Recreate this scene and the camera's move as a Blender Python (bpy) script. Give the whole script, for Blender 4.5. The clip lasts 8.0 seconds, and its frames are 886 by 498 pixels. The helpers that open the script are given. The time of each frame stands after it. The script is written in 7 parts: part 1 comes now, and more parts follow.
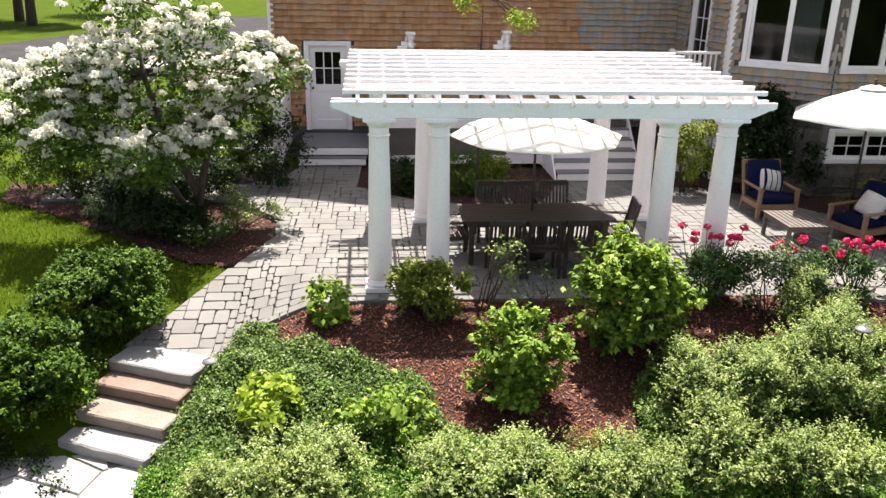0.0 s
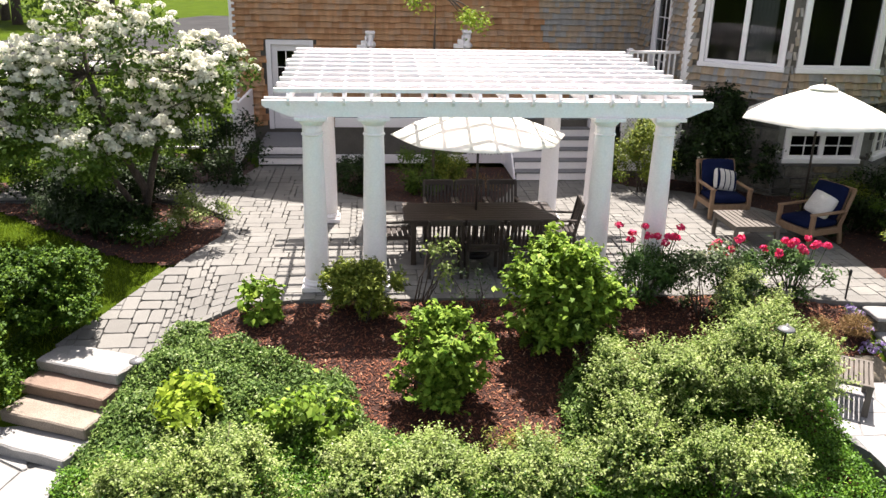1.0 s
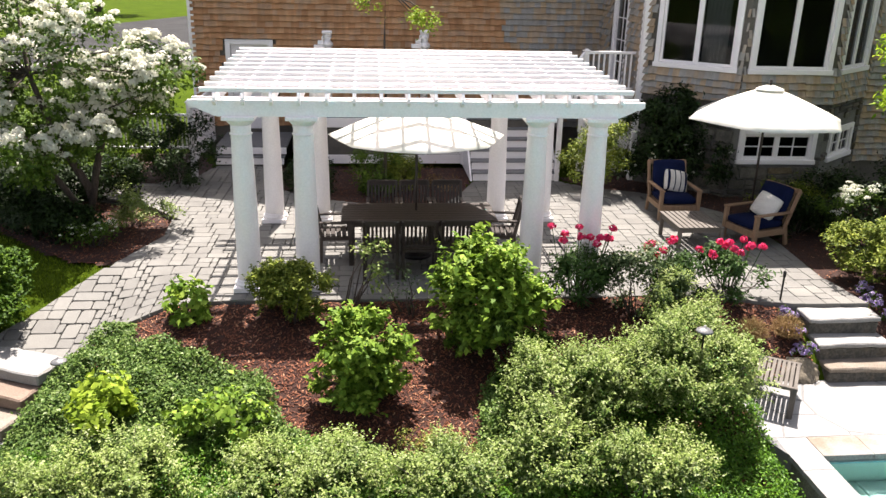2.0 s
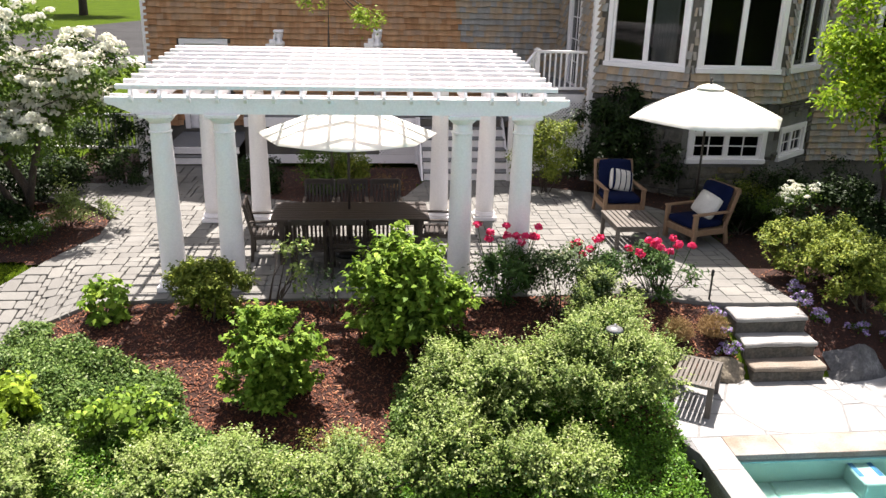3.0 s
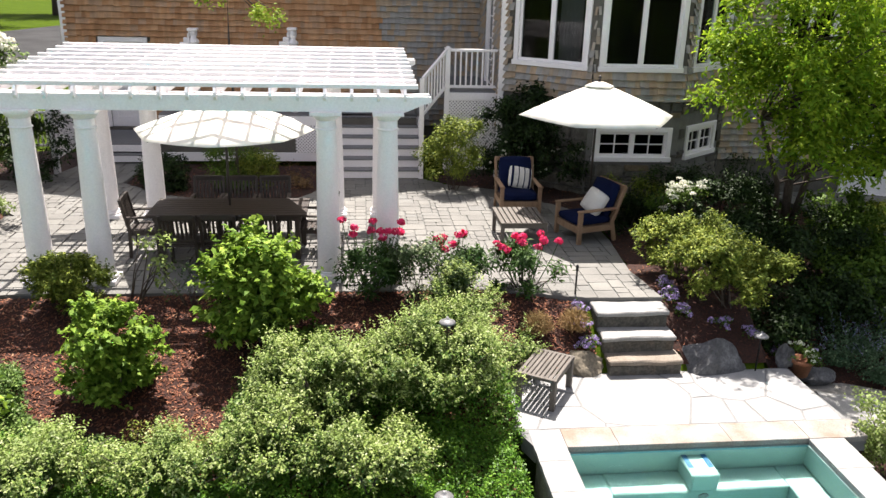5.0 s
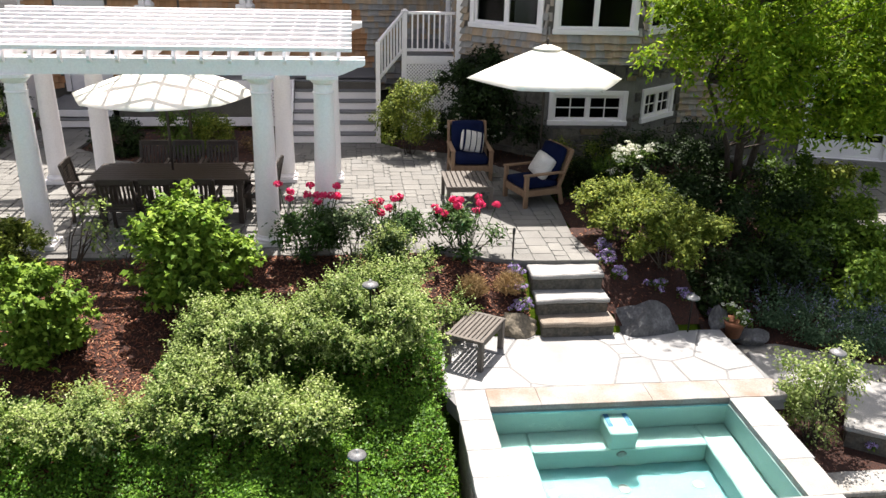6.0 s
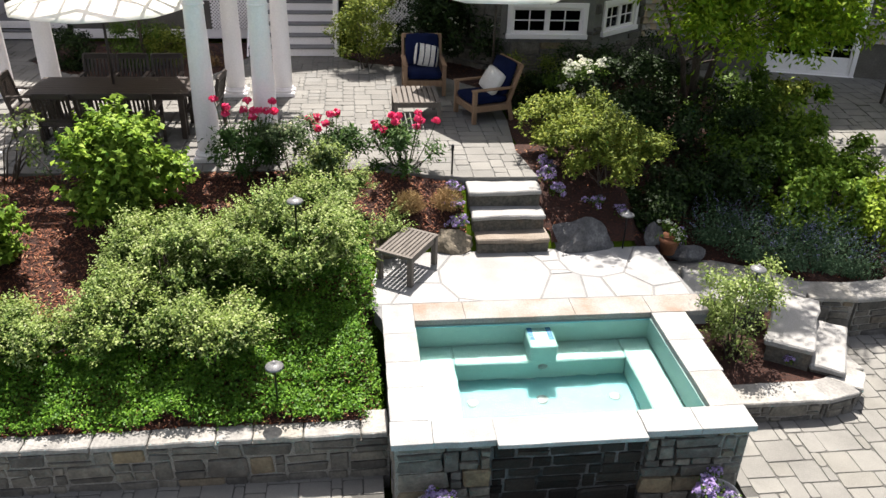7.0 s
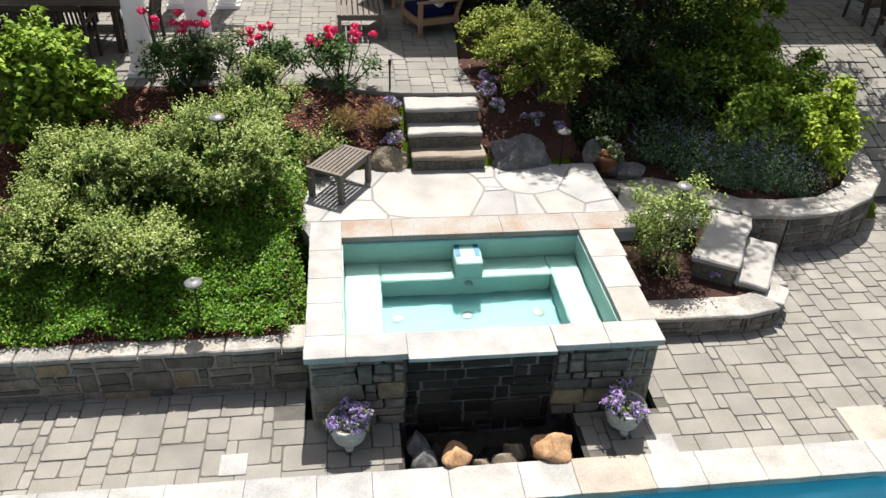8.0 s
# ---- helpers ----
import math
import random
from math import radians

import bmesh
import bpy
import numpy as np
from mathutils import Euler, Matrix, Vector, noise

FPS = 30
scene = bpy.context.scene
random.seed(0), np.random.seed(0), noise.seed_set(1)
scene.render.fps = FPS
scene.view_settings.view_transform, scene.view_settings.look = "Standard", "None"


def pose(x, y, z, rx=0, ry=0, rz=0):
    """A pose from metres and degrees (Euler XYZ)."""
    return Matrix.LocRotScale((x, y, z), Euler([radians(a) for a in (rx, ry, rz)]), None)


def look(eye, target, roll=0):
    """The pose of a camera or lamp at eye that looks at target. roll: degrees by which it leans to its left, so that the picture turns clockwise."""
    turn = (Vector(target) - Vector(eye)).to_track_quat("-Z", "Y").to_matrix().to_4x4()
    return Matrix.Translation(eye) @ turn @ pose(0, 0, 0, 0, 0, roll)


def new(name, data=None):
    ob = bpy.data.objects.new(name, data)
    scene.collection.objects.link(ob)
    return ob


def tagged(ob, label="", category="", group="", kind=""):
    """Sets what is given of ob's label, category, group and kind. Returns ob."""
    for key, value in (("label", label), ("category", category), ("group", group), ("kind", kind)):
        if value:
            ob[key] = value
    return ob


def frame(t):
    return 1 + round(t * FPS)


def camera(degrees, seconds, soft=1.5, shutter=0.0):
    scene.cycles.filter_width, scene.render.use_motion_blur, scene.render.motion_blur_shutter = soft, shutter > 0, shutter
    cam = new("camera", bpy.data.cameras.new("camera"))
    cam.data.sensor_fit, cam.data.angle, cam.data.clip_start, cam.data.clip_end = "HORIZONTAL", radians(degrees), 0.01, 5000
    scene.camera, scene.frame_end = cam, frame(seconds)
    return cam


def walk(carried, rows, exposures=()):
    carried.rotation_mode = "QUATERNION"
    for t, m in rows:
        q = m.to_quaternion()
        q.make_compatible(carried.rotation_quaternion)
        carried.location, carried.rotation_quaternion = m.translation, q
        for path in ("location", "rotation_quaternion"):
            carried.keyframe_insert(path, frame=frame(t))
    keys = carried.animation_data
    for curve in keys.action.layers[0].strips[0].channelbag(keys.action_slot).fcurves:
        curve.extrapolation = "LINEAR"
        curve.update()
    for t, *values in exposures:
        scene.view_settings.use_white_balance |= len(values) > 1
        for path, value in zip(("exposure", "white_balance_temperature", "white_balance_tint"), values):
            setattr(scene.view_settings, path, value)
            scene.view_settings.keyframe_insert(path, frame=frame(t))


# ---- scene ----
cam = camera(59.0, 8.0, soft=1.45)
PATH = [
    (0, (0.448, -0.383, 4.355), (0.623, 1.493, 3.682), 1.1),
    (0.5, (0.846, -0.396, 4.347), (1.024, 1.48, 3.675), 1.2),
    (1, (1.315, -0.422, 4.35), (1.495, 1.453, 3.677), 1.2),
    (1.5, (1.748, -0.446, 4.363), (1.932, 1.428, 3.69), 1.3),
    (3, (3.235, -0.481, 4.301), (3.429, 1.395, 3.635), 1.4),
    (3.5, (3.673, -0.547, 4.271), (3.876, 1.329, 3.607), 1.5),
    (4, (4.184, -0.599, 4.246), (4.388, 1.278, 3.587), 1.5),
    (5.5, (5.415, -0.843, 4.301), (5.629, 1.03, 3.632), 1.5),
    (6, (5.847, -0.917, 4.298), (6.065, 0.927, 3.555), 1.5),
    (6.5, (6.274, -1.025, 4.345), (6.488, 0.778, 3.506), 1.6),
    (7, (6.686, -1.067, 4.354), (6.904, 0.686, 3.417), 1.8),
    (7.5, (7.051, -1.12, 4.346), (7.275, 0.585, 3.326), 2.0),
    (8, (7.475, -1.18, 4.402), (7.702, 0.462, 3.283), 2.2),
]
walk(cam, [(t, look(eye, target, roll)) for t, eye, target, roll in PATH], [(0.0, 1.82, 6700, 16), (4.0, 1.75, 6650, 15), (5.5, 1.7, 6600, 14), (7.0, 1.56, 6600, 13), (7.5, 1.52, 6620, 12), (8.0, 1.31, 6650, 12)])

# ---- world and sun ----
SUN_ELEV, SUN_FROM = radians(65.5), Vector((0.15, 1.0))
world = bpy.data.worlds.new("sky")
scene.world = world
world.use_nodes = True
wn = world.node_tree
sky = wn.nodes.new("ShaderNodeTexSky")
sky.sky_type, sky.sun_disc = "NISHITA", False
sky.sun_elevation = SUN_ELEV
sky.sun_rotation = math.atan2(SUN_FROM.x, SUN_FROM.y)
sky.altitude, sky.air_density, sky.dust_density, sky.ozone_density = 50, 0.75, 2.5, 0.6
wn.nodes["Background"].inputs["Strength"].default_value = 0.085
haze = wn.nodes.new("ShaderNodeHueSaturation")
haze.inputs["Saturation"].default_value = 0.5
wn.links.new(sky.outputs["Color"], haze.inputs["Color"])
wn.links.new(haze.outputs["Color"], wn.nodes["Background"].inputs["Color"])
sun_data = bpy.data.lights.new("sun", "SUN")
sun_data.energy, sun_data.angle, sun_data.color = 4.4, radians(0.55), (1.0, 0.955, 0.885)
sun = new("sun", sun_data)
d = SUN_FROM.normalized() * math.cos(SUN_ELEV)
sun.matrix_world = look((d.x * 40, d.y * 40, math.sin(SUN_ELEV) * 40), (0, 0, 0))

# ---- materials ----
MATS = {}


def ramp_of(n, l, src, stops):
    r = n.new("ShaderNodeValToRGB")
    els = r.color_ramp.elements
    while len(els) < len(stops):
        els.new(0.5)
    for e, (p, c) in zip(els, stops):
        e.position, e.color = p, (*c, 1)
    l.new(src, r.inputs["Fac"])
    return r.outputs["Color"]


def surface(name, stops, scale=4.0, rough=0.7, bump=0.3, fine=60.0, metal=0.0, stain=0.25, per="noise", streak=None, spec=0.5, sheen=0.0):
    """A procedural surface: coarse colour variation, fine grain in colour and relief. per: noise, island or object sets what picks the colour."""
    m = bpy.data.materials.new(name)
    m.use_nodes = True
    n, l = m.node_tree.nodes, m.node_tree.links
    b = n["Principled BSDF"]
    tc = n.new("ShaderNodeTexCoord")
    co = tc.outputs["Object"]
    if per != "noise":
        geo = n.new("ShaderNodeNewGeometry")
        co = geo.outputs["Position"]
    mp = n.new("ShaderNodeMapping")
    mp.inputs["Scale"].default_value = streak or (1, 1, 1)
    l.new(co, mp.inputs["Vector"])
    big = n.new("ShaderNodeTexNoise")
    big.inputs["Scale"].default_value, big.inputs["Detail"].default_value = scale, 5
    l.new(mp.outputs[0], big.inputs["Vector"])
    small = n.new("ShaderNodeTexNoise")
    small.inputs["Scale"].default_value, small.inputs["Detail"].default_value = fine, 4
    l.new(mp.outputs[0], small.inputs["Vector"])
    if per == "island":
        src = geo.outputs["Random Per Island"]
    elif per == "object":
        oi = n.new("ShaderNodeObjectInfo")
        add = n.new("ShaderNodeMath")
        add.operation = "ADD"
        l.new(oi.outputs["Random"], add.inputs[0])
        l.new(geo.outputs["Random Per Island"], add.inputs[1])
        fr = n.new("ShaderNodeMath")
        fr.operation = "FRACT"
        l.new(add.outputs[0], fr.inputs[0])
        src = fr.outputs[0]
    else:
        src = big.outputs["Fac"]
    col = ramp_of(n, l, src, stops)
    mix = n.new("ShaderNodeMix")
    mix.data_type, mix.blend_type = "RGBA", "MULTIPLY"
    mix.inputs["Factor"].default_value = 1.0
    l.new(col, mix.inputs["A"])
    lo = 1.0 - stain
    shade = ramp_of(n, l, big.outputs["Fac"] if per != "noise" else small.outputs["Fac"], [(0.3, (lo, lo, lo)), (0.7, (1.0, 1.0, 1.0))])
    l.new(shade, mix.inputs["B"])
    mix2 = n.new("ShaderNodeMix")
    mix2.data_type, mix2.blend_type = "RGBA", "MULTIPLY"
    mix2.inputs["Factor"].default_value = 1.0
    l.new(mix.outputs["Result"], mix2.inputs["A"])
    grain = ramp_of(n, l, small.outputs["Fac"], [(0.35, (1 - stain * 0.6,) * 3), (0.65, (1.0, 1.0, 1.0))])
    l.new(grain, mix2.inputs["B"])
    l.new(mix2.outputs["Result"], b.inputs["Base Color"])
    b.inputs["Roughness"].default_value, b.inputs["Metallic"].default_value = rough, metal
    b.inputs["Specular IOR Level"].default_value = spec
    b.inputs["Sheen Weight"].default_value = sheen
    if bump:
        bp = n.new("ShaderNodeBump")
        bp.inputs["Strength"].default_value, bp.inputs["Distance"].default_value = bump, 0.01
        l.new(small.outputs["Fac"], bp.inputs["Height"])
        l.new(bp.outputs["Normal"], b.inputs["Normal"])
    MATS[name] = m
    return m


def leafy(name, stops, rough=0.58, through_light=0.22, spec=0.16):
    """Leaves: a colour picked per leaf, glossy skin, some light let through."""
    m = bpy.data.materials.new(name)
    m.use_nodes = True
    n, l = m.node_tree.nodes, m.node_tree.links
    b, out = n["Principled BSDF"], n["Material Output"]
    geo = n.new("ShaderNodeNewGeometry")
    sprig = n.new("ShaderNodeTexNoise")
    sprig.inputs["Scale"].default_value, sprig.inputs["Detail"].default_value = 11.0, 2
    l.new(geo.outputs["Position"], sprig.inputs["Vector"])
    tone = n.new("ShaderNodeMapRange")
    tone.inputs["From Min"].default_value, tone.inputs["From Max"].default_value = 0.3, 0.7
    l.new(sprig.outputs["Fac"], tone.inputs["Value"])
    pick = n.new("ShaderNodeMix")
    pick.inputs["Factor"].default_value = 0.3
    l.new(geo.outputs["Random Per Island"], pick.inputs["A"])
    l.new(tone.outputs["Result"], pick.inputs["B"])
    col = ramp_of(n, l, pick.outputs["Result"], stops)
    no = n.new("ShaderNodeTexNoise")
    no.inputs["Scale"].default_value = 2.2
    l.new(geo.outputs["Position"], no.inputs["Vector"])
    mix = n.new("ShaderNodeMix")
    mix.data_type, mix.blend_type = "RGBA", "MULTIPLY"
    mix.inputs["Factor"].default_value = 1.0
    l.new(col, mix.inputs["A"])
    l.new(ramp_of(n, l, no.outputs["Fac"], [(0.3, (0.72, 0.76, 0.7)), (0.7, (1.08, 1.05, 1.0))]), mix.inputs["B"])
    l.new(mix.outputs["Result"], b.inputs["Base Color"])
    b.inputs["Roughness"].default_value = rough
    b.inputs["Specular IOR Level"].default_value = spec
    tr = n.new("ShaderNodeBsdfTranslucent")
    l.new(mix.outputs["Result"], tr.inputs["Color"])
    ms = n.new("ShaderNodeMixShader")
    ms.inputs["Fac"].default_value = through_light
    l.new(b.outputs[0], ms.inputs[1])
    l.new(tr.outputs[0], ms.inputs[2])
    l.new(ms.outputs[0], out.inputs["Surface"])
    MATS[name] = m
    return m


def clear(name, tint=(1, 1, 1), ior=1.33, rough=0.0, wave=0.0):
    m = bpy.data.materials.new(name)
    m.use_nodes = True
    n, l = m.node_tree.nodes, m.node_tree.links
    b = n["Principled BSDF"]
    b.inputs["Base Color"].default_value = (*tint, 1)
    b.inputs["Transmission Weight"].default_value = 1.0
    b.inputs["IOR"].default_value, b.inputs["Roughness"].default_value = ior, rough
    if wave:
        no = n.new("ShaderNodeTexNoise")
        no.inputs["Scale"].default_value = 3.0
        tc = n.new("ShaderNodeTexCoord")
        l.new(tc.outputs["Object"], no.inputs["Vector"])
        bp = n.new("ShaderNodeBump")
        bp.inputs["Strength"].default_value, bp.inputs["Distance"].default_value = wave, 0.05
        l.new(no.outputs["Fac"], bp.inputs["Height"])
        l.new(bp.outputs["Normal"], b.inputs["Normal"])
    MATS[name] = m
    return m


def g(v, w=1.0, c=1.0):
    return (v * w, v, v * c)


WHITE = surface("white_paint", [(0.2, (0.84, 0.80, 0.80)), (0.8, (0.88, 0.845, 0.84))], 1.5, 0.42, 0.06, 40, stain=0.06)
CANVAS = leafy("umbrella_canvas", [(0.0, (0.90, 0.89, 0.87)), (1.0, (0.93, 0.92, 0.90))], 0.8, 0.25, 0.1)
PAVER = surface("paver_concrete", [(0.0, g(0.165, 1.03, 0.9)), (0.4, g(0.185, 1.03, 0.9)), (0.7, g(0.205, 1.03, 0.89)), (0.9, g(0.178, 1.04, 0.87)), (1.0, g(0.215, 1.02, 0.91))], 2.3, 0.85, 0.5, 90, stain=0.28, per="object")
SAND_LIGHT = surface("pale_joint_sand", [(0.3, g(0.105, 1.0, 0.95)), (0.7, g(0.15, 1.0, 0.95))], 6, 0.95, 0.5, 150)
PAVER_UP = surface("patio_paver", [(0.0, g(0.158, 1.03, 0.91)), (0.5, g(0.18, 1.03, 0.91)), (0.85, g(0.195, 1.03, 0.9)), (1.0, g(0.17, 1.01, 0.93))], 1.1, 0.85, 0.5, 90, stain=0.3, per="object")
SAND = surface("joint_sand", [(0.3, g(0.06, 1.03, 0.9)), (0.7, g(0.1, 1.03, 0.9))], 6, 0.95, 0.5, 150)
SLAB = surface("granite_slab", [(0.2, g(0.224, 1.02, 0.95)), (0.6, g(0.288, 1.02, 0.95)), (0.85, g(0.256, 1.06, 0.86))], 2.2, 0.75, 0.5, 70, stain=0.22)
# Rough riser stone; the shade on the slab fronts is put into its colour.
RISER_SHADE = surface("riser_shade_stone", [(0.2, g(0.05, 1.08, 0.85)), (0.55, g(0.1, 1.1, 0.8)), (0.8, (0.16, 0.12, 0.08))], 6, 0.9, 1.0, 30, stain=0.4)
SLAB_RED = surface("russet_slab", [(0.2, (0.16, 0.105, 0.075)), (0.7, (0.24, 0.17, 0.125))], 2.5, 0.8, 0.5, 70, stain=0.3)
SLAB_TAN = surface("tan_slab", [(0.2, (0.18, 0.14, 0.10)), (0.7, (0.27, 0.23, 0.185))], 2.5, 0.8, 0.5, 70, stain=0.3)
COPING = surface("limestone_coping", [(0.0, g(0.29, 0.99, 0.98)), (0.5, g(0.34, 1.0, 0.97)), (0.86, g(0.315, 1.01, 0.95)), (0.95, (0.32, 0.285, 0.235)), (1.0, g(0.33, 1.0, 0.98))], 3.2, 0.75, 0.35, 60, stain=0.34, per="object")
FLAG = surface("flagstone", [(0.0, g(0.27, 1.0, 0.98)), (0.5, g(0.33, 1.0, 0.98)), (0.88, g(0.30, 1.02, 0.93)), (1.0, g(0.31, 1.01, 0.96))], 2.2, 0.78, 0.4, 60, stain=0.32, per="object")
GROUT = surface("terrace_grout", [(0.3, g(0.172, 1.0, 0.98)), (0.7, g(0.216, 1.0, 0.98))], 5, 0.95, 0.4, 120)
WALL_MORTAR = surface("wall_mortar", [(0.3, g(0.19, 1.05, 0.88)), (0.7, g(0.31, 1.05, 0.88))], 5, 0.95, 0.6, 90, stain=0.4)
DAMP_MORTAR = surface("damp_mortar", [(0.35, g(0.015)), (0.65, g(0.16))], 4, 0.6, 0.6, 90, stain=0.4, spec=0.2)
COPING_TAN = surface("stained_coping", [(0.3, (0.208, 0.144, 0.104)), (0.42, (0.232, 0.2, 0.168)), (0.55, (0.248, 0.24, 0.224))], 2.5, 0.75, 0.35, 60, stain=0.2)
MORTAR = surface("mortar", [(0.3, g(0.152, 1.03, 0.92)), (0.7, g(0.208, 1.03, 0.92))], 5, 0.95, 0.5, 120)
STONE = surface("wall_stone", [(0.0, g(0.075, 1.08, 0.86)), (0.3, g(0.135, 1.08, 0.84)), (0.6, g(0.2, 1.1, 0.8)), (0.85, g(0.1, 1.06, 0.9)), (1.0, (0.25, 0.19, 0.11))], 7, 0.85, 1.0, 30, stain=0.5, per="object")
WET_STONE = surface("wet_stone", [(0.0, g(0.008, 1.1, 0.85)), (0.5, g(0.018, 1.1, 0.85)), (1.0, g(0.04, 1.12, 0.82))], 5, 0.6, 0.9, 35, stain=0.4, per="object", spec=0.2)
STONE_CAP = surface("cap_stone", [(0.0, g(0.26, 1.03, 0.93)), (0.6, g(0.34, 1.03, 0.92)), (1.0, g(0.30, 1.07, 0.85))], 5, 0.85, 1.0, 30, stain=0.42, per="object")
BOULDER = surface("boulder", [(0.2, g(0.05, 1.0, 1.04)), (0.5, g(0.10, 1.0, 1.02)), (0.75, g(0.2, 1.0, 1.0))], 5, 0.8, 0.8, 30, stain=0.35)
BOULDER_TAN = surface("tan_boulder", [(0.2, (0.10, 0.085, 0.06)), (0.7, (0.24, 0.2, 0.14))], 5, 0.85, 0.8, 30, stain=0.35)
ORANGE_ROCK = surface("orange_rock", [(0.2, (0.336, 0.176, 0.072)), (0.7, (0.464, 0.288, 0.152))], 5, 0.7, 0.6, 30, stain=0.3)
MULCH = surface("mulch", [(0.25, (0.011, 0.003, 0.0015)), (0.5, (0.042, 0.0115, 0.0045)), (0.75, (0.085, 0.025, 0.01))], 30, 0.95, 1.0, 120, stain=0.5)
CHIP = surface("mulch_chips", [(0.0, (0.035, 0.009, 0.004)), (0.5, (0.135, 0.039, 0.015)), (0.9, (0.25, 0.088, 0.038)), (1.0, (0.4, 0.23, 0.13))], 10, 0.9, 0.4, 80, per="island")
SOIL = surface("lawn_ground", [(0.25, (0.04, 0.068, 0.0056)), (0.6, (0.06, 0.096, 0.0072)), (0.8, (0.076, 0.112, 0.0096))], 0.6, 1.0, 0.8, 90, stain=0.35, spec=0.02)
GRASS = leafy("grass_blades", [(0.0, (0.08, 0.128, 0.0072)), (0.6, (0.136, 0.2, 0.0112)), (1.0, (0.2, 0.264, 0.02))], 0.6, 0.4, 0.1)
ASPHALT = surface("asphalt", [(0.3, g(0.04)), (0.7, g(0.06))], 0.5, 1.0, 0.5, 120, spec=0.05)
BROWN_SHINGLE = surface("cedar_shingle", [(0.0, (0.46, 0.225, 0.10)), (0.35, (0.58, 0.30, 0.14)), (0.7, (0.64, 0.365, 0.19)), (1.0, (0.53, 0.335, 0.21))], 1.3, 0.85, 0.6, 60, stain=0.35, per="island", streak=(6, 6, 1))
GREY_SHINGLE = surface("weathered_shingle", [(0.0, g(0.34, 1.03, 0.95)), (0.35, g(0.41, 1.05, 0.92)), (0.65, (0.48, 0.37, 0.265)), (1.0, (0.54, 0.385, 0.245))], 1.3, 0.85, 0.6, 60, stain=0.35, per="object", streak=(6, 6, 1))
WALL_CORE = surface("wall_sheathing", [(0.3, g(0.096, 1.1, 0.85)), (0.7, g(0.136, 1.1, 0.85))], 3, 0.9, 0.2, 50)
# Dark tone standing in for the lack of light in unseen rooms.
ROOM = surface("unlit_room", [(0.3, g(0.05)), (0.7, g(0.07))], 2, 0.9, 0.0, 30)
DECK = surface("deck_grey", [(0.0, g(0.152, 1.0, 1.02)), (1.0, g(0.216, 1.0, 1.02))], 3, 0.7, 0.3, 60, stain=0.2, streak=(1, 12, 1))
TEAK_DARK = surface("dark_teak", [(0.2, (0.02, 0.013, 0.009)), (0.6, (0.036, 0.025, 0.019)), (0.85, (0.06, 0.045, 0.034))], 3, 0.5, 0.3, 50, streak=(1, 10, 1))
TEAK_GREY = surface("weathered_teak", [(0.2, (0.08, 0.068, 0.056)), (0.7, (0.152, 0.132, 0.112))], 3, 0.75, 0.4, 50, streak=(1, 10, 1))
TEAK = surface("warm_teak", [(0.2, (0.216, 0.12, 0.064)), (0.7, (0.336, 0.216, 0.128))], 3, 0.6, 0.3, 50, streak=(8, 1, 1))
NAVY = surface("navy_fabric", [(0.3, (0.004, 0.008, 0.034)), (0.7, (0.007, 0.013, 0.05))], 6, 0.95, 0.3, 250, spec=0.1)
CREAM = surface("cream_fabric", [(0.3, (0.62, 0.60, 0.55)), (0.7, (0.72, 0.70, 0.65))], 6, 0.9, 0.3, 250)
BLACK = surface("black_metal", [(0.3, g(0.02)), (0.7, g(0.035))], 6, 0.45, 0.1, 60, metal=0.6)
LAMP_TOP = surface("pewter", [(0.3, g(0.16)), (0.7, g(0.28))], 8, 0.45, 0.15, 60, metal=0.4)
TERRA = surface("terracotta", [(0.3, (0.24, 0.088, 0.04)), (0.7, (0.336, 0.144, 0.072))], 6, 0.85, 0.3, 60)
URN = surface("cast_stone", [(0.3, g(0.32, 1.02, 0.94)), (0.7, g(0.4, 1.02, 0.95))], 5, 0.85, 0.6, 40, stain=0.25)
# Light lost in the water is put into these plaster colours.
PLASTER = surface("aqua_plaster", [(0.3, (0.20, 0.31, 0.285)), (0.7, (0.225, 0.335, 0.305))], 2, 0.6, 0.1, 60, stain=0.06)
POOL_BLUE = surface("blue_plaster", [(0.3, (0.0096, 0.192, 0.272)), (0.7, (0.02, 0.224, 0.304))], 2, 0.6, 0.1, 60, stain=0.1)
# Bluer copy of the same plaster, for light lost in deeper water.
PLASTER_DEPTH_TINT = surface("depth_tinted_plaster", [(0.3, (0.09, 0.25, 0.26)), (0.7, (0.105, 0.27, 0.28))], 2, 0.6, 0.1, 60, stain=0.06)
BLUE_TILE = surface("blue_tile", [(0.3, (0.024, 0.08, 0.208)), (0.7, (0.04, 0.16, 0.288))], 20, 0.2, 0.1, 60)
WATERLINE = surface("waterline_tile", [(0.3, (0.08, 0.272, 0.336)), (0.7, (0.16, 0.36, 0.4))], 12, 0.25, 0.1, 60)
BARK = surface("bark", [(0.25, (0.056, 0.04, 0.0304)), (0.7, (0.128, 0.1, 0.08))], 8, 0.95, 0.9, 40, stain=0.4, streak=(3, 3, 0.6))
WATER = clear("water", (0.74, 0.985, 0.985), 1.33, 0.0, 0.25)
GLASS = clear("window_glass", (0.3, 0.32, 0.33), 1.22)
CURTAIN = surface("curtain", [(0.3, g(0.42, 1.02, 0.95)), (0.7, g(0.55, 1.02, 0.95))], 3, 0.9, 0.2, 80)

# ---- building helpers ----
rnd = random.Random(7)
rng = np.random.default_rng(11)


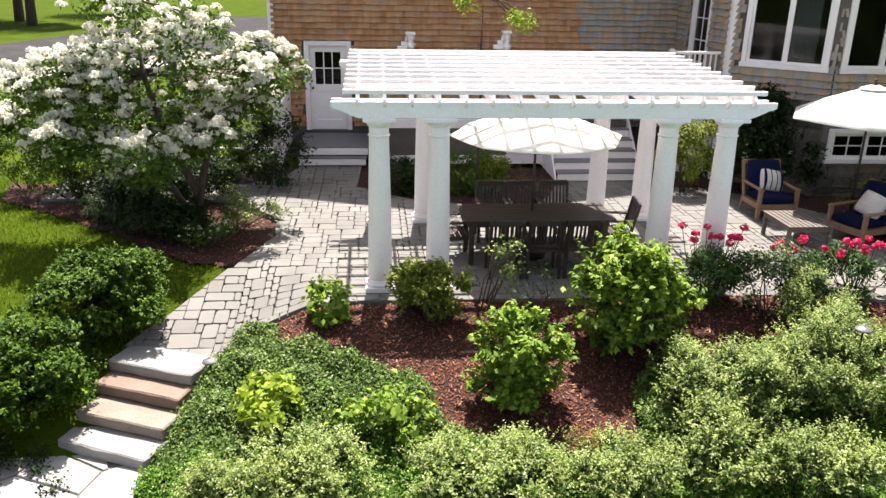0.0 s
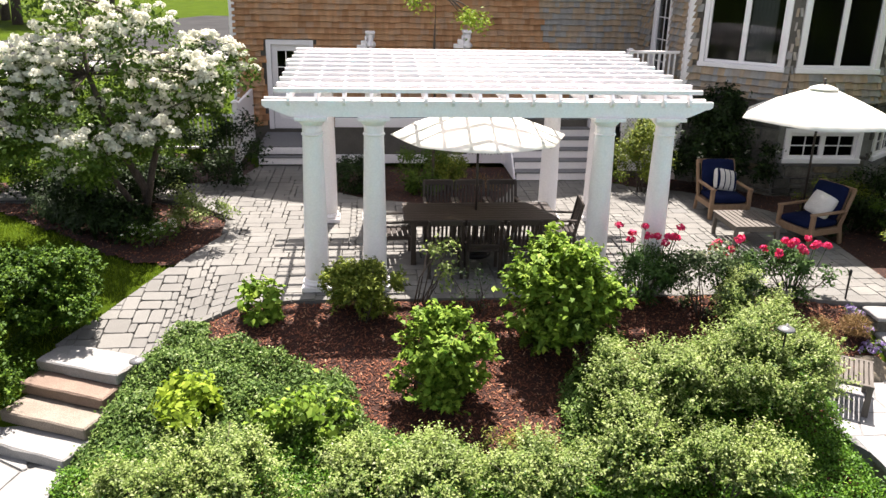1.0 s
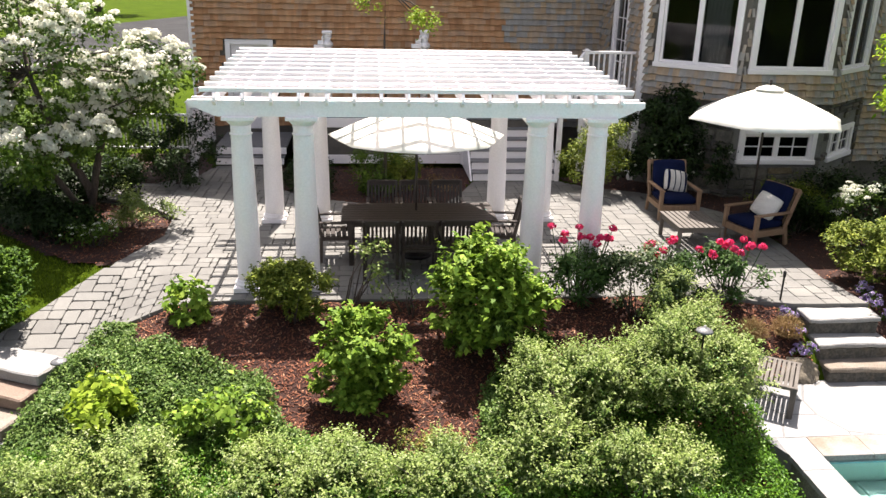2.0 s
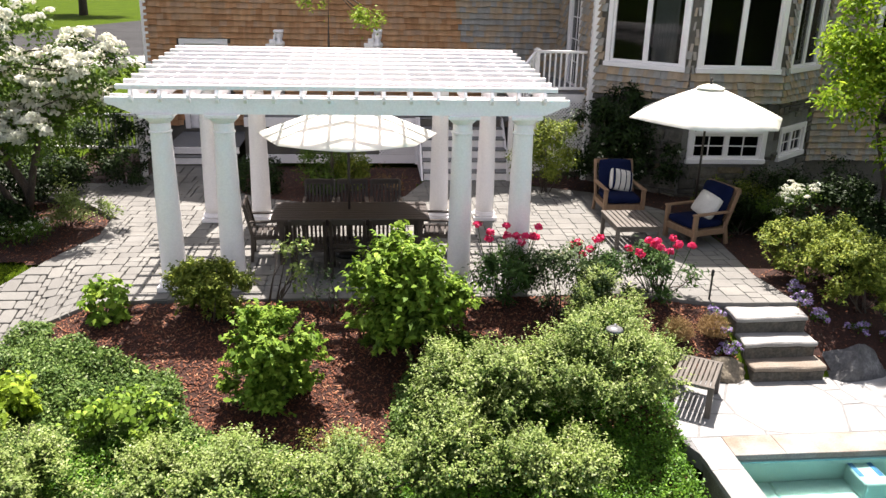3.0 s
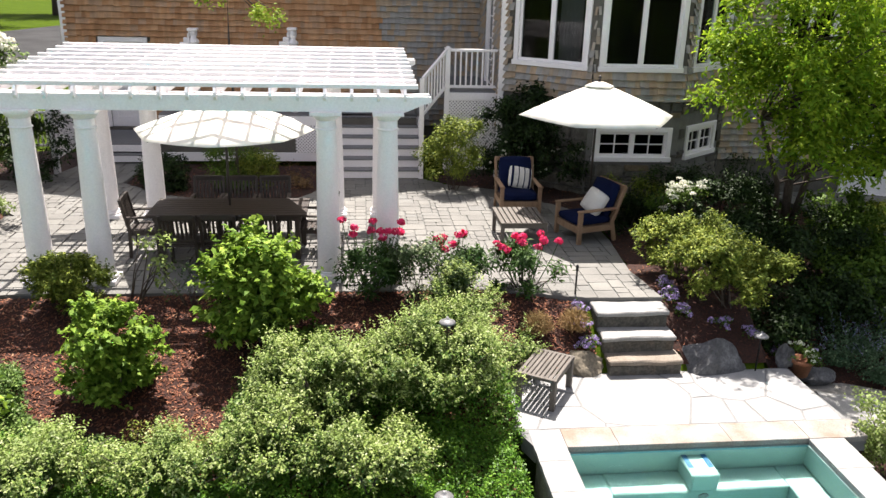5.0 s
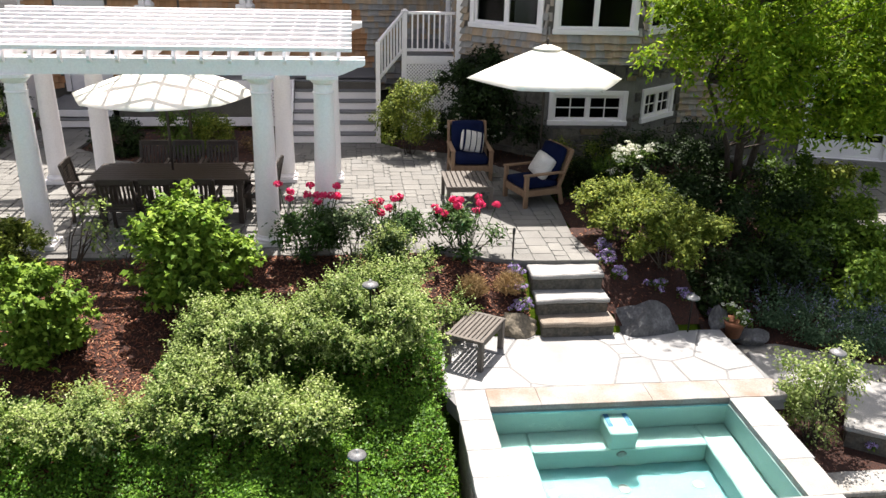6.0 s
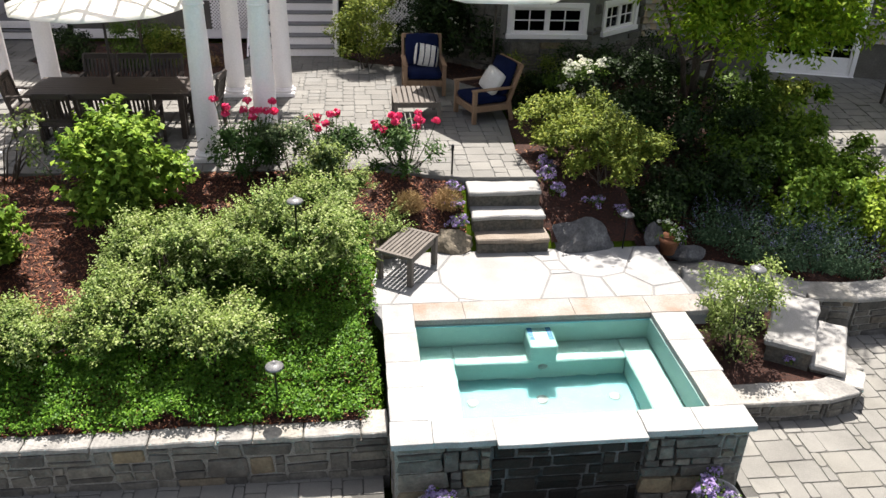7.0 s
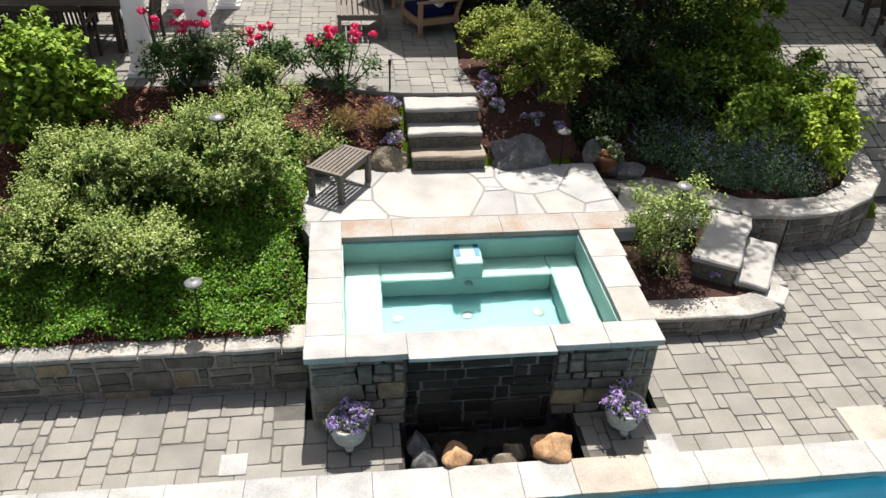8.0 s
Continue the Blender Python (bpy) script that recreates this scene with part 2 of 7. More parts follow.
def thing(name, label, category, at=(0, 0, 0), turn=0.0, group="", kind=""):
    ob = new(name)
    ob.matrix_basis = pose(at[0], at[1], at[2], 0, 0, turn)
    ob.empty_display_size = 0.1
    return tagged(ob, label, category, group, kind)


def part(name, bm, material, parent=None, label=""):
    """Links a bmesh (or a finished mesh) as one mesh object under a thing or a part."""
    if isinstance(bm, bpy.types.Mesh):
        me = bm
    else:
        me = bpy.data.meshes.new(name)
        bm.to_mesh(me)
        bm.free()
    if not me.materials:
        me.materials.append(material)
    ob = new(name, me)
    ob.parent = parent
    return tagged(ob, label)


def box(bm, x0, x1, y0, y1, z0, z1, bevel=0.0, m=None):
    r = bmesh.ops.create_cube(bm, size=1.0)
    vs = r["verts"]
    bmesh.ops.scale(bm, vec=(x1 - x0, y1 - y0, z1 - z0), verts=vs)
    bmesh.ops.translate(bm, vec=((x0 + x1) / 2, (y0 + y1) / 2, (z0 + z1) / 2), verts=vs)
    if bevel:
        es = list({e for v in vs for e in v.link_edges})
        vs = [v for v in bmesh.ops.bevel(bm, geom=es, offset=bevel, segments=1, affect="EDGES", clamp_overlap=True)["verts"]]
        vs = list({w for v in vs for f in v.link_faces for w in f.verts})
    if m is not None:
        bmesh.ops.transform(bm, matrix=m, verts=vs)
    return bm


def B(*a, bevel=0.0, m=None):
    return box(bmesh.new(), *a, bevel=bevel, m=m)


def bar(bm, p, q, w, h, bevel=0.0):
    """A straight bar of section w (sideways) by h from p to q."""
    p, q = Vector(p), Vector(q)
    m = Matrix.Translation((p + q) / 2) @ (q - p).to_track_quat("Y", "Z").to_matrix().to_4x4()
    n = (q - p).length
    return box(bm, -w / 2, w / 2, -n / 2, n / 2, -h / 2, h / 2, bevel, m)


def lathe(bm, profile, steps=20, at=(0, 0, 0)):
    """A turned solid from (radius, height) rows."""
    rings = []
    for r, z in profile:
        rings.append([bm.verts.new((at[0] + r * math.cos(2 * math.pi * k / steps), at[1] + r * math.sin(2 * math.pi * k / steps), at[2] + z)) for k in range(steps)])
    for a, b in zip(rings, rings[1:]):
        for k in range(steps):
            f = bm.faces.new((a[k], a[(k + 1) % steps], b[(k + 1) % steps], b[k]))
            f.smooth = True
    bm.faces.new(rings[0][::-1])
    bm.faces.new(rings[-1])
    return bm


def tube(bm, points, radii, sides=6):
    """A tapered limb through points."""
    pts = [Vector(p) for p in points]
    rings = []
    for i, p in enumerate(pts):
        way = (pts[min(i + 1, len(pts) - 1)] - pts[max(i - 1, 0)]).normalized()
        q = way.to_track_quat("Z", "Y")
        rings.append([bm.verts.new(p + q @ Vector((math.cos(2 * math.pi * k / sides), math.sin(2 * math.pi * k / sides), 0)) * radii[i]) for k in range(sides)])
    for a, b in zip(rings, rings[1:]):
        for k in range(sides):
            bm.faces.new((a[k], a[(k + 1) % sides], b[(k + 1) % sides], b[k])).smooth = True
    bm.faces.new(rings[0][::-1])
    bm.faces.new(rings[-1])
    return bm


def mesh_of(name, verts, quads, smooth=False):
    """A mesh from arrays of places and of four-cornered faces."""
    me = bpy.data.meshes.new(name)
    verts, quads = np.asarray(verts, np.float32), np.asarray(quads, np.int32)
    me.vertices.add(len(verts))
    me.vertices.foreach_set("co", verts.ravel())
    me.loops.add(quads.size)
    me.loops.foreach_set("vertex_index", quads.ravel())
    me.polygons.add(len(quads))
    me.polygons.foreach_set("loop_start", np.arange(0, quads.size, quads.shape[1], dtype=np.int32))
    me.update(calc_edges=True)
    if smooth:
        me.polygons.foreach_set("use_smooth", np.ones(len(quads), bool))
    return me


def prism(bm, outline, z0, z1, chamfer=0.0):
    """An upright solid over an outline of (x, y), with an optional chamfer round its top."""
    n = len(outline)
    cx, cy = sum(p[0] for p in outline) / n, sum(p[1] for p in outline) / n
    low = [bm.verts.new((x, y, z0)) for x, y in outline]
    mid = [bm.verts.new((x, y, z1 - chamfer)) for x, y in outline]
    rings = [low, mid]
    if chamfer:
        top = []
        for x, y in outline:
            far = math.hypot(x - cx, y - cy) or 1
            k = max(0.0, 1 - chamfer * 1.3 / far)
            top.append(bm.verts.new((cx + (x - cx) * k, cy + (y - cy) * k, z1)))
        rings.append(top)
    for a, b in zip(rings, rings[1:]):
        for k in range(n):
            bm.faces.new((a[k], a[(k + 1) % n], b[(k + 1) % n], b[k]))
    bm.faces.new(rings[-1])
    bm.faces.new(low[::-1])
    bmesh.ops.recalc_face_normals(bm, faces=bm.faces[:])
    return bm


def inside(x, y, poly):
    hit = False
    for (x0, y0), (x1, y1) in zip(poly, poly[1:] + poly[:1]):
        if (y0 > y) != (y1 > y) and x < (x1 - x0) * (y - y0) / (y1 - y0) + x0:
            hit = not hit
    return hit


PIECE_MESHES = {}


def rough_block(kind, variant, jitter=0.08, chamfer=0.09):
    """A unit block with chamfered, uneven edges, centred on its base plane's middle."""
    key = (kind, variant)
    if key not in PIECE_MESHES:
        r = random.Random(variant * 31 + len(kind))
        bm = bmesh.new()
        box(bm, -0.5, 0.5, -0.5, 0.5, -0.5, 0.5, chamfer)
        for v in bm.verts:
            v.co += Vector((r.uniform(-1, 1), r.uniform(-1, 1), r.uniform(-1, 1))) * jitter
        me = bpy.data.meshes.new(kind)
        bm.to_mesh(me)
        bm.free()
        PIECE_MESHES[key] = me
    return PIECE_MESHES[key]


def lay_pieces(name, items, material, parent, centre, most=300, rest="", label=""):
    """Items of (mesh, matrix). Those nearest to centre become parts of their own, the others one joined part."""
    items = sorted(items, key=lambda it: (it[1].translation - Vector(centre)).length)
    for me, m in items[:most]:
        if not me.materials:
            me.materials.append(material)
        ob = new(name, me)
        ob.parent = parent
        ob.matrix_basis = m
    left = items[most:]
    if left:
        verts, loops, starts, base = [], [], [], 0
        for me, m in left:
            co = np.empty(len(me.vertices) * 3, np.float32)
            me.vertices.foreach_get("co", co)
            mm = np.array(m)
            verts.append(co.reshape(-1, 3) @ mm[:3, :3].T + mm[:3, 3])
            for p in me.polygons:
                starts.append([base + v for v in p.vertices])
            base += len(me.vertices)
        me = bpy.data.meshes.new(rest)
        me.from_pydata(np.concatenate(verts).tolist(), [], starts)
        me.materials.append(material)
        ob = new(rest, me)
        ob.parent = parent
        tagged(ob, label, kind="stuff")


PAVE = {}


def paver_mesh(w, h, t=0.05, kind=0):
    """A tumbled paver: worn, slightly crooked outline with rounded corners and a chamfer."""
    key = (round(w, 3), round(h, 3), kind)
    if key not in PAVE:
        r = random.Random(int(w * 1000) * 7 + int(h * 1000) * 13 + kind * 101)
        a, b, c = w / 2 - 0.003, h / 2 - 0.003, 0.022
        outline = []
        for sx, sy in ((-1, -1), (1, -1), (1, 1), (-1, 1)):
            jx, jy = r.uniform(-0.01, 0.003), r.uniform(-0.01, 0.003)
            x, y = sx * (a + jx), sy * (b + jy)
            one, two = (x - sx * c * r.uniform(0.5, 1.4), y), (x, y - sy * c * r.uniform(0.5, 1.4))
            outline += [one, two] if sx * sy < 0 else [two, one]
        bm = bmesh.new()
        prism(bm, outline, -t, 0, 0.005)
        me = bpy.data.meshes.new("paver")
        bm.to_mesh(me)
        bm.free()
        PAVE[key] = me
    return PAVE[key]


def cut_paver(x, y, w, h, poly, way_round, m, t=0.05):
    """A paver sawn off along the outline's edges that cross it, or None where little is left."""
    a, b = w / 2 - 0.003, h / 2 - 0.003
    left = [Vector((x - a, y - b)), Vector((x + a, y - b)), Vector((x + a, y + b)), Vector((x - a, y + b))]
    mid, reach = Vector((x, y)), math.hypot(a, b)
    for p, q in zip(poly, poly[1:] + poly[:1]):
        p, q = Vector(p), Vector(q)
        along = q - p
        f = min(max((mid - p).dot(along) / along.length_squared, 0), 1)
        if (p + along * f - mid).length > reach:
            continue
        side = lambda v: (along.x * (v.y - p.y) - along.y * (v.x - p.x)) * way_round
        cut = []
        for c, d in zip(left, left[1:] + left[:1]):
            sc, sd = side(c), side(d)
            if sc >= 0:
                cut.append(c)
            if sc * sd < 0:
                cut.append(c.lerp(d, sc / (sc - sd)))
        left = cut
        if len(left) < 3:
            return None
    area = sum(c.x * d.y - c.y * d.x for c, d in zip(left, left[1:] + left[:1])) / 2
    if abs(area) < 0.004:
        return None
    bm = bmesh.new()
    prism(bm, [(c.x - x, c.y - y) for c in left], -t, 0, 0.005)
    me = bpy.data.meshes.new("paver")
    bm.to_mesh(me)
    bm.free()
    return me, m


def pave(poly, height, cell, seed):
    """Pavers of several sizes over a plan outline, in courses broken at random and sawn off along its edge."""
    way_round = 1 if sum(p[0] * q[1] - p[1] * q[0] for p, q in zip(poly, poly[1:] + poly[:1])) > 0 else -1
    r = random.Random(seed)
    x0, x1 = min(p[0] for p in poly), max(p[0] for p in poly)
    y0, y1 = min(p[1] for p in poly), max(p[1] for p in poly)
    nx, ny = int((x1 - x0) / cell) + 1, int((y1 - y0) / cell) + 1
    free = np.zeros((nx, ny), bool)
    for i in range(nx):
        for j in range(ny):
            x, y = x0 + (i + 0.5) * cell, y0 + (j + 0.5) * cell
            free[i, j] = any(inside(x + dx * cell, y + dy * cell, poly) for dx in (-0.45, 0, 0.45) for dy in (-0.45, 0, 0.45))
    out = []
    for j in range(ny):
        for i in range(nx):
            if not free[i, j]:
                continue
            sizes = [(3, 3), (4, 3), (3, 2), (2, 3), (2, 2), (3, 3), (2, 2), (4, 2)]
            r.shuffle(sizes)
            for a, b in sizes + [(2, 2), (2, 1), (1, 2), (1, 1)]:
                if i + a <= nx and j + b <= ny and free[i:i + a, j:j + b].all():
                    break
            free[i:i + a, j:j + b] = False
            x, y = x0 + (i + a / 2) * cell, y0 + (j + b / 2) * cell
            z = height(x, y)
            sx, sy = (height(x + 0.1, y) - height(x - 0.1, y)) / 0.2, (height(x, y + 0.1) - height(x, y - 0.1)) / 0.2
            m = pose(x, y, z + r.uniform(-0.003, 0.003), math.degrees(math.atan(sy)) + r.uniform(-0.4, 0.4), -math.degrees(math.atan(sx)) + r.uniform(-0.4, 0.4), 0)
            whole = all(inside(x + dx * a * cell, y + dy * b * cell, poly) for dx in (-0.48, 0, 0.48) for dy in (-0.48, 0, 0.48))
            item = (paver_mesh(a * cell, b * cell, kind=r.randrange(4)), m) if whole else cut_paver(x, y, a * cell, b * cell, poly, way_round, m)
            if item:
                out.append(item)
    return out


def cells(x0, x1, y0, y1, seeds, joint):
    """Irregular flagstone outlines: a plan split round seed points (x, y, reach), drawn in by half a joint; a longer reach takes more ground."""
    seeds = [(*q, 0.0)[:3] for q in seeds]
    out = []
    for s in seeds:
        poly = [Vector((x0, y0)), Vector((x1, y0)), Vector((x1, y1)), Vector((x0, y1))]
        for o in seeds:
            if o is s:
                continue
            way = Vector((o[0] - s[0], o[1] - s[1]))
            far = way.length / 2 + (s[2] ** 2 - o[2] ** 2) / (2 * way.length) - joint / 2
            way.normalize()
            cut, side = [], lambda p: (p - Vector(s[:2])).dot(way) - far
            for a, b in zip(poly, poly[1:] + poly[:1]):
                da, db = side(a), side(b)
                if da <= 0:
                    cut.append(a)
                if da * db < 0:
                    cut.append(a.lerp(b, da / (da - db)))
            poly = cut
            if len(poly) < 3:
                break
        if len(poly) >= 3:
            out.append([tuple(p) for p in poly])
    return out


def stone_face(p0, p1, z0, z1, seed, depth=0.12, course=(0.09, 0.3), length=(0.12, 0.55)):
    """Stones of broken courses over an upright face from p0 to p1 (seen from its right-hand side): (mesh, matrix) rows."""
    r = random.Random(seed)
    p0, p1 = Vector(p0), Vector(p1)
    n = (p1 - p0).length
    way = (p1 - p0).normalized()
    turn = math.degrees(math.atan2(way.y, way.x))
    out, z = [], z0
    while z < z1 - 0.03:
        h = min(r.uniform(*course), z1 - z)
        if z1 - z - h < 0.06:
            h = z1 - z
        u = -r.uniform(0, 0.15)
        while u < n:
            w = r.uniform(*length)
            a, b = max(u, 0.0), min(u + w, n)
            u += w
            if b - a < 0.05:
                continue
            cut = r.uniform(0.35, 0.65)
            parts = [(z, h)] if h < 0.15 or r.random() < 0.55 else [(z, h * cut), (z + h * cut, h * (1 - cut))]
            for zz, hh in parts:
                c = p0 + way * ((a + b) / 2)
                m = pose(c.x, c.y, zz + hh / 2, r.uniform(-2, 2), r.uniform(-2, 2), turn + r.uniform(-1.5, 1.5)) @ Matrix.Diagonal((b - a - r.uniform(0.014, 0.04), depth + r.uniform(-0.008, 0.03), hh - r.uniform(0.012, 0.032), 1))
                out.append((rough_block("stone", r.randrange(12), 0.05, 0.08), m))
        z += h
    return out


# ---- ground, lawn and levels ----
LOW, MID = -1.74, -0.75
PROFILES = [
    (-40.0, [(-60, -2.6), (4.0, -1.8), (7.6, -1.1), (9.2, -0.52), (11.4, -0.06), (200, -0.06)]),
    (-2.2, [(-60, -2.6), (4.0, -1.8), (7.5, -1.12), (9.1, -0.58), (11.4, -0.16), (200, -0.06)]),
    (-1.75, [(-60, -2.6), (4.0, -1.8), (7.5, -1.05), (8.8, -0.6), (9.2, -0.58), (11.4, -0.16), (200, -0.06)]),
    (-1.2, [(-60, -2.6), (5.3, -1.8), (5.5, -1.2), (7.6, -0.76), (9.3, -0.38), (11.4, -0.16), (200, -0.06)]),
    (-0.4, [(-60, -2.6), (5.35, -1.8), (5.45, -1.2), (7.6, -0.62), (9.5, -0.1), (9.8, -0.12), (200, -0.06)]),
    (6.7, [(-60, -2.6), (5.35, -1.8), (5.45, -1.2), (7.6, -0.62), (9.6, -0.05), (9.7, -0.06), (200, -0.06)]),
    (7.05, [(-60, -3.4), (3.4, -3.4), (3.6, -2.1), (6.9, -2.1), (7.0, -0.95), (8.3, -0.85), (8.6, -0.5), (9.2, -0.12), (9.5, -0.06), (9.8, -0.06), (200, -0.06)]),
    (10.6, [(-60, -3.4), (3.4, -3.4), (3.6, -2.1), (6.9, -2.1), (7.0, -0.95), (8.3, -0.85), (8.6, -0.58), (9.25, -0.18), (9.6, -0.12), (10.5, -0.08), (200, -0.06)]),
    (10.9, [(-60, -3.4), (3.4, -3.4), (3.6, -1.8), (5.9, -1.8), (6.0, -1.52), (8.3, -1.5), (8.7, -1.05), (10.0, -0.3), (11.5, -0.08), (200, -0.06)]),
    (12.6, [(-60, -3.4), (3.4, -3.4), (3.6, -1.8), (5.9, -1.8), (6.0, -1.52), (7.4, -1.5), (8.4, -1.2), (10.5, -0.5), (12.5, -0.15), (200, -0.1)]),
    (13.3, [(-60, -3.4), (3.4, -3.4), (3.6, -1.8), (7.6, -1.8), (7.8, -1.2), (9.5, -0.9), (11.5, -0.5), (200, -0.3)]),
    (15.1, [(-60, -3.4), (3.4, -3.4), (3.6, -1.8), (8.2, -1.8), (8.4, -1.2), (9.6, -1.0), (11.5, -0.55), (13, -0.36), (200, -0.36)]),
    (15.6, [(-60, -3.4), (3.4, -3.4), (3.6, -1.8), (8.0, -1.8), (11.8, -0.6), (13.5, -0.36), (200, -0.36)]),
    (60.0, [(-60, -2.6), (8.0, -1.8), (11.8, -0.6), (13.5, -0.36), (200, -0.36)]),
]


LOWER_ZONE = [(12.7, 2.0), (18, 2.0), (18, 8.75), (15.72, 8.75), (15.4, 8.05), (14.95, 7.6), (14.25, 7.32), (13.4, 7.32), (12.86, 7.0), (12.7, 6.6)]


def ground_z(x, y):
    if -1.46 < x < 17.56 and -4.56 < y < 3.56:
        return -3.4
    if y < 8.8 and x > 12.8 and inside(x, y, LOWER_ZONE):
        return LOW - 0.1
    def along(prof):
        return float(np.interp(y, [p[0] for p in prof], [p[1] for p in prof]))
    xs = [p[0] for p in PROFILES]
    if x <= xs[0]:
        return along(PROFILES[0][1])
    if x >= xs[-1]:
        return along(PROFILES[-1][1])
    k = int(np.searchsorted(xs, x)) - 1
    f = (x - xs[k]) / (xs[k + 1] - xs[k])
    return along(PROFILES[k][1]) * (1 - f) + along(PROFILES[k + 1][1]) * f


gx = np.concatenate([[-2500, -900, -300, -120, -60, -35, -22, -15], np.arange(-11, 19.01, 0.14), [20, 24, 32, 50, 100, 300, 900, 2500]])
gy = np.concatenate([[-2500, -800, -300, -100, -40, -20, -10], np.arange(-6, 3.0, 0.5), np.arange(3.0, 16.5, 0.1), np.arange(16.6, 24, 0.4), [26, 30, 36, 45, 60, 90, 160, 400, 1000, 2500]])
gv = [(x, y, ground_z(x, y) + (0.015 * noise.noise((x * 2, y * 2, 0)) if abs(x) < 30 and abs(y) < 40 else 0)) for y in gy for x in gx]
nx = len(gx)
gq = [(j * nx + i, j * nx + i + 1, (j + 1) * nx + i + 1, (j + 1) * nx + i) for j in range(len(gy) - 1) for i in range(nx - 1)]
ground = part("ground", mesh_of("ground", gv, gq, True), SOIL)
tagged(ground, "lawn and sloping garden ground under the planting", "ground", kind="structure")


def sheet(name, poly, material, lift, label, category, step=0.12):
    """A thin sheet that follows the ground over a plan outline."""
    x0, x1 = min(p[0] for p in poly), max(p[0] for p in poly)
    y0, y1 = min(p[1] for p in poly), max(p[1] for p in poly)
    nxs, nys = int((x1 - x0) / step) + 2, int((y1 - y0) / step) + 2
    verts, ids, quads = [], {}, []

    def vid(i, j):
        if (i, j) not in ids:
            x, y = x0 + i * step, y0 + j * step
            ids[(i, j)] = len(verts)
            verts.append((x, y, ground_z(x, y) + lift + 0.02 * noise.noise((x * 5, y * 5, 1))))
        return ids[(i, j)]
    for i in range(nxs):
        for j in range(nys):
            if inside(x0 + (i + 0.5) * step, y0 + (j + 0.5) * step, poly):
                quads.append((vid(i, j), vid(i + 1, j), vid(i + 1, j + 1), vid(i, j + 1)))
    ob = part(name, mesh_of(name, verts, quads, True), material)
    return tagged(ob, label, category, kind="structure")


BED_FRONT = [(-1.74, 8.75), (-1.25, 9.38), (-0.85, 9.47), (0.25, 9.66), (4.9, 9.6), (6.76, 9.6), (8.2, 9.25), (8.2, 8.5), (6.85, 8.3), (6.9, 5.45), (-2.25, 5.45), (-2.15, 7.4), (-1.85, 8.1)]
BED_RIGHT = [(9.35, 8.5), (9.25, 9.2), (9.2, 10.4), (9.35, 12.0), (9.35, 13.4), (8.0, 15.1), (6.95, 15.6), (6.4, 16.4), (8.2, 16.6), (9.8, 14.9), (11.6, 14.9), (13.2, 16.0), (14.6, 14.6), (13.9, 13.2), (15.2, 10.5), (15.32, 9.4), (15.15, 8.6), (14.75, 8.1), (14.2, 7.78), (13.45, 7.72), (12.9, 7.85), (11.3, 8.5)]
BED_TREE = [(-1.35, 13.6), (-1.25, 12.5), (-1.65, 11.42), (-2.5, 11.55), (-3.2, 12.2), (-4.3, 13.2), (-5.5, 14.25), (-6.9, 15.25), (-7.2, 16.5), (-3.2, 16.0), (-2.2, 14.6)]
BED_BACK = [(0.1, 15.75), (1.1, 14.85), (2.4, 14.35), (3.7, 14.45), (4.1, 15.0), (4.5, 16.4), (4.5, 17.4), (0.15, 17.8)]
BED_DOOR = [(-1.3, 17.6), (-1.5, 16.6), (-2.3, 16.0), (-3.4, 16.4), (-3.6, 19.2), (-1.9, 19.2)]
for poly, label in ((BED_FRONT, "red-brown bark mulch on the sloping front bed"), (BED_RIGHT, "dark mulch under the shrubs beside the house"), (BED_TREE, "red-brown mulch round the white-flowering tree"), (BED_BACK, "dark mulch bed below the raised deck"), (BED_DOOR, "dark mulch beside the door steps")):
    sheet("mulch_bed", poly, MULCH, 0.045, label, "mulch bed")

# mulch chips
chips = []
for poly, count in ((BED_FRONT, 42000), (BED_TREE, 5000), (BED_RIGHT, 4000), (BED_BACK, 1500)):
    x0, x1 = min(p[0] for p in poly), max(p[0] for p in poly)
    y0, y1 = min(p[1] for p in poly), max(p[1] for p in poly)
    done = 0
    while done < count:
        x, y = rnd.uniform(x0, x1), rnd.uniform(y0, y1)
        if inside(x, y, poly):
            chips.append((x, y, ground_z(x, y) + 0.05 + 0.02 * noise.noise((x * 5, y * 5, 1)), rnd.uniform(0.01, 0.034), rnd.uniform(0.004, 0.009)))
            done += 1
cv, cq = [], []
for x, y, z, a, b in chips:
    t, lift = rnd.uniform(0, math.pi), rnd.uniform(-0.012, 0.018)
    c, s = math.cos(t), math.sin(t)
    k = len(cv)
    cv += [(x - c * a - s * b, y - s * a + c * b, z), (x - c * a + s * b, y - s * a - c * b, z + 0.006), (x + c * a + s * b, y + s * a - c * b, z + lift), (x + c * a - s * b, y + s * a + c * b, z + lift + 0.008)]
    cq.append((k, k + 1, k + 2, k + 3))
tagged(part("mulch_chips", mesh_of("mulch_chips", cv, cq), CHIP), "loose red-brown bark chips on the beds", "mulch", kind="stuff")

# driveway at the back
drive = bmesh.new()
prism(drive, [(-32, 20), (-15.2, 34.7), (-5, 44), (-5, 75), (-13.5, 75), (-17.1, 62.1), (-18.8, 52.9), (-20.2, 46.4), (-40, 36)], -0.055, -0.02)
apron = bmesh.new()
prism(apron, [(-31.2, 17.6), (-14.06, 32.0), (-4, 41.0), (-5, 44), (-15.2, 34.7), (-32, 20)], -0.055, -0.015)
tagged(part("pavement", apron, SLAB), "pale concrete strip along the driveway", "pavement", kind="structure")
tagged(part("road", drive, ASPHALT), "grey asphalt driveway behind the house", "road", kind="structure")

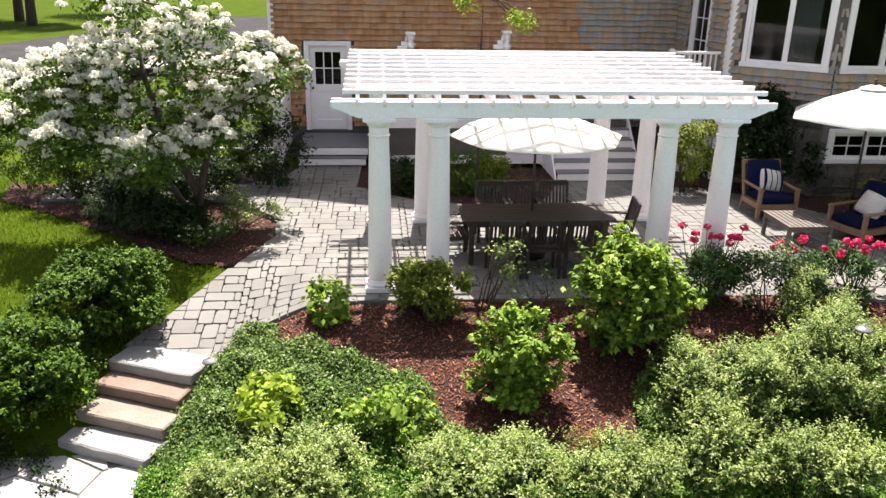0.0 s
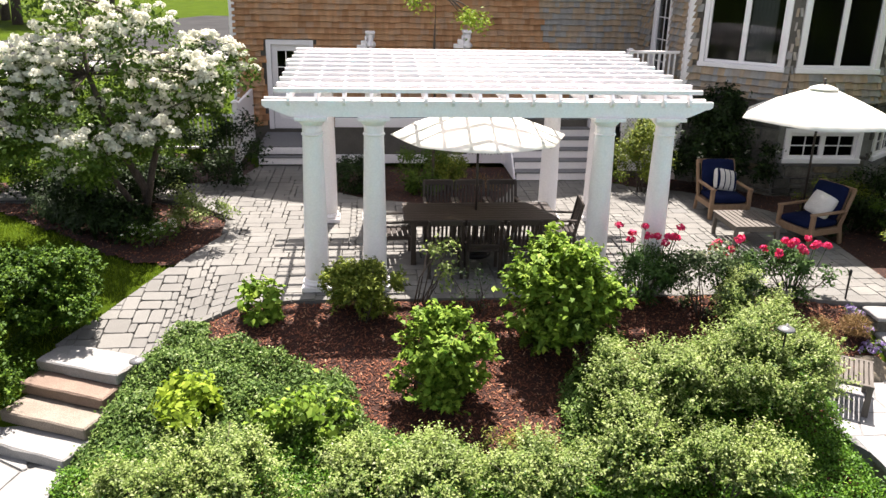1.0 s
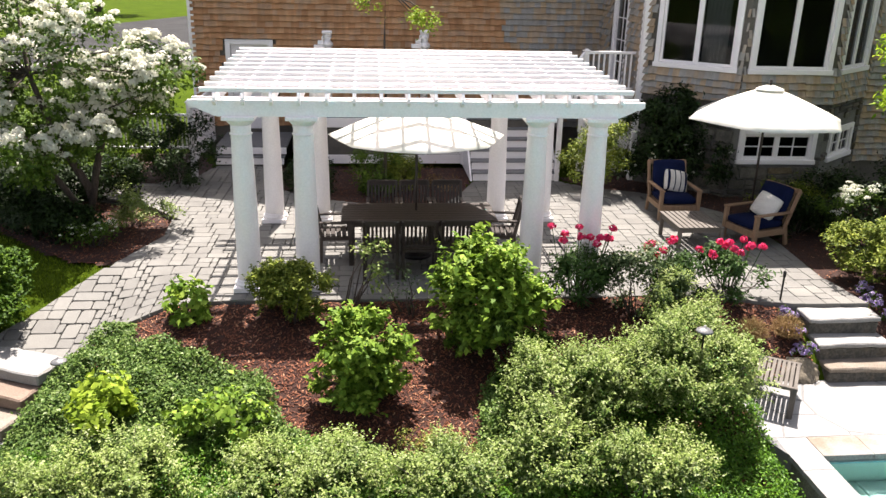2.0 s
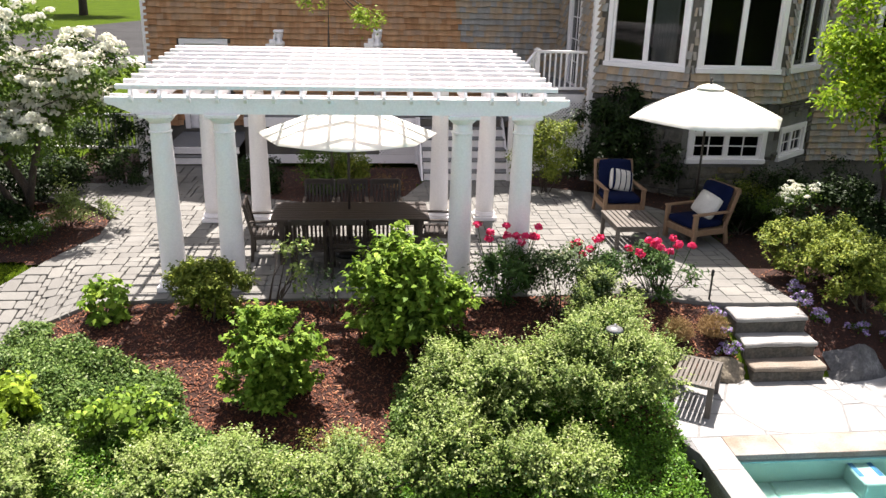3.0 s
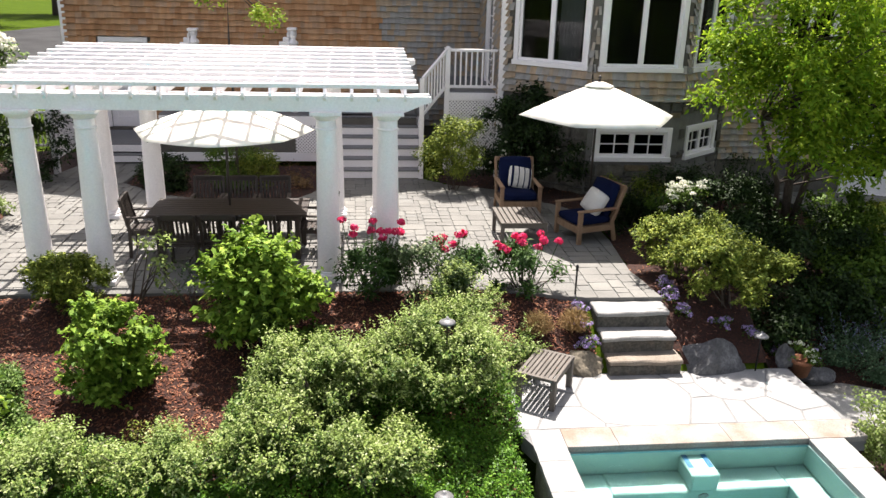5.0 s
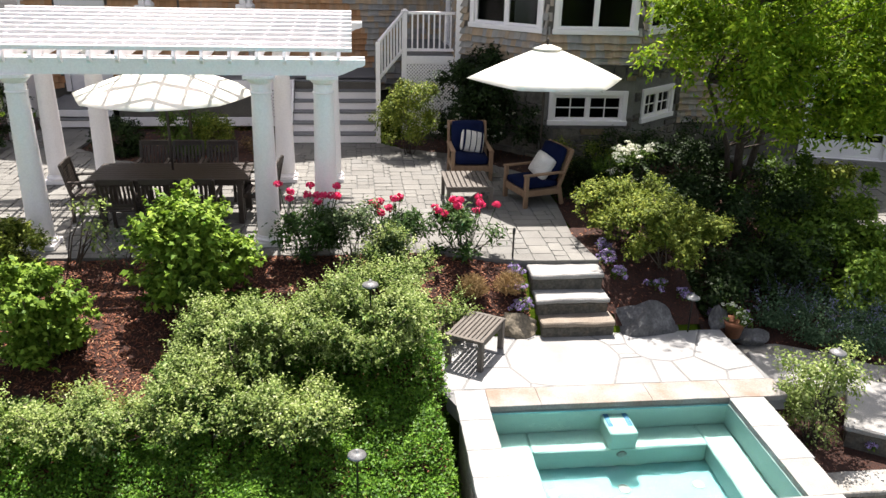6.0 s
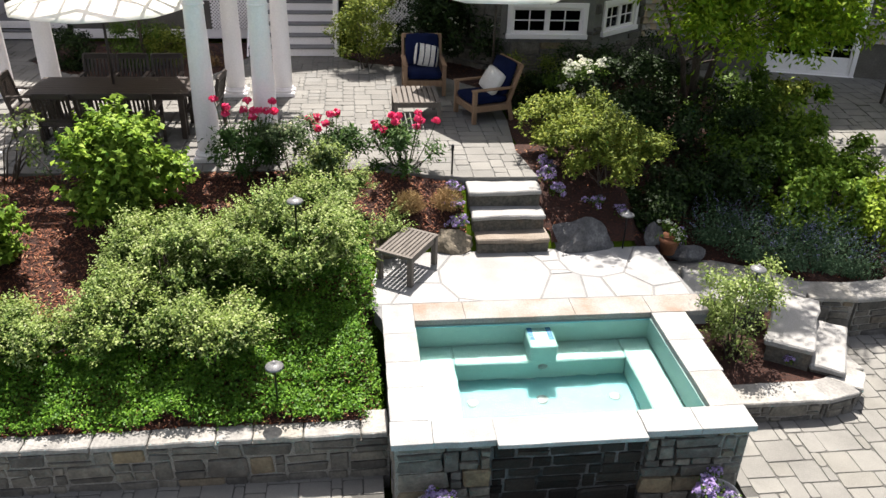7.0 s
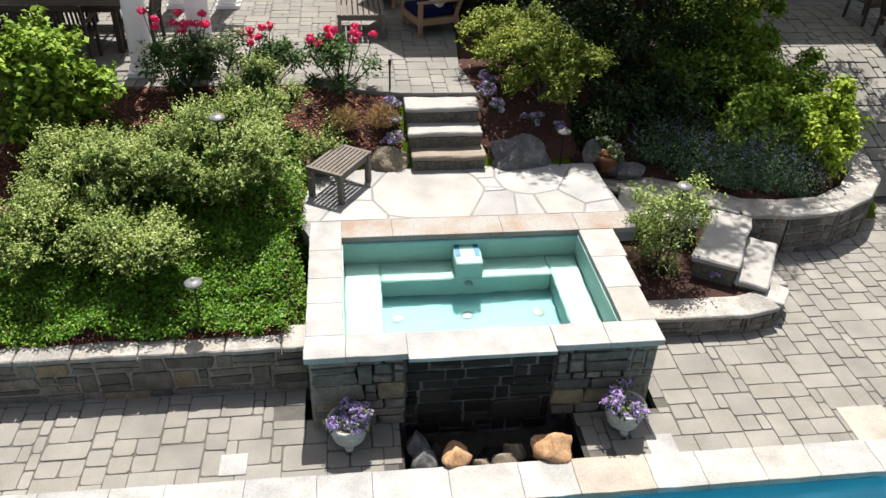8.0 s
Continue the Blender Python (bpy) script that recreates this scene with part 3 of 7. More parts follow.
# ---- upper patio ----
def patio_z(x, y):
    a = min(max((11.2 - y) / 2.0, 0), 1) * min(max((-0.45 - x) / 1.0, 0), 1)
    return -0.44 * a


PATIO = [(-1.33, 13.6), (-1.25, 12.5), (-1.61, 11.4), (-2.35, 10.1), (-2.87, 9.3), (-1.72, 8.88), (-1.22, 9.4), (-0.85, 9.5), (0.26, 9.68), (4.9, 9.62), (6.76, 9.62), (8.22, 9.25), (9.32, 9.22), (9.2, 10.34), (9.34, 11.9), (9.34, 13.4), (8.0, 15.12), (6.9, 15.6), (6.42, 16.08), (4.5, 16.08), (4.05, 14.95), (3.7, 14.4), (2.4, 14.3), (1.1, 14.82), (0.1, 15.75), (0.18, 17.55), (-1.25, 17.55), (-1.5, 16.5), (-2.3, 15.95), (-6.0, 16.4), (-6.0, 14.9), (-3.2, 14.95), (-2.2, 14.6)]
bed = bmesh.new()
prism(bed, PATIO, -0.14, -0.014)
for v in bed.verts:
    v.co.z += patio_z(v.co.x, v.co.y) - (0.07 if v.co.x < -0.3 else 0)
patio = part("patio", bed, SAND_LIGHT)
tagged(patio, "upper patio of tumbled grey concrete pavers", "patio", kind="structure")
lower_outline = [(-1.6, 3.98), (17.5, 3.85), (17.5, 8.7), (15.5, 8.6), (14.95, 7.9), (14.2, 7.6), (13.2, 7.6), (12.6, 6.9), (12.6, 6.3), (12.35, 5.98), (10.7, 5.85), (10.7, 4.6), (9.75, 4.6), (9.75, 3.98), (7.88, 3.98), (7.88, 4.75), (6.9, 4.75), (6.9, 5.28), (-1.6, 5.32)]
lb = bmesh.new()
prism(lb, lower_outline, LOW - 0.1, LOW - 0.011)
low_patio = tagged(part("pool_patio", lb, SAND), "lower pool patio of tumbled grey pavers", "patio", kind="structure")
rb = bmesh.new()
RIGHT_TERRACE = [(17.4, 8.6), (20.5, 9.5), (20.5, 16), (14.4, 16), (14.6, 14.4), (13.95, 13.2), (15.3, 10.4), (15.56, 9.2), (15.48, 8.6)]


def right_z(x, y):
    return ground_z(max(x, 15.7), y) + 0.07


prism(rb, RIGHT_TERRACE, -0.1, -0.014)
for v in rb.verts:
    v.co.z += right_z(v.co.x, v.co.y)
right_terrace = tagged(part("side_terrace", rb, SAND), "paved side terrace before the glazed doors", "terrace", kind="structure")

# ---- left stone steps ----
STEP_WAY = Vector((0.93, -0.37, 0)).normalized()
left_steps = thing("garden_steps", "four rough stone slab steps up to the patio", "steps", kind="structure")
for k, (cx, cy, z, m) in enumerate(((-2.3, 8.92, -0.43, SLAB), (-2.4, 8.62, -0.59, SLAB_RED), (-2.5, 8.22, -0.75, SLAB_TAN), (-2.62, 7.86, -0.91, SLAB))):
    bm = bmesh.new()
    box(bm, -0.62, 0.62, -0.27, 0.27, -0.155, 0, 0.018)
    bmesh.ops.subdivide_edges(bm, edges=[e for e in bm.edges if e.calc_length() > 0.4], cuts=6)
    for v in bm.verts:
        w = Vector((noise.noise(v.co * 6 + Vector((k, 0, 0))), noise.noise(v.co * 6 + Vector((0, k, 3))), noise.noise(v.co * 6 + Vector((2, 0, k)))))
        v.co += w * 0.016
    o = part("slab_step", bm, m, left_steps)
    o.matrix_basis = pose(cx, cy, z, 0, 0, -23)
    under = part("riser_stone", B(-0.6, 0.6, -0.2, 0.28, -0.5, -0.15, bevel=0.02), STONE, left_steps)
    under.matrix_basis = pose(cx, cy, z, 0, 0, -23)
r2 = random.Random(5)
walkway = thing("flagstone_walk", "pale flagstones at the foot of the garden steps", "walkway", kind="structure")
wb = bmesh.new()
prism(wb, [(-4.6, 5.6), (-2.2, 5.6), (-2.15, 7.55), (-3.25, 8.05), (-4.2, 7.6)], -1.2, -1.075)
part("mortar_bed", wb, MORTAR, walkway)
for c in cells(-4.6, -2.15, 5.6, 8.0, [(r2.uniform(-4.6, -2.15), r2.uniform(5.6, 8.0)) for _ in range(11)], 0.03):
    c = [p for p in c]
    if all(p[0] * -0.37 / 0.93 + 6.35 + 0.37 > p[1] - 0.35 for p in c):
        bm = bmesh.new()
        part("flagstone", prism(bm, c, -1.1, -1.05, 0.012), FLAG, walkway)

# ---- right stone steps ----
right_steps = thing("terrace_steps", "three thick pale stone steps between patio and spa terrace", "steps", kind="structure")
for k, (y0, y1, z, x0, x1) in enumerate(((8.86, 9.24, -0.06, 8.26, 9.3), (8.56, 8.98, -0.3, 8.28, 9.31), (8.3, 8.68, -0.53, 8.32, 9.34))):
    bm = bmesh.new()
    box(bm, x0, x1, y0, y1, z - 0.07, z, 0.015)
    bmesh.ops.subdivide_edges(bm, edges=[e for e in bm.edges if e.calc_length() > 0.3], cuts=6)
    for v in bm.verts:
        v.co += Vector((noise.noise(v.co * 5), noise.noise(v.co * 5 + Vector((4, 0, 0))), noise.noise(v.co * 4 + Vector((0, 9, 0))))) * 0.022
    part("slab_step", bm, SLAB if k < 2 else SLAB_TAN, right_steps)
    # Block below the tread, darkened to carry the riser's shade.
    part("riser_stone", B(x0 + 0.01, x1 - 0.01, y0 + 0.02, y1, z - 0.6, z - 0.066, bevel=0.02), RISER_SHADE, right_steps)

# ---- spa terrace and spa ----
terrace = thing("spa_terrace", "irregular white flagstone terrace in mortar", "terrace", kind="structure")
tb = bmesh.new()
prism(tb, [(6.72, 7.36), (6.98, 6.7), (10.98, 6.7), (10.98, 6.98), (10.86, 8.42), (6.78, 8.42)], -0.95, MID - 0.005)
part("mortar_bed", tb, GROUT, terrace)
seeds = [(7.05, 8.1, 0.3), (7.0, 7.45, 0.25), (7.5, 7.75, 0.1), (7.45, 7.25, 0.3), (7.65, 8.2, 0.2), (8.5, 7.75, 0.72), (9.28, 8.2, 0.1), (9.3, 7.95, 0.05), (9.3, 7.4, 0.3), (9.28, 7.68, 0.0), (9.95, 8.1, 0.5), (9.75, 7.35, 0.2), (10.15, 7.4, 0.3), (10.15, 7.66, 0.05), (10.62, 7.75, 0.42), (8.3, 7.1, 0.0), (10.75, 7.2, 0.2)]
for c in cells(6.78, 10.9, 7.09, 8.4, seeds, 0.024):
    part("flagstone", prism(bmesh.new(), c, MID - 0.05, MID + rnd.uniform(-0.002, 0.003), 0.006), FLAG, terrace)

spa = thing("spa", "raised stone spa with pale coping and aqua water", "spa", kind="structure")


def coping_slab(parent, x0, x1, y0, y1, z, t=0.07, rough=0.008, name="coping_stone", material=None):
    bm = bmesh.new()
    box(bm, x0 + 0.0015, x1 - 0.0015, y0 + 0.0015, y1 - 0.0015, z - t, z, 0.004)
    bmesh.ops.subdivide_edges(bm, edges=[e for e in bm.edges if e.calc_length() > 0.25], cuts=4)
    for v in bm.verts:
        v.co += Vector((noise.noise(v.co * 7), noise.noise(v.co * 7 + Vector((3, 1, 0))), 0.4 * noise.noise(v.co * 6 + Vector((0, 5, 0))))) * rough
    return part(name, bm, material or COPING, parent)


SX0, SX1, SY0, SY1 = 6.95, 10.6, 4.58, 7.07
IX0, IX1, IY0, IY1 = 7.34, 10.24, 4.92, 6.69
for x0, x1 in ((SX0, 7.36), (7.36, 7.97), (7.97, 9.46), (9.46, 10.02), (10.02, SX1)):
    if x0 > 7.9 and x1 < 9.6:
        coping_slab(spa, x0, x1, SY0 - 0.07, IY0, MID - 0.01, 0.05)
    else:
        coping_slab(spa, x0, x1, SY0, IY0, MID, 0.075)
for y0, y1 in ((IY0, 5.45), (5.45, 5.9), (5.9, 6.45), (6.45, 7.07)):
    coping_slab(spa, SX0 + 0.01, IX0, y0, y1, MID)
for y0, y1 in ((IY0, 5.5), (5.5, 6.1), (6.1, 6.69)):
    coping_slab(spa, IX1, SX1 + 0.05 * (y0 - 4.6), y0, y1, MID)
for x0, x1 in ((IX0, 7.95), (7.95, 9.3), (9.3, 10.25), (10.25, 10.98)):
    coping_slab(spa, x0, x1, IY1, 7.08, MID + 0.005, material=COPING_TAN)
part("core_wall", B(SX0 + 0.045, IX0 - 0.02, SY0 + 0.051, 6.7, -1.9, MID - 0.08), WALL_MORTAR, spa)
part("core_wall", B(IX1 + 0.02, SX1 - 0.045, SY0 + 0.051, 6.7, -1.9, MID - 0.08), WALL_MORTAR, spa)
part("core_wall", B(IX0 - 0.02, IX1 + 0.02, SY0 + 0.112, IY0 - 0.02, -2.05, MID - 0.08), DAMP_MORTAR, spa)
part("core_wall", B(IX0 - 0.02, IX1 + 0.02, IY1 + 0.02, 7.0, -1.9, MID - 0.08), MORTAR, spa)
# basin: walls, bench, floor
W = -0.825
bench, floor_z = -1.355, -1.78
part("basin_wall", B(IX0 - 0.02, IX0 + 0.012, IY0, IY1, -1.95, MID - 0.075), PLASTER, spa)
part("basin_wall", B(IX1 - 0.012, IX1 + 0.02, IY0, IY1, -1.95, MID - 0.075), PLASTER, spa)
part("basin_wall", B(IX0, IX1, IY0 - 0.02, IY0 + 0.012, -1.95, MID - 0.075), PLASTER, spa)
part("basin_wall", B(IX0, IX1, IY1 - 0.012, IY1 + 0.02, -1.95, MID - 0.075), PLASTER, spa)
part("basin_floor", B(IX0, IX1, IY0, IY1, -1.97, floor_z), PLASTER_DEPTH_TINT, spa)
part("bench", B(IX0 + 0.012, IX0 + 0.44, IY0, IY1 - 0.012, floor_z, bench, bevel=0.02), PLASTER, spa)
part("bench", B(IX1 - 0.39, IX1 - 0.012, IY0, IY1 - 0.012, floor_z, bench, bevel=0.02), PLASTER, spa)
part("bench", B(IX0 + 0.44, IX1 - 0.39, IY1 - 0.4, IY1 - 0.012, floor_z, bench, bevel=0.02), PLASTER, spa)
part("jet_block", B(8.67, 9.0, IY1 - 0.41, IY1 - 0.012, bench - 0.004, W - 0.15, bevel=0.02), PLASTER, spa)
for x in (8.72, 8.95):
    part("tile_strip", B(x - 0.03, x + 0.03, 6.43, IY1 - 0.012, W - 0.15, W - 0.142), BLUE_TILE, spa)
part("tile_band", B(IX0 + 0.012, IX1 - 0.012, IY1 - 0.02, IY1 - 0.013, W - 0.04, MID - 0.08), WATERLINE, spa)
o = part("drain", lathe(bmesh.new(), [(0.06, 0), (0.06, 0.012), (0.035, 0.018), (0.02, 0.01)], 16), LAMP_TOP, spa)
o.matrix_basis = pose(8.83, IY1 - 0.402, bench - 0.13, 90, 0, 0)
for x in (7.95, 8.76, 9.62):
    part("light_disc", lathe(bmesh.new(), [(0.075, 0), (0.075, 0.005), (0.04, 0.008)], 18, (x, 5.9, floor_z)), COPING, spa)
pane = bmesh.new()
bmesh.ops.create_grid(pane, x_segments=20, y_segments=12, size=0.5)
bmesh.ops.transform(pane, matrix=pose((IX0 + IX1) / 2, (IY0 + IY1) / 2, W) @ Matrix.Diagonal((IX1 - IX0 - 0.03, IY1 - IY0 - 0.03, 1, 1)), verts=pane.verts)
o = part("water_surface", pane, WATER, spa)
o.visible_shadow = False
rows = stone_face((SX0 + 0.06, SY0 + 0.1, 0), (7.95, SY0 + 0.1, 0), LOW - 0.02, MID - 0.08, 3)
rows += stone_face((9.5, SY0 + 0.1, 0), (SX1 - 0.05, SY0 + 0.1, 0), LOW - 0.02, MID - 0.08, 4)
rows += stone_face((SX1 - 0.1, SY0 + 0.15, 0), (SX1 - 0.02, 6.75, 0), LOW - 0.02, MID - 0.08, 5)
rows += stone_face((SX0 + 0.1, 5.6, 0), (SX0 + 0.1, SY0 + 0.15, 0), LOW - 0.02, MID - 0.08, 6)
lay_pieces("stone", rows, STONE, spa, (8.8, 4.5, -1))
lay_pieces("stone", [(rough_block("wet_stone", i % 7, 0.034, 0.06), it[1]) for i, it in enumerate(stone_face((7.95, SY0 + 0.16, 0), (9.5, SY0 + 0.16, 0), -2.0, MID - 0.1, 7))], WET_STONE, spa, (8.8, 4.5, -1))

# ---- catch basin with rocks below the spillway ----
pit = thing("rock_basin", "dark water basin with rounded rocks below the spillway", "basin", kind="structure")
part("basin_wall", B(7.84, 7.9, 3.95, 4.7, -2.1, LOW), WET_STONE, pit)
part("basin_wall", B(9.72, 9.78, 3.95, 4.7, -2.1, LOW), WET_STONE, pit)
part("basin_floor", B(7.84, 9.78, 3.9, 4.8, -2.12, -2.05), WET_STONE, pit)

# ---- main pool ----
pool = thing("swimming_pool", "large swimming pool with deep blue water", "pool", kind="structure")
PY = 3.52
x = -1.4
while x < 17.5:
    w = rnd.uniform(0.5, 0.85)
    coping_slab(pool, x, x + w, PY, 3.97 - 0.012 * (x - 8) * 0.6, LOW + 0.03, 0.08, 0.01)
    x += w
part("pool_wall", B(-1.4, 17.6, PY - 0.0, PY + 0.08, -3.3, LOW - 0.05), POOL_BLUE, pool)
part("pool_wall", B(-1.5, -1.4, -4.6, PY, -3.3, LOW - 0.05), POOL_BLUE, pool)
part("pool_wall", B(17.5, 17.6, -4.6, PY, -3.3, LOW - 0.05), POOL_BLUE, pool)
part("pool_wall", B(-1.4, 17.5, -4.6, -4.5, -3.3, LOW - 0.05), POOL_BLUE, pool)
part("pool_floor", B(-1.5, 17.6, -4.6, PY, -3.35, -3.25), POOL_BLUE, pool)
pane = bmesh.new()
bmesh.ops.create_grid(pane, x_segments=40, y_segments=20, size=0.5)
bmesh.ops.transform(pane, matrix=pose(8.05, -0.5, LOW - 0.1) @ Matrix.Diagonal((18.85, 7.95, 1, 1)), verts=pane.verts)
o = part("water_surface", pane, WATER, pool)
o.visible_shadow = False
near_deck = bmesh.new()
prism(near_deck, [(-30, -14), (40, -14), (40, -4.6), (-30, -4.6)], LOW - 0.1, LOW)
tagged(part("pool_deck", near_deck, PAVER), "paved deck beyond the pool", "deck", kind="structure")

# ---- retaining wall ----
rwall = thing("retaining_wall", "low mortared fieldstone retaining wall with flat caps", "wall", kind="structure")
part("wall_core", B(-1.7, 6.97, 5.251, 5.58, -1.95, -1.22), WALL_MORTAR, rwall)
lay_pieces("stone", stone_face((-1.7, 5.31, 0), (6.97, 5.29, 0), LOW - 0.03, -1.22, 21), STONE, rwall, (5.5, 5.3, -1.5))
x = -1.7
while x < 6.95:
    w = min(rnd.uniform(0.35, 0.7), 6.97 - x)
    bm = bmesh.new()
    box(bm, x + 0.006, x + w - 0.006, 5.235, 5.62, -1.225, -1.155, 0.012)
    bmesh.ops.subdivide_edges(bm, edges=[e for e in bm.edges if e.calc_length() > 0.2], cuts=4)
    for v in bm.verts:
        v.co += Vector((noise.noise(v.co * 8), noise.noise(v.co * 8 + Vector((3, 1, 0))), 0.5 * noise.noise(v.co * 6))) * 0.018
    part("cap_stone", bm, STONE_CAP, rwall)
    x += w


def bent_wall(name, centre, label, z_base, z_top, width, seed):
    """A low stone wall along a bent centre line, with caps and facing stones."""
    ob = thing(name, label, "wall", kind="structure")
    pts = [Vector((x, y, 0)) for x, y in centre]
    items = []
    for k, (a, b) in enumerate(zip(pts, pts[1:])):
        way = (b - a).normalized()
        side = Vector((way.y, -way.x, 0))
        core = bmesh.new()
        bar(core, a + Vector((0, 0, (z_base + z_top - 0.06) / 2)), b + Vector((0, 0, (z_base + z_top - 0.06) / 2)), width - 0.012, z_top - 0.06 - z_base)
        part("wall_core", core, WALL_MORTAR, ob)
        items += stone_face(a + side * (width / 2 - 0.05), b + side * (width / 2 - 0.05), z_base, z_top - 0.06, seed + k)
        cap = bmesh.new()
        bar(cap, a - way * 0.03 + Vector((0, 0, z_top - 0.03)), b + way * 0.03 + Vector((0, 0, z_top - 0.03)), width + 0.04, 0.07, 0.012)
        bmesh.ops.subdivide_edges(cap, edges=[e for e in cap.edges if e.calc_length() > 0.2], cuts=3)
        for v in cap.verts:
            v.co += Vector((noise.noise(v.co * 8), noise.noise(v.co * 8 + Vector((3, 1, 0))), 0.4 * noise.noise(v.co * 6))) * 0.02
        part("cap_stone", cap, STONE_CAP, ob)
    lay_pieces("stone", items, STONE, ob, (13, 6, -1.5))
    return ob


bent_wall("planter_wall", [(10.68, 5.92), (11.5, 5.92), (12.2, 5.92), (12.6, 6.02), (12.8, 6.3), (12.76, 6.6)], "low rounded stone wall of the small planting bed", -1.85, -1.45, 0.34, 40)
bent_wall("curved_wall", [(11.0, 8.5), (11.7, 8.42), (12.4, 8.1), (12.9, 7.7), (13.5, 7.62), (14.2, 7.68), (14.8, 8.0), (15.25, 8.5), (15.4, 9.1), (15.3, 9.8)], "curved fieldstone wall round the raised bed", -1.85, -1.12, 0.42, 60)
slabs = thing("side_steps", "broad stone slabs stepping down beside the spa", "steps", kind="structure")
for (cx, cy, w, dd, z, turn) in ((11.7, 7.75, 1.1, 0.8, -1.06, -20), (12.36, 7.0, 0.58, 1.35, -1.14, -32), (12.72, 6.68, 0.42, 1.15, -1.34, -32)):
    bm = bmesh.new()
    box(bm, -w / 2, w / 2, -dd / 2, dd / 2, -0.09, 0, 0.02)
    bmesh.ops.subdivide_edges(bm, edges=[e for e in bm.edges if e.calc_length() > 0.3], cuts=5)
    for v in bm.verts:
        v.co += Vector((noise.noise(v.co * 5), noise.noise(v.co * 5 + Vector((4, 0, 0))), 0.5 * noise.noise(v.co * 4))) * 0.03
    o = part("slab_step", bm, SLAB, slabs)
    o.matrix_basis = pose(cx, cy, z, 0, 0, turn)
    # Block below the slab, its tone holding the shade of the riser.
    o = part("riser_stone", B(-w / 2 + 0.03, w / 2 - 0.03, -dd / 2 + 0.03, dd / 2 - 0.03, -0.9, -0.08), RISER_SHADE, slabs)
    o.matrix_basis = pose(cx, cy, z, 0, 0, turn)
for x0, y0, s in ((6.22, 4.2, 0.27), (10.56, 4.07, 0.3), (12.95, 4.15, 0.55)):
    o = part("stepping_slab", B(-s / 2, s / 2, -s / 2, s / 2, -0.04, 0.012, bevel=0.006), COPING)
    o.matrix_basis = pose(x0, y0, LOW)
    tagged(o, "square pale stone tile set among the pavers", "tile", "pale tiles in the pool patio", kind="structure")

# ---- house ----
def frame_m(p0, p1):
    """The frame of an upright face from p0 to p1: u along it, v outwards (to the right of p0-p1), w up."""
    p0, p1 = Vector((*p0, 0)), Vector((*p1, 0))
    u = (p1 - p0).normalized()
    v = Vector((u.y, -u.x, 0))
    m = Matrix.Identity(4)
    m.col[0][:3], m.col[1][:3], m.col[2][:3], m.col[3][:3] = u, v, (0, 0, 1), p0
    return m, (p1 - p0).length


SHINGLES = {"brown": [], "grey": []}


def house_wall(parent, p0, p1, z0, z1, openings, shingle="", from_z=0.0, material=None, split=None):
    """A wall with real openings (u0, u1, z0, z1) through it; shingles from from_z up."""
    m, n = frame_m(p0, p1)
    cuts = sorted({0.0, n, *[c for o in openings for c in o[:2]]})
    bm = bmesh.new()
    for a, b in zip(cuts, cuts[1:]):
        if b - a < 1e-4:
            continue
        zs = [z0]
        for o in sorted(openings, key=lambda q: q[2]):
            if o[0] < (a + b) / 2 < o[1]:
                zs += [o[2], o[3]]
        zs.append(z1)
        for c, d2 in zip(zs[::2], zs[1::2]):
            if d2 - c > 1e-3:
                box(bm, a, b, -0.18, 0, c, d2)
    bmesh.ops.transform(bm, matrix=m, verts=bm.verts)
    ob = part("wall_panel", bm, material or WALL_CORE, parent)
    if shingle:
        r = random.Random(int(p0[0] * 100) + 5)
        z, row = from_z, 0
        while z < z1:
            u = -r.uniform(0, 0.1)
            while u < n:
                w = r.uniform(0.08, 0.2)
                a, b = max(u, 0), min(u + w, n)
                u += w
                if b - a < 0.02 or any(o[0] - 0.1 < b and a < o[1] + 0.1 and o[2] - 0.1 < z + 0.06 < o[3] + 0.1 for o in openings):
                    continue
                mm = m @ pose((a + b) / 2, 0.03 + r.uniform(0, 0.012), z + 0.07 + r.uniform(-0.018, 0.006), 22, 0, 0) @ Matrix.Diagonal((b - a - 0.0005, 0.028, 0.165, 1))
                kind = shingle
                if split is not None and (a + b) / 2 + 0.5 * noise.noise((a * 0.7, z * 1.3, 0)) + 0.25 * (z - 3) > split:
                    kind = "grey"
                SHINGLES[kind].append((rough_block("shingle_" + kind, r.randrange(4), 0.012, 0.0), mm))
            z += 0.14
            row += 1
    return ob


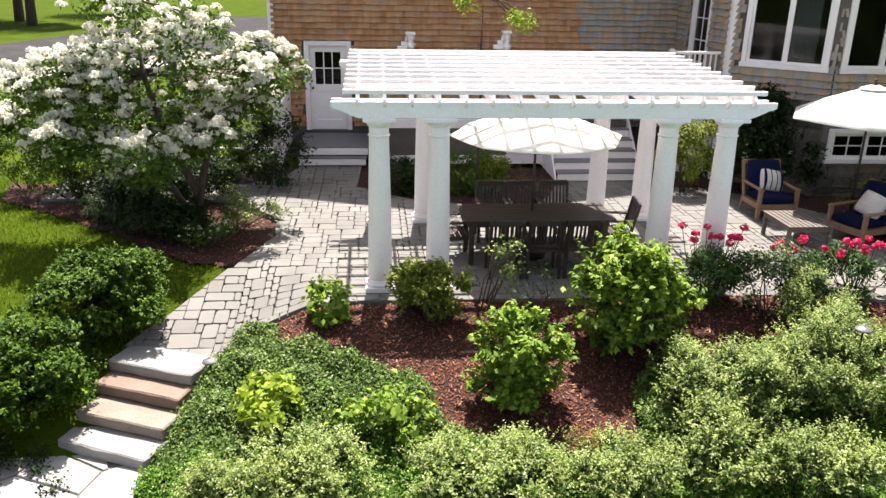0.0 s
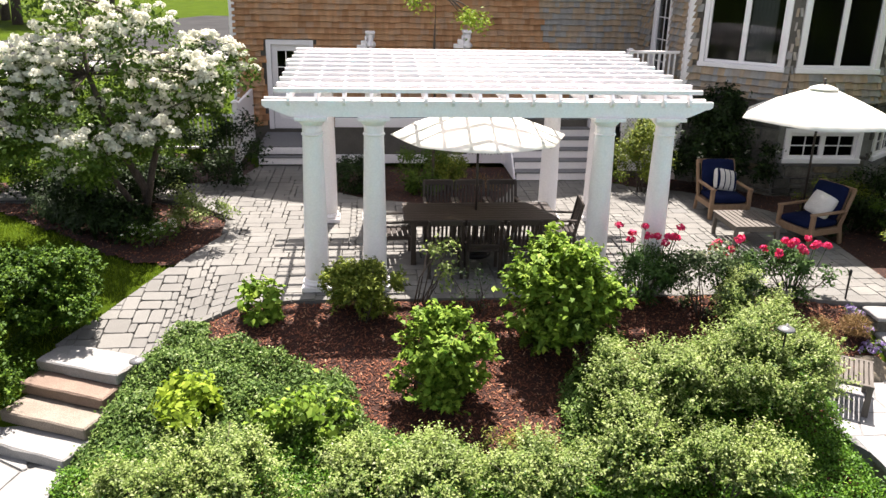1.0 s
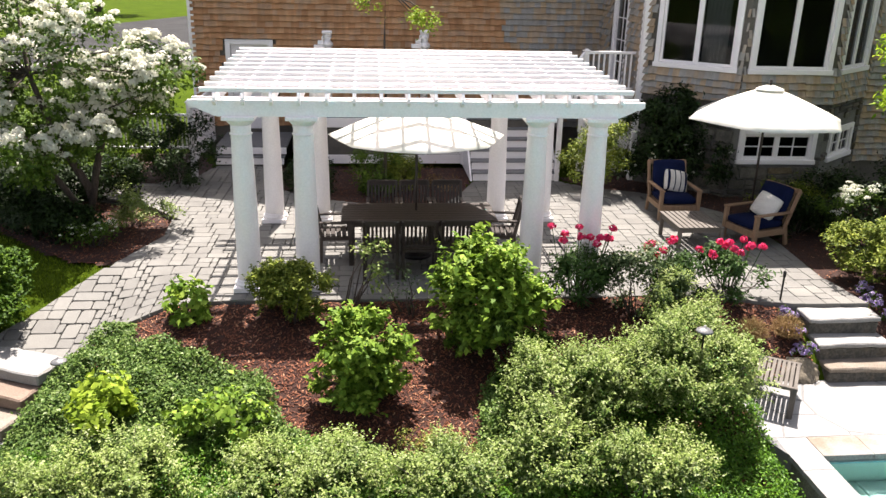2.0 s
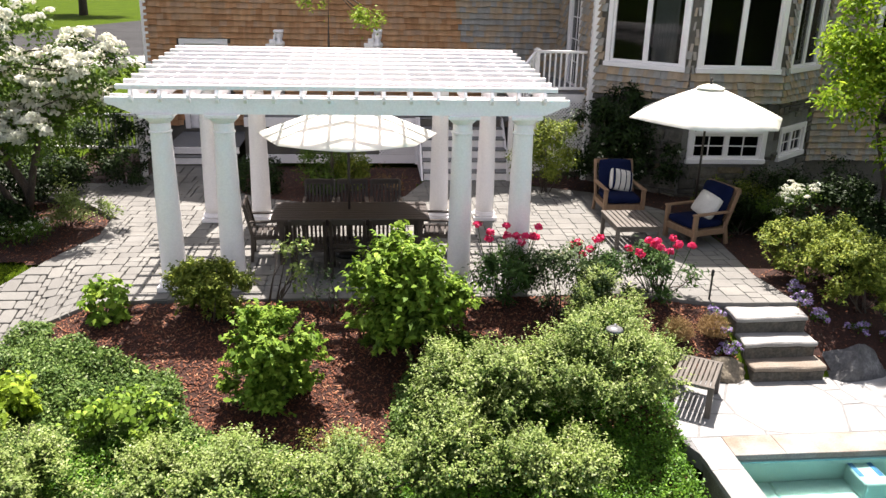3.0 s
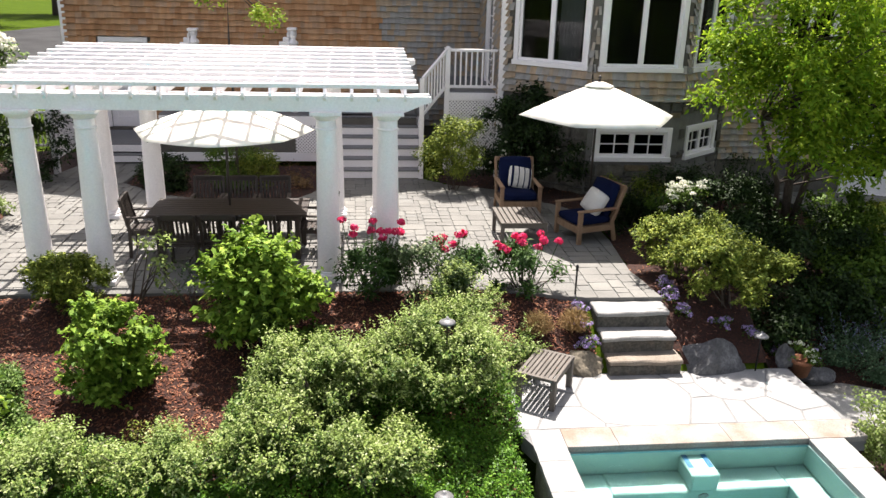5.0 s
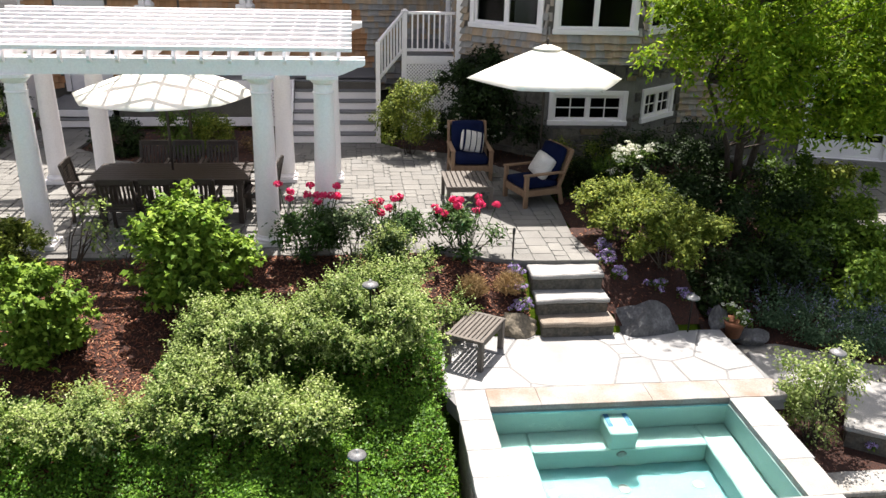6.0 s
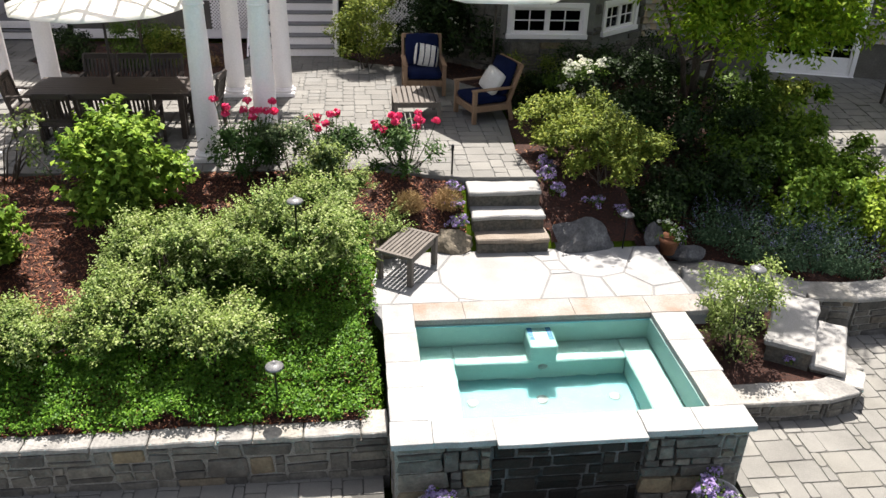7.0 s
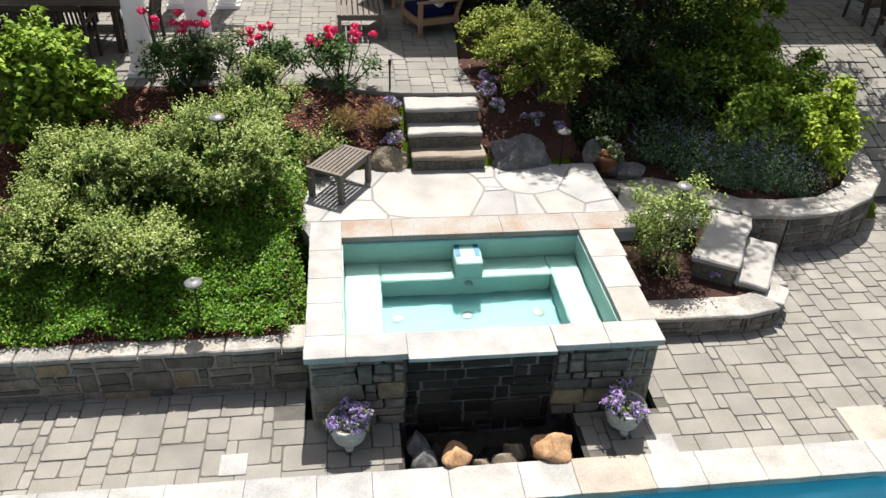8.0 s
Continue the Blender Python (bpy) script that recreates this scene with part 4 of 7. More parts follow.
def window(name, p0, p1, u0, u1, z0, z1, sashes, bars, parent, label, rows=0, glass_back=0.06):
    """A window in a wall face: casing, sashes with panes and bars. bars: (columns, rows) of panes in each sash; rows: share of the height at the top that is divided."""
    m, n = frame_m(p0, p1)
    ob = thing(name, label, "window", kind="structure")
    ob.matrix_basis = m
    c = 0.1
    part("casing", B(u0 - c, u0, -0.02, 0.045, z0 - c, z1 + c, bevel=0.006), WHITE, ob)
    part("casing", B(u1, u1 + c, -0.02, 0.045, z0 - c, z1 + c, bevel=0.006), WHITE, ob)
    part("casing", B(u0, u1, -0.02, 0.045, z1, z1 + c, bevel=0.006), WHITE, ob)
    part("window_sill", B(u0 - c - 0.02, u1 + c + 0.02, -0.02, 0.075, z0 - c, z0, bevel=0.008), WHITE, ob)
    w = (u1 - u0) / sashes
    for k in range(sashes):
        a, b = u0 + k * w, u0 + (k + 1) * w
        s = 0.055
        fr = bmesh.new()
        for q in ((a, a + s, z0, z1), (b - s, b, z0, z1), (a + s, b - s, z0, z0 + s), (a + s, b - s, z1 - s, z1)):
            box(fr, q[0], q[1], -0.07, 0.0, q[2], q[3], 0.004)
        sash = part("sash", fr, WHITE, ob)
        g0 = part("pane", B(a + s, b - s, -0.045, -0.039, z0 + s, z1 - s), GLASS, sash)
        g0.visible_shadow = False
        nc, nr = bars
        top = z1 - s
        bot = z0 + s if not rows else top - (z1 - z0) * rows
        for i in range(1, nc):
            x = a + s + (b - a - 2 * s) * i / nc
            part("glazing_bar", B(x - 0.012, x + 0.012, -0.05, -0.025, bot, top), WHITE, sash)
        for j in range(1, nr):
            z = bot + (top - bot) * j / nr
            part("glazing_bar", B(a + s, b - s, -0.05, -0.026, z - 0.012, z + 0.012), WHITE, sash)
        if rows:
            part("glazing_bar", B(a + s, b - s, -0.05, -0.026, bot - 0.012, bot + 0.012), WHITE, sash)
    return ob


house = thing("house", "shingled house with brown and weathered grey cedar walls", "house", kind="structure")
MW = 19.4
# main back wall, with the door
house_wall(house, (-1.95, MW), (8.1, MW), -0.2, 5.6, [(0.87, 1.77, 0.5, 2.55)], "brown", 0.6, split=7.6)
part("corner_board", B(-2.02, -1.88, MW - 0.05, MW + 0.1, -0.2, 6.2, bevel=0.008), WHITE, house)
# left gable side, hidden sides and roof close the house
part("wall_panel", B(-1.95, -1.78, MW, 30, -0.2, 6.2), WALL_CORE, house)
part("wall_panel", B(-1.95, 24, 29.8, 30, -0.4, 6.2), WALL_CORE, house)
part("wall_panel", B(23.8, 24, 17.5, 30, -0.4, 6.2), WALL_CORE, house)
part("roof", B(-2.4, 8.1, 19.1, 30.4, 5.6, 5.8), ASPHALT, house)
part("roof", B(8.1, 24.2, 15.4, 30.4, 6.2, 6.4), ASPHALT, house)
# Upper storeys out of view, added so their shadow falls across the patio.
gable = bmesh.new()
prism(gable, [(-2.3, 5.8), (8.1, 5.8), (8.1, 8.4), (3.0, 12.6), (-2.3, 8.4)], -30.2, -19.3)
bmesh.ops.transform(gable, matrix=pose(0, 0, 0, 90), verts=gable.verts)
part("upper_storey", gable, GREY_SHINGLE, house)
part("upper_storey", B(8.1, 24.0, 16.5, 30.2, 6.4, 8.4), GREY_SHINGLE, house)
bay_roof = bmesh.new()
prism(bay_roof, [(7.9, 16.3), (9.65, 14.7), (11.7, 14.65), (13.3, 15.95), (13.3, 16.5), (7.9, 16.5)], 5.6, 5.75)
part("bay_roof", bay_roof, ASPHALT, house)
# Unseen floors and walls added behind the glass, in the unlit tone.
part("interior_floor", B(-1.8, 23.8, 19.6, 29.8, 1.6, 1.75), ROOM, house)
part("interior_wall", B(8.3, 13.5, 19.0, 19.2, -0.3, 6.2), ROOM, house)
# return wall beside the deck landing
house_wall(house, (8.1, MW), (8.1, 16.35), -0.2, 6.2, [(1.0, 1.9, 1.85, 3.95)], "grey", 1.0)
part("corner_board", B(8.04, 8.2, 16.24, 16.4, -0.2, 6.2, bevel=0.008), WHITE, house)
# bay: three faces
BAY = [(8.15, 16.3), (9.72, 14.92), (11.64, 14.86), (13.1, 16.05)]
house_wall(house, BAY[0], BAY[1], 1.95, 6.2, [(0.33, 1.87, 2.62, 4.6)], "grey", 1.95)
house_wall(house, BAY[1], BAY[2], 1.95, 6.2, [(0.2, 1.72, 2.62, 4.6)], "grey", 1.95)
house_wall(house, BAY[2], BAY[3], 1.95, 6.2, [(0.3, 1.6, 2.62, 4.6)], "grey", 1.95)
house_wall(house, BAY[0], BAY[1], -0.3, 1.95, [], "", material=MORTAR)
house_wall(house, BAY[1], BAY[2], -0.3, 1.95, [(0.22, 1.68, 0.78, 1.3)], "", material=MORTAR)
house_wall(house, BAY[2], BAY[3], -0.3, 1.95, [(0.4, 1.5, 0.78, 1.3)], "", material=MORTAR)
BAY_STONES = []
for k, (a, b, opens) in enumerate(((BAY[0], BAY[1], ()), (BAY[1], BAY[2], ((0.22, 1.68),)), (BAY[2], BAY[3], ((0.4, 1.5),)))):
    m, n = frame_m(a, b)
    inv = m.inverted()
    for me, mm in stone_face((*a, 0), (*b, 0), -0.1, 1.93, 80 + k, 0.09, (0.16, 0.3), (0.25, 0.65)):
        p = inv @ mm.translation
        w = mm.to_scale()
        if any(o0 - 0.1 - w.x / 2 < p.x < o1 + 0.1 + w.x / 2 and 0.66 - w.z / 2 < p.z < 1.42 + w.z / 2 for o0, o1 in opens):
            continue
        BAY_STONES.append((me, mm))
for a, b in zip(BAY, BAY[1:]):
    m, n = frame_m(a, b)
    o = part("water_table", B(-0.03, n + 0.03, 0, 0.07, 1.93, 1.99, bevel=0.01), GREY_SHINGLE, house)
    o.matrix_basis = m
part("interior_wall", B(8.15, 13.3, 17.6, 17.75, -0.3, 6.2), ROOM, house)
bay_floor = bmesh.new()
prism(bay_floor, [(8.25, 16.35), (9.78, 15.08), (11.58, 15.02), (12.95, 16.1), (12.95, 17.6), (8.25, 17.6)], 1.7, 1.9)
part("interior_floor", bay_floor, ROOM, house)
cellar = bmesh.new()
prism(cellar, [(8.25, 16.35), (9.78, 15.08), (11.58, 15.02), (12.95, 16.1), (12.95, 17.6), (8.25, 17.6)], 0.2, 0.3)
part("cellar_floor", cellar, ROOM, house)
house_wall(house, BAY[3], (15.9, 16.05), -0.4, 6.2, [(1.2, 2.3, 2.5, 4.3)], "grey", 0.5)
house_wall(house, (15.9, 16.05), (18.6, 15.2), -0.5, 6.2, [(0.35, 2.1, -0.28, 1.95)], "grey", 0.5)
house_wall(house, (18.6, 15.2), (23.9, 14.6), -0.5, 6.2, [], "grey", 0.5)
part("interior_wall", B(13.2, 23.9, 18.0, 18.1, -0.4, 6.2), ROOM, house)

window("window_1", BAY[0], BAY[1], 0.33, 1.87, 2.62, 4.6, 2, (2, 1), house, "tall white double casement window on the bay", rows=0.17)
window("window_2", BAY[1], BAY[2], 0.2, 1.72, 2.62, 4.6, 2, (2, 1), house, "tall white double casement window facing the garden", rows=0.17)
window("window_3", BAY[2], BAY[3], 0.3, 1.6, 2.62, 4.6, 2, (2, 1), house, "tall white casement window on the bay's side", rows=0.17)
window("window_4", BAY[1], BAY[2], 0.22, 1.68, 0.78, 1.3, 2, (2, 2), house, "small white basement window with divided panes")
window("window_5", BAY[2], BAY[3], 0.4, 1.5, 0.78, 1.3, 2, (2, 2), house, "small white basement window on the bay's side")
window("window_6", (8.1, MW), (8.1, 16.35), 1.0, 1.9, 1.85, 3.95, 1, (2, 4), house, "white glazed door beside the deck landing")
window("window_7", (15.9, 16.05), (18.6, 15.2), 0.35, 2.1, -0.28, 1.95, 2, (2, 4), house, "white french doors onto the side terrace")
m, n = frame_m((15.9, 16.05), (18.6, 15.2))
for u in (0.405, 1.28):
    o = part("door_panel", B(u, u + 0.765, -0.06, -0.01, -0.225, 0.12, bevel=0.008), WHITE, bpy.data.objects["window_7"])

window("window_8", BAY[3], (15.9, 16.05), 1.2, 2.3, 2.5, 4.3, 2, (2, 1), house, "white casement window above the side garden", rows=0.17)

verts = [(8.95 + 0.03 * k + 0.25, 15.9 - 0.026 * k - 0.1 + (0.03 if k % 2 else 0), z) for z in (1.95, 4.6) for k in range(14)]
o = part("curtain", mesh_of("curtain", verts, [(k, k + 1, k + 15, k + 14) for k in range(13)]), CURTAIN)
o.modifiers.new("thick", "SOLIDIFY").thickness = 0.01
tagged(o, "grey pleated curtain behind the bay window", "curtain")

# the garden door
door = thing("door_1", "white panelled door with small top panes", "door", (-1.08, MW, 0.5), kind="structure")
part("casing", B(-0.12, 0.0, -0.05, 0.02, 0, 2.17, bevel=0.006), WHITE, door)
part("casing", B(0.9, 1.02, -0.05, 0.02, 0, 2.17, bevel=0.006), WHITE, door)
part("casing", B(0.0, 0.9, -0.05, 0.02, 2.05, 2.17, bevel=0.006), WHITE, door)
leaf = bmesh.new()
for q in ((0.0, 0.14, 0, 2.05), (0.76, 0.9, 0, 2.05), (0.14, 0.76, 0, 0.25), (0.14, 0.76, 0.95, 1.12), (0.14, 0.76, 1.9, 2.05)):
    box(leaf, q[0], q[1], 0.03, 0.08, q[2], q[3], 0.005)
box(leaf, 0.14, 0.76, 0.045, 0.07, 0.25, 0.95)
dl = part("door_leaf", leaf, WHITE, door)
part("pane", B(0.14, 0.76, 0.05, 0.056, 1.12, 1.9), GLASS, dl)
for k in (1, 2):
    part("glazing_bar", B(0.14 + 0.207 * k - 0.012, 0.14 + 0.207 * k + 0.012, 0.035, 0.07, 1.12, 1.9), WHITE, dl)
part("glazing_bar", B(0.14, 0.76, 0.036, 0.069, 1.5, 1.524), WHITE, dl)
part("door_handle", lathe(bmesh.new(), [(0.02, 0), (0.02, 0.03), (0.03, 0.05), (0.015, 0.06)], 10, (0.07, 0.0, 1.0)), BLACK, dl)

# ---- decks, stairs and rails ----
deck = thing("deck", "grey boarded porch deck with white fascia along the house", "deck", kind="structure")


def boards(parent, x0, x1, y0, y1, z, along="x", w=0.14):
    a0, a1 = (y0, y1) if along == "x" else (x0, x1)
    k = a0
    while k < a1 - 0.02:
        e = min(k + w - 0.006, a1)
        if along == "x":
            part("deck_board", B(x0, x1, k, e, z - 0.03, z), DECK, parent)
        else:
            part("deck_board", B(k, e, y0, y1, z - 0.03, z), DECK, parent)
        k += w


boards(deck, -1.28, 0.35, 17.7, MW - 0.02, 0.42)
part("fascia", B(-1.26, 0.33, 17.66, 17.7, 0.24, 0.39, bevel=0.005), WHITE, deck)
boards(deck, -1.28, 0.3, 17.5, 17.78, 0.21)
part("fascia", B(-1.26, 0.28, 17.51, 17.55, 0.03, 0.18, bevel=0.005), WHITE, deck)
part("deck_base", B(-1.2, 0.25, 17.75, MW - 0.1, -0.1, 0.38), WALL_CORE, deck)
DZ = 1.14
boards(deck, 0.5, 6.35, 17.55, MW - 0.02, DZ)
part("fascia", B(0.5, 4.45, 17.5, 17.55, DZ - 0.24, DZ - 0.03, bevel=0.005), WHITE, deck)
part("deck_skirt", B(0.5, 4.45, 17.54, 17.58, 0.24, DZ - 0.24), WALL_CORE, deck)
part("skirt_board", B(0.5, 4.45, 17.5, 17.55, 0.06, 0.26, bevel=0.005), WHITE, deck)


def lattice(parent, x0, x1, y, z0, z1, gap=0.075):
    bm = bmesh.new()
    n = x1 - x0 + z1 - z0
    for s in (1, -1):
        k = gap / 2
        while k < n:
            if s == 1:
                a, b = Vector((x0 + k - (z1 - z0), y, z0)), Vector((x0 + k, y, z1))
            else:
                a, b = Vector((x0 + k, y + 0.008, z0)), Vector((x0 + k - (z1 - z0), y + 0.008, z1))
            lo, hi = (a, b) if a.x < b.x else (b, a)
            way = hi - lo
            t0, t1 = max(0, (x0 - lo.x) / way.x), min(1, (x1 - lo.x) / way.x)
            if t1 - t0 > 0.02:
                bar(bm, lo + way * t0, lo + way * t1, 0.008, 0.03)
            k += gap
    return part("lattice", bm, WHITE, parent, "white diagonal lattice")


lattice(deck, 3.55, 4.4, 17.48, 0.26, 0.9)
part("lattice_frame", B(4.38, 4.46, 17.44, 17.52, 0.05, DZ, bevel=0.005), WHITE, deck)

stairs = thing("porch_stairs", "wide grey porch stairs with white risers", "stairs", kind="structure")
NR = 6
for k in range(NR):
    y = 16.14 + 0.27 * k
    z = DZ * (k + 1) / NR
    part("riser", B(4.5, 6.36, y, y + 0.02, z - DZ / NR, z - 0.035), WHITE, stairs)
    part("tread", B(4.48, 6.38, y - 0.03, y + 0.28, z - 0.035, z, bevel=0.006), DECK, stairs)
for x in (4.46, 6.39):
    bm = bmesh.new()
    prism(bm, [(0, 0), (1.5, 0), (1.5, DZ), (1.3, DZ)], -0.02, 0.02)
    bmesh.ops.transform(bm, matrix=Matrix(((0, 0, 1, x), (1, 0, 0, 16.1), (0, 1, 0, 0), (0, 0, 0, 1))), verts=bm.verts)
    part("stringer", bm, WHITE, stairs)
part("stair_base", B(4.5, 6.34, 17.4, 17.6, -0.1, DZ - 0.04), WALL_CORE, stairs)

landing = thing("landing", "raised white-railed landing by the bay window", "deck", kind="structure")
boards(landing, 6.9, 8.28, 16.6, MW - 0.02, 1.86)
part("fascia", B(6.9, 8.28, 16.56, 16.6, 1.66, 1.83, bevel=0.005), WHITE, landing)
lattice(landing, 6.9, 8.2, 16.58, 0.1, 1.66)
part("skirt_back", B(6.95, 8.15, 16.7, 16.75, -0.1, 1.64), WALL_CORE, landing)
for k in range(3):
    part("tread", B(6.36 + 0.18 * k, 6.56 + 0.18 * k, 16.62, 17.9, DZ + 0.24 * k + 0.1, DZ + 0.24 * k + 0.24, bevel=0.005), DECK, landing)


def post(parent, x, y, z0, z1, w=0.11, cap=True):
    part("post", B(x - w / 2, x + w / 2, y - w / 2, y + w / 2, z0, z1, bevel=0.006), WHITE, parent)
    if cap:
        bm = bmesh.new()
        box(bm, x - w / 2 - 0.02, x + w / 2 + 0.02, y - w / 2 - 0.02, y + w / 2 + 0.02, z1, z1 + 0.03, 0.006)
        box(bm, x - w / 2 + 0.01, x + w / 2 - 0.01, y - w / 2 + 0.01, y + w / 2 - 0.01, z1 + 0.03, z1 + 0.06, 0.015)
        part("post_cap", bm, WHITE, parent)


def railing(parent, a, b, h=0.88, gap=0.11):
    """A railing between two floor points: rails and square balusters."""
    a, b = Vector(a), Vector(b)
    up = Vector((0, 0, 1))
    part("top_rail", bar(bmesh.new(), a + up * h, b + up * h, 0.07, 0.06, 0.008), WHITE, parent)
    part("bottom_rail", bar(bmesh.new(), a + up * 0.1, b + up * 0.1, 0.05, 0.06, 0.006), WHITE, parent)
    n = max(2, int((b - a).length / gap))
    for k in range(1, n):
        p = a.lerp(b, k / n)
        part("baluster", B(p.x - 0.017, p.x + 0.017, p.y - 0.017, p.y + 0.017, p.z + 0.1, p.z + h - 0.02), WHITE, parent)


rails = thing("porch_railing", "white painted porch railing with square balusters", "railing", kind="structure")
post(rails, 6.95, 16.6, 1.0, 2.76)
post(rails, 8.26, 16.6, 1.86, 2.76)
railing(rails, (7.0, 16.6, 1.86), (8.2, 16.6, 1.86))
post(rails, 6.36, 16.12, 0.0, 2.18, 0.1, False)
railing(rails, (6.38, 16.16, 1.3), (6.92, 16.58, 1.86))
for x, zz in ((1.32, 2.95), (3.52, 3.0)):
    part("newel", lathe(bmesh.new(), [(0.08, 0), (0.08, 1.5), (0.13, 1.55), (0.13, 1.6), (0.07, 1.66), (0.1, 1.74), (0.1, zz - DZ)], 4, (x, 17.9, DZ)), WHITE, rails)
    part("post_cap", B(x - 0.11, x + 0.11, 17.79, 18.01, zz, zz + 0.06, bevel=0.012), WHITE, rails)
    for k in range(3):
        part("scroll_step", B(x - 0.3 + 0.09 * k, x - 0.08, 17.85, 17.95, zz - 0.35 + 0.1 * k, zz - 0.25 + 0.1 * k, bevel=0.012), WHITE, rails)
side_fence = thing("side_fence", "low white fence panel beside the door steps", "fence", kind="structure")
part("panel", B(-1.62, -1.56, 16.9, 19.3, 0.25, 1.5), WHITE, side_fence)
post(side_fence, -1.6, 16.85, -0.1, 1.55, 0.12)
railing(side_fence, (-5.2, 19.0, 0.0), (-1.65, 19.0, 0.0), 0.9)

# ---- pergola ----
pergola = thing("pergola", "white painted pergola on eight round tapered columns", "pergola", (2.97, 10.14, 0))
PX = (0.53, 1.355, 4.563, 5.416)
REAR_Y, LIFT = 13.35, 0.16
COLS = [(x, 10.14, 2.485) for x in PX] + [(x, REAR_Y, 2.485 + LIFT) for x in PX]
ox, oy = 2.97, 10.14
for x, y, h in COLS:
    col = part("column", lathe(bmesh.new(), [(0.168, 0.09), (0.168, 0.3), (0.165, 0.8), (0.15, 1.6), (0.135, h - 0.22), (0.135, h - 0.1)], 28, (x - ox, y - oy, 0)), WHITE, pergola)
    bm = bmesh.new()
    box(bm, x - ox - 0.21, x - ox + 0.21, y - oy - 0.21, y - oy + 0.21, 0, 0.07, 0.006)
    part("plinth", bm, WHITE, col)
    part("base_ring", lathe(bmesh.new(), [(0.2, 0.07), (0.212, 0.095), (0.2, 0.12), (0.178, 0.13), (0.185, 0.145), (0.172, 0.16)], 28, (x - ox, y - oy, 0)), WHITE, col)
    part("neck_ring", lathe(bmesh.new(), [(0.136, h - 0.27), (0.152, h - 0.26), (0.152, h - 0.245), (0.136, h - 0.235)], 28, (x - ox, y - oy, 0)), WHITE, col)
    part("capital", lathe(bmesh.new(), [(0.136, h - 0.13), (0.15, h - 0.12), (0.195, h - 0.07), (0.2, h - 0.06), (0.2, h - 0.05)], 28, (x - ox, y - oy, 0)), WHITE, col)
    bm = bmesh.new()
    box(bm, x - ox - 0.215, x - ox + 0.215, y - oy - 0.215, y - oy + 0.215, h - 0.05, h, 0.006)
    part("abacus", bm, WHITE, col)


def beam(x0, x1, y, z0, z1):
    """A beam whose ends are cut to a double curve."""
    prof = [(x0, z1), (x0, z1 - 0.07), (x0 + 0.05, z1 - 0.1), (x0 + 0.1, z1 - 0.105), (x0 + 0.17, z1 - 0.14), (x0 + 0.3, z0 + 0.02), (x0 + 0.36, z0), (x1 - 0.36, z0), (x1 - 0.3, z0 + 0.02), (x1 - 0.17, z1 - 0.14), (x1 - 0.1, z1 - 0.105), (x1 - 0.05, z1 - 0.1), (x1, z1 - 0.07), (x1, z1)]
    bm = bmesh.new()
    prism(bm, prof, -0.03, 0.03)
    bmesh.ops.transform(bm, matrix=Matrix(((1, 0, 0, -ox), (0, 0, 1, y - oy), (0, 1, 0, 0), (0, 0, 0, 1))), verts=bm.verts)
    return bm


for dy in (-0.13, 0.13):
    part("beam", beam(-0.1, 6.0, 10.14 + dy, 2.485, 2.7), WHITE, pergola)
    part("beam", beam(-0.1, 6.0, REAR_Y + dy, 2.485 + LIFT, 2.7 + LIFT), WHITE, pergola)
NRAFT = 16
for k in range(NRAFT):
    x = 0.25 + (5.64 - 0.25) * k / (NRAFT - 1) - ox
    y0, y1 = 10.14 - 0.26 - oy, REAR_Y + 0.26 - oy
    z = 2.7 + (y0 / (REAR_Y - 10.14)) * LIFT
    rise = LIFT * (y1 - y0) / (REAR_Y - 10.14)
    prof = [(y0 + 0.05, z - 0.05), (y0, z), (y0 + 0.005, z + 0.05), (y0 + 0.04, z + 0.11), (y0 + 0.1, z + 0.13), (y1 - 0.1, z + 0.13 + rise), (y1 - 0.03, z + 0.09 + rise), (y1, z + rise), (y1 - 0.05, z - 0.05 + rise)]
    bm = bmesh.new()
    prism(bm, prof, -0.02, 0.02)
    bmesh.ops.transform(bm, matrix=Matrix(((0, 0, 1, x), (1, 0, 0, 0), (0, 1, 0, 0), (0, 0, 0, 1))), verts=bm.verts)
    part("rafter", bm, WHITE, pergola)
NPUR = 10
for k in range(NPUR):
    y = 9.98 + (REAR_Y + 0.12 - 9.98) * k / (NPUR - 1) - oy
    z = 2.7 + 0.13 + (y / (REAR_Y - 10.14)) * LIFT - 0.018
    part("purlin", B(0.06 - ox, 5.82 - ox, y - 0.032, y + 0.032, z, z + 0.06, bevel=0.006), WHITE, pergola)


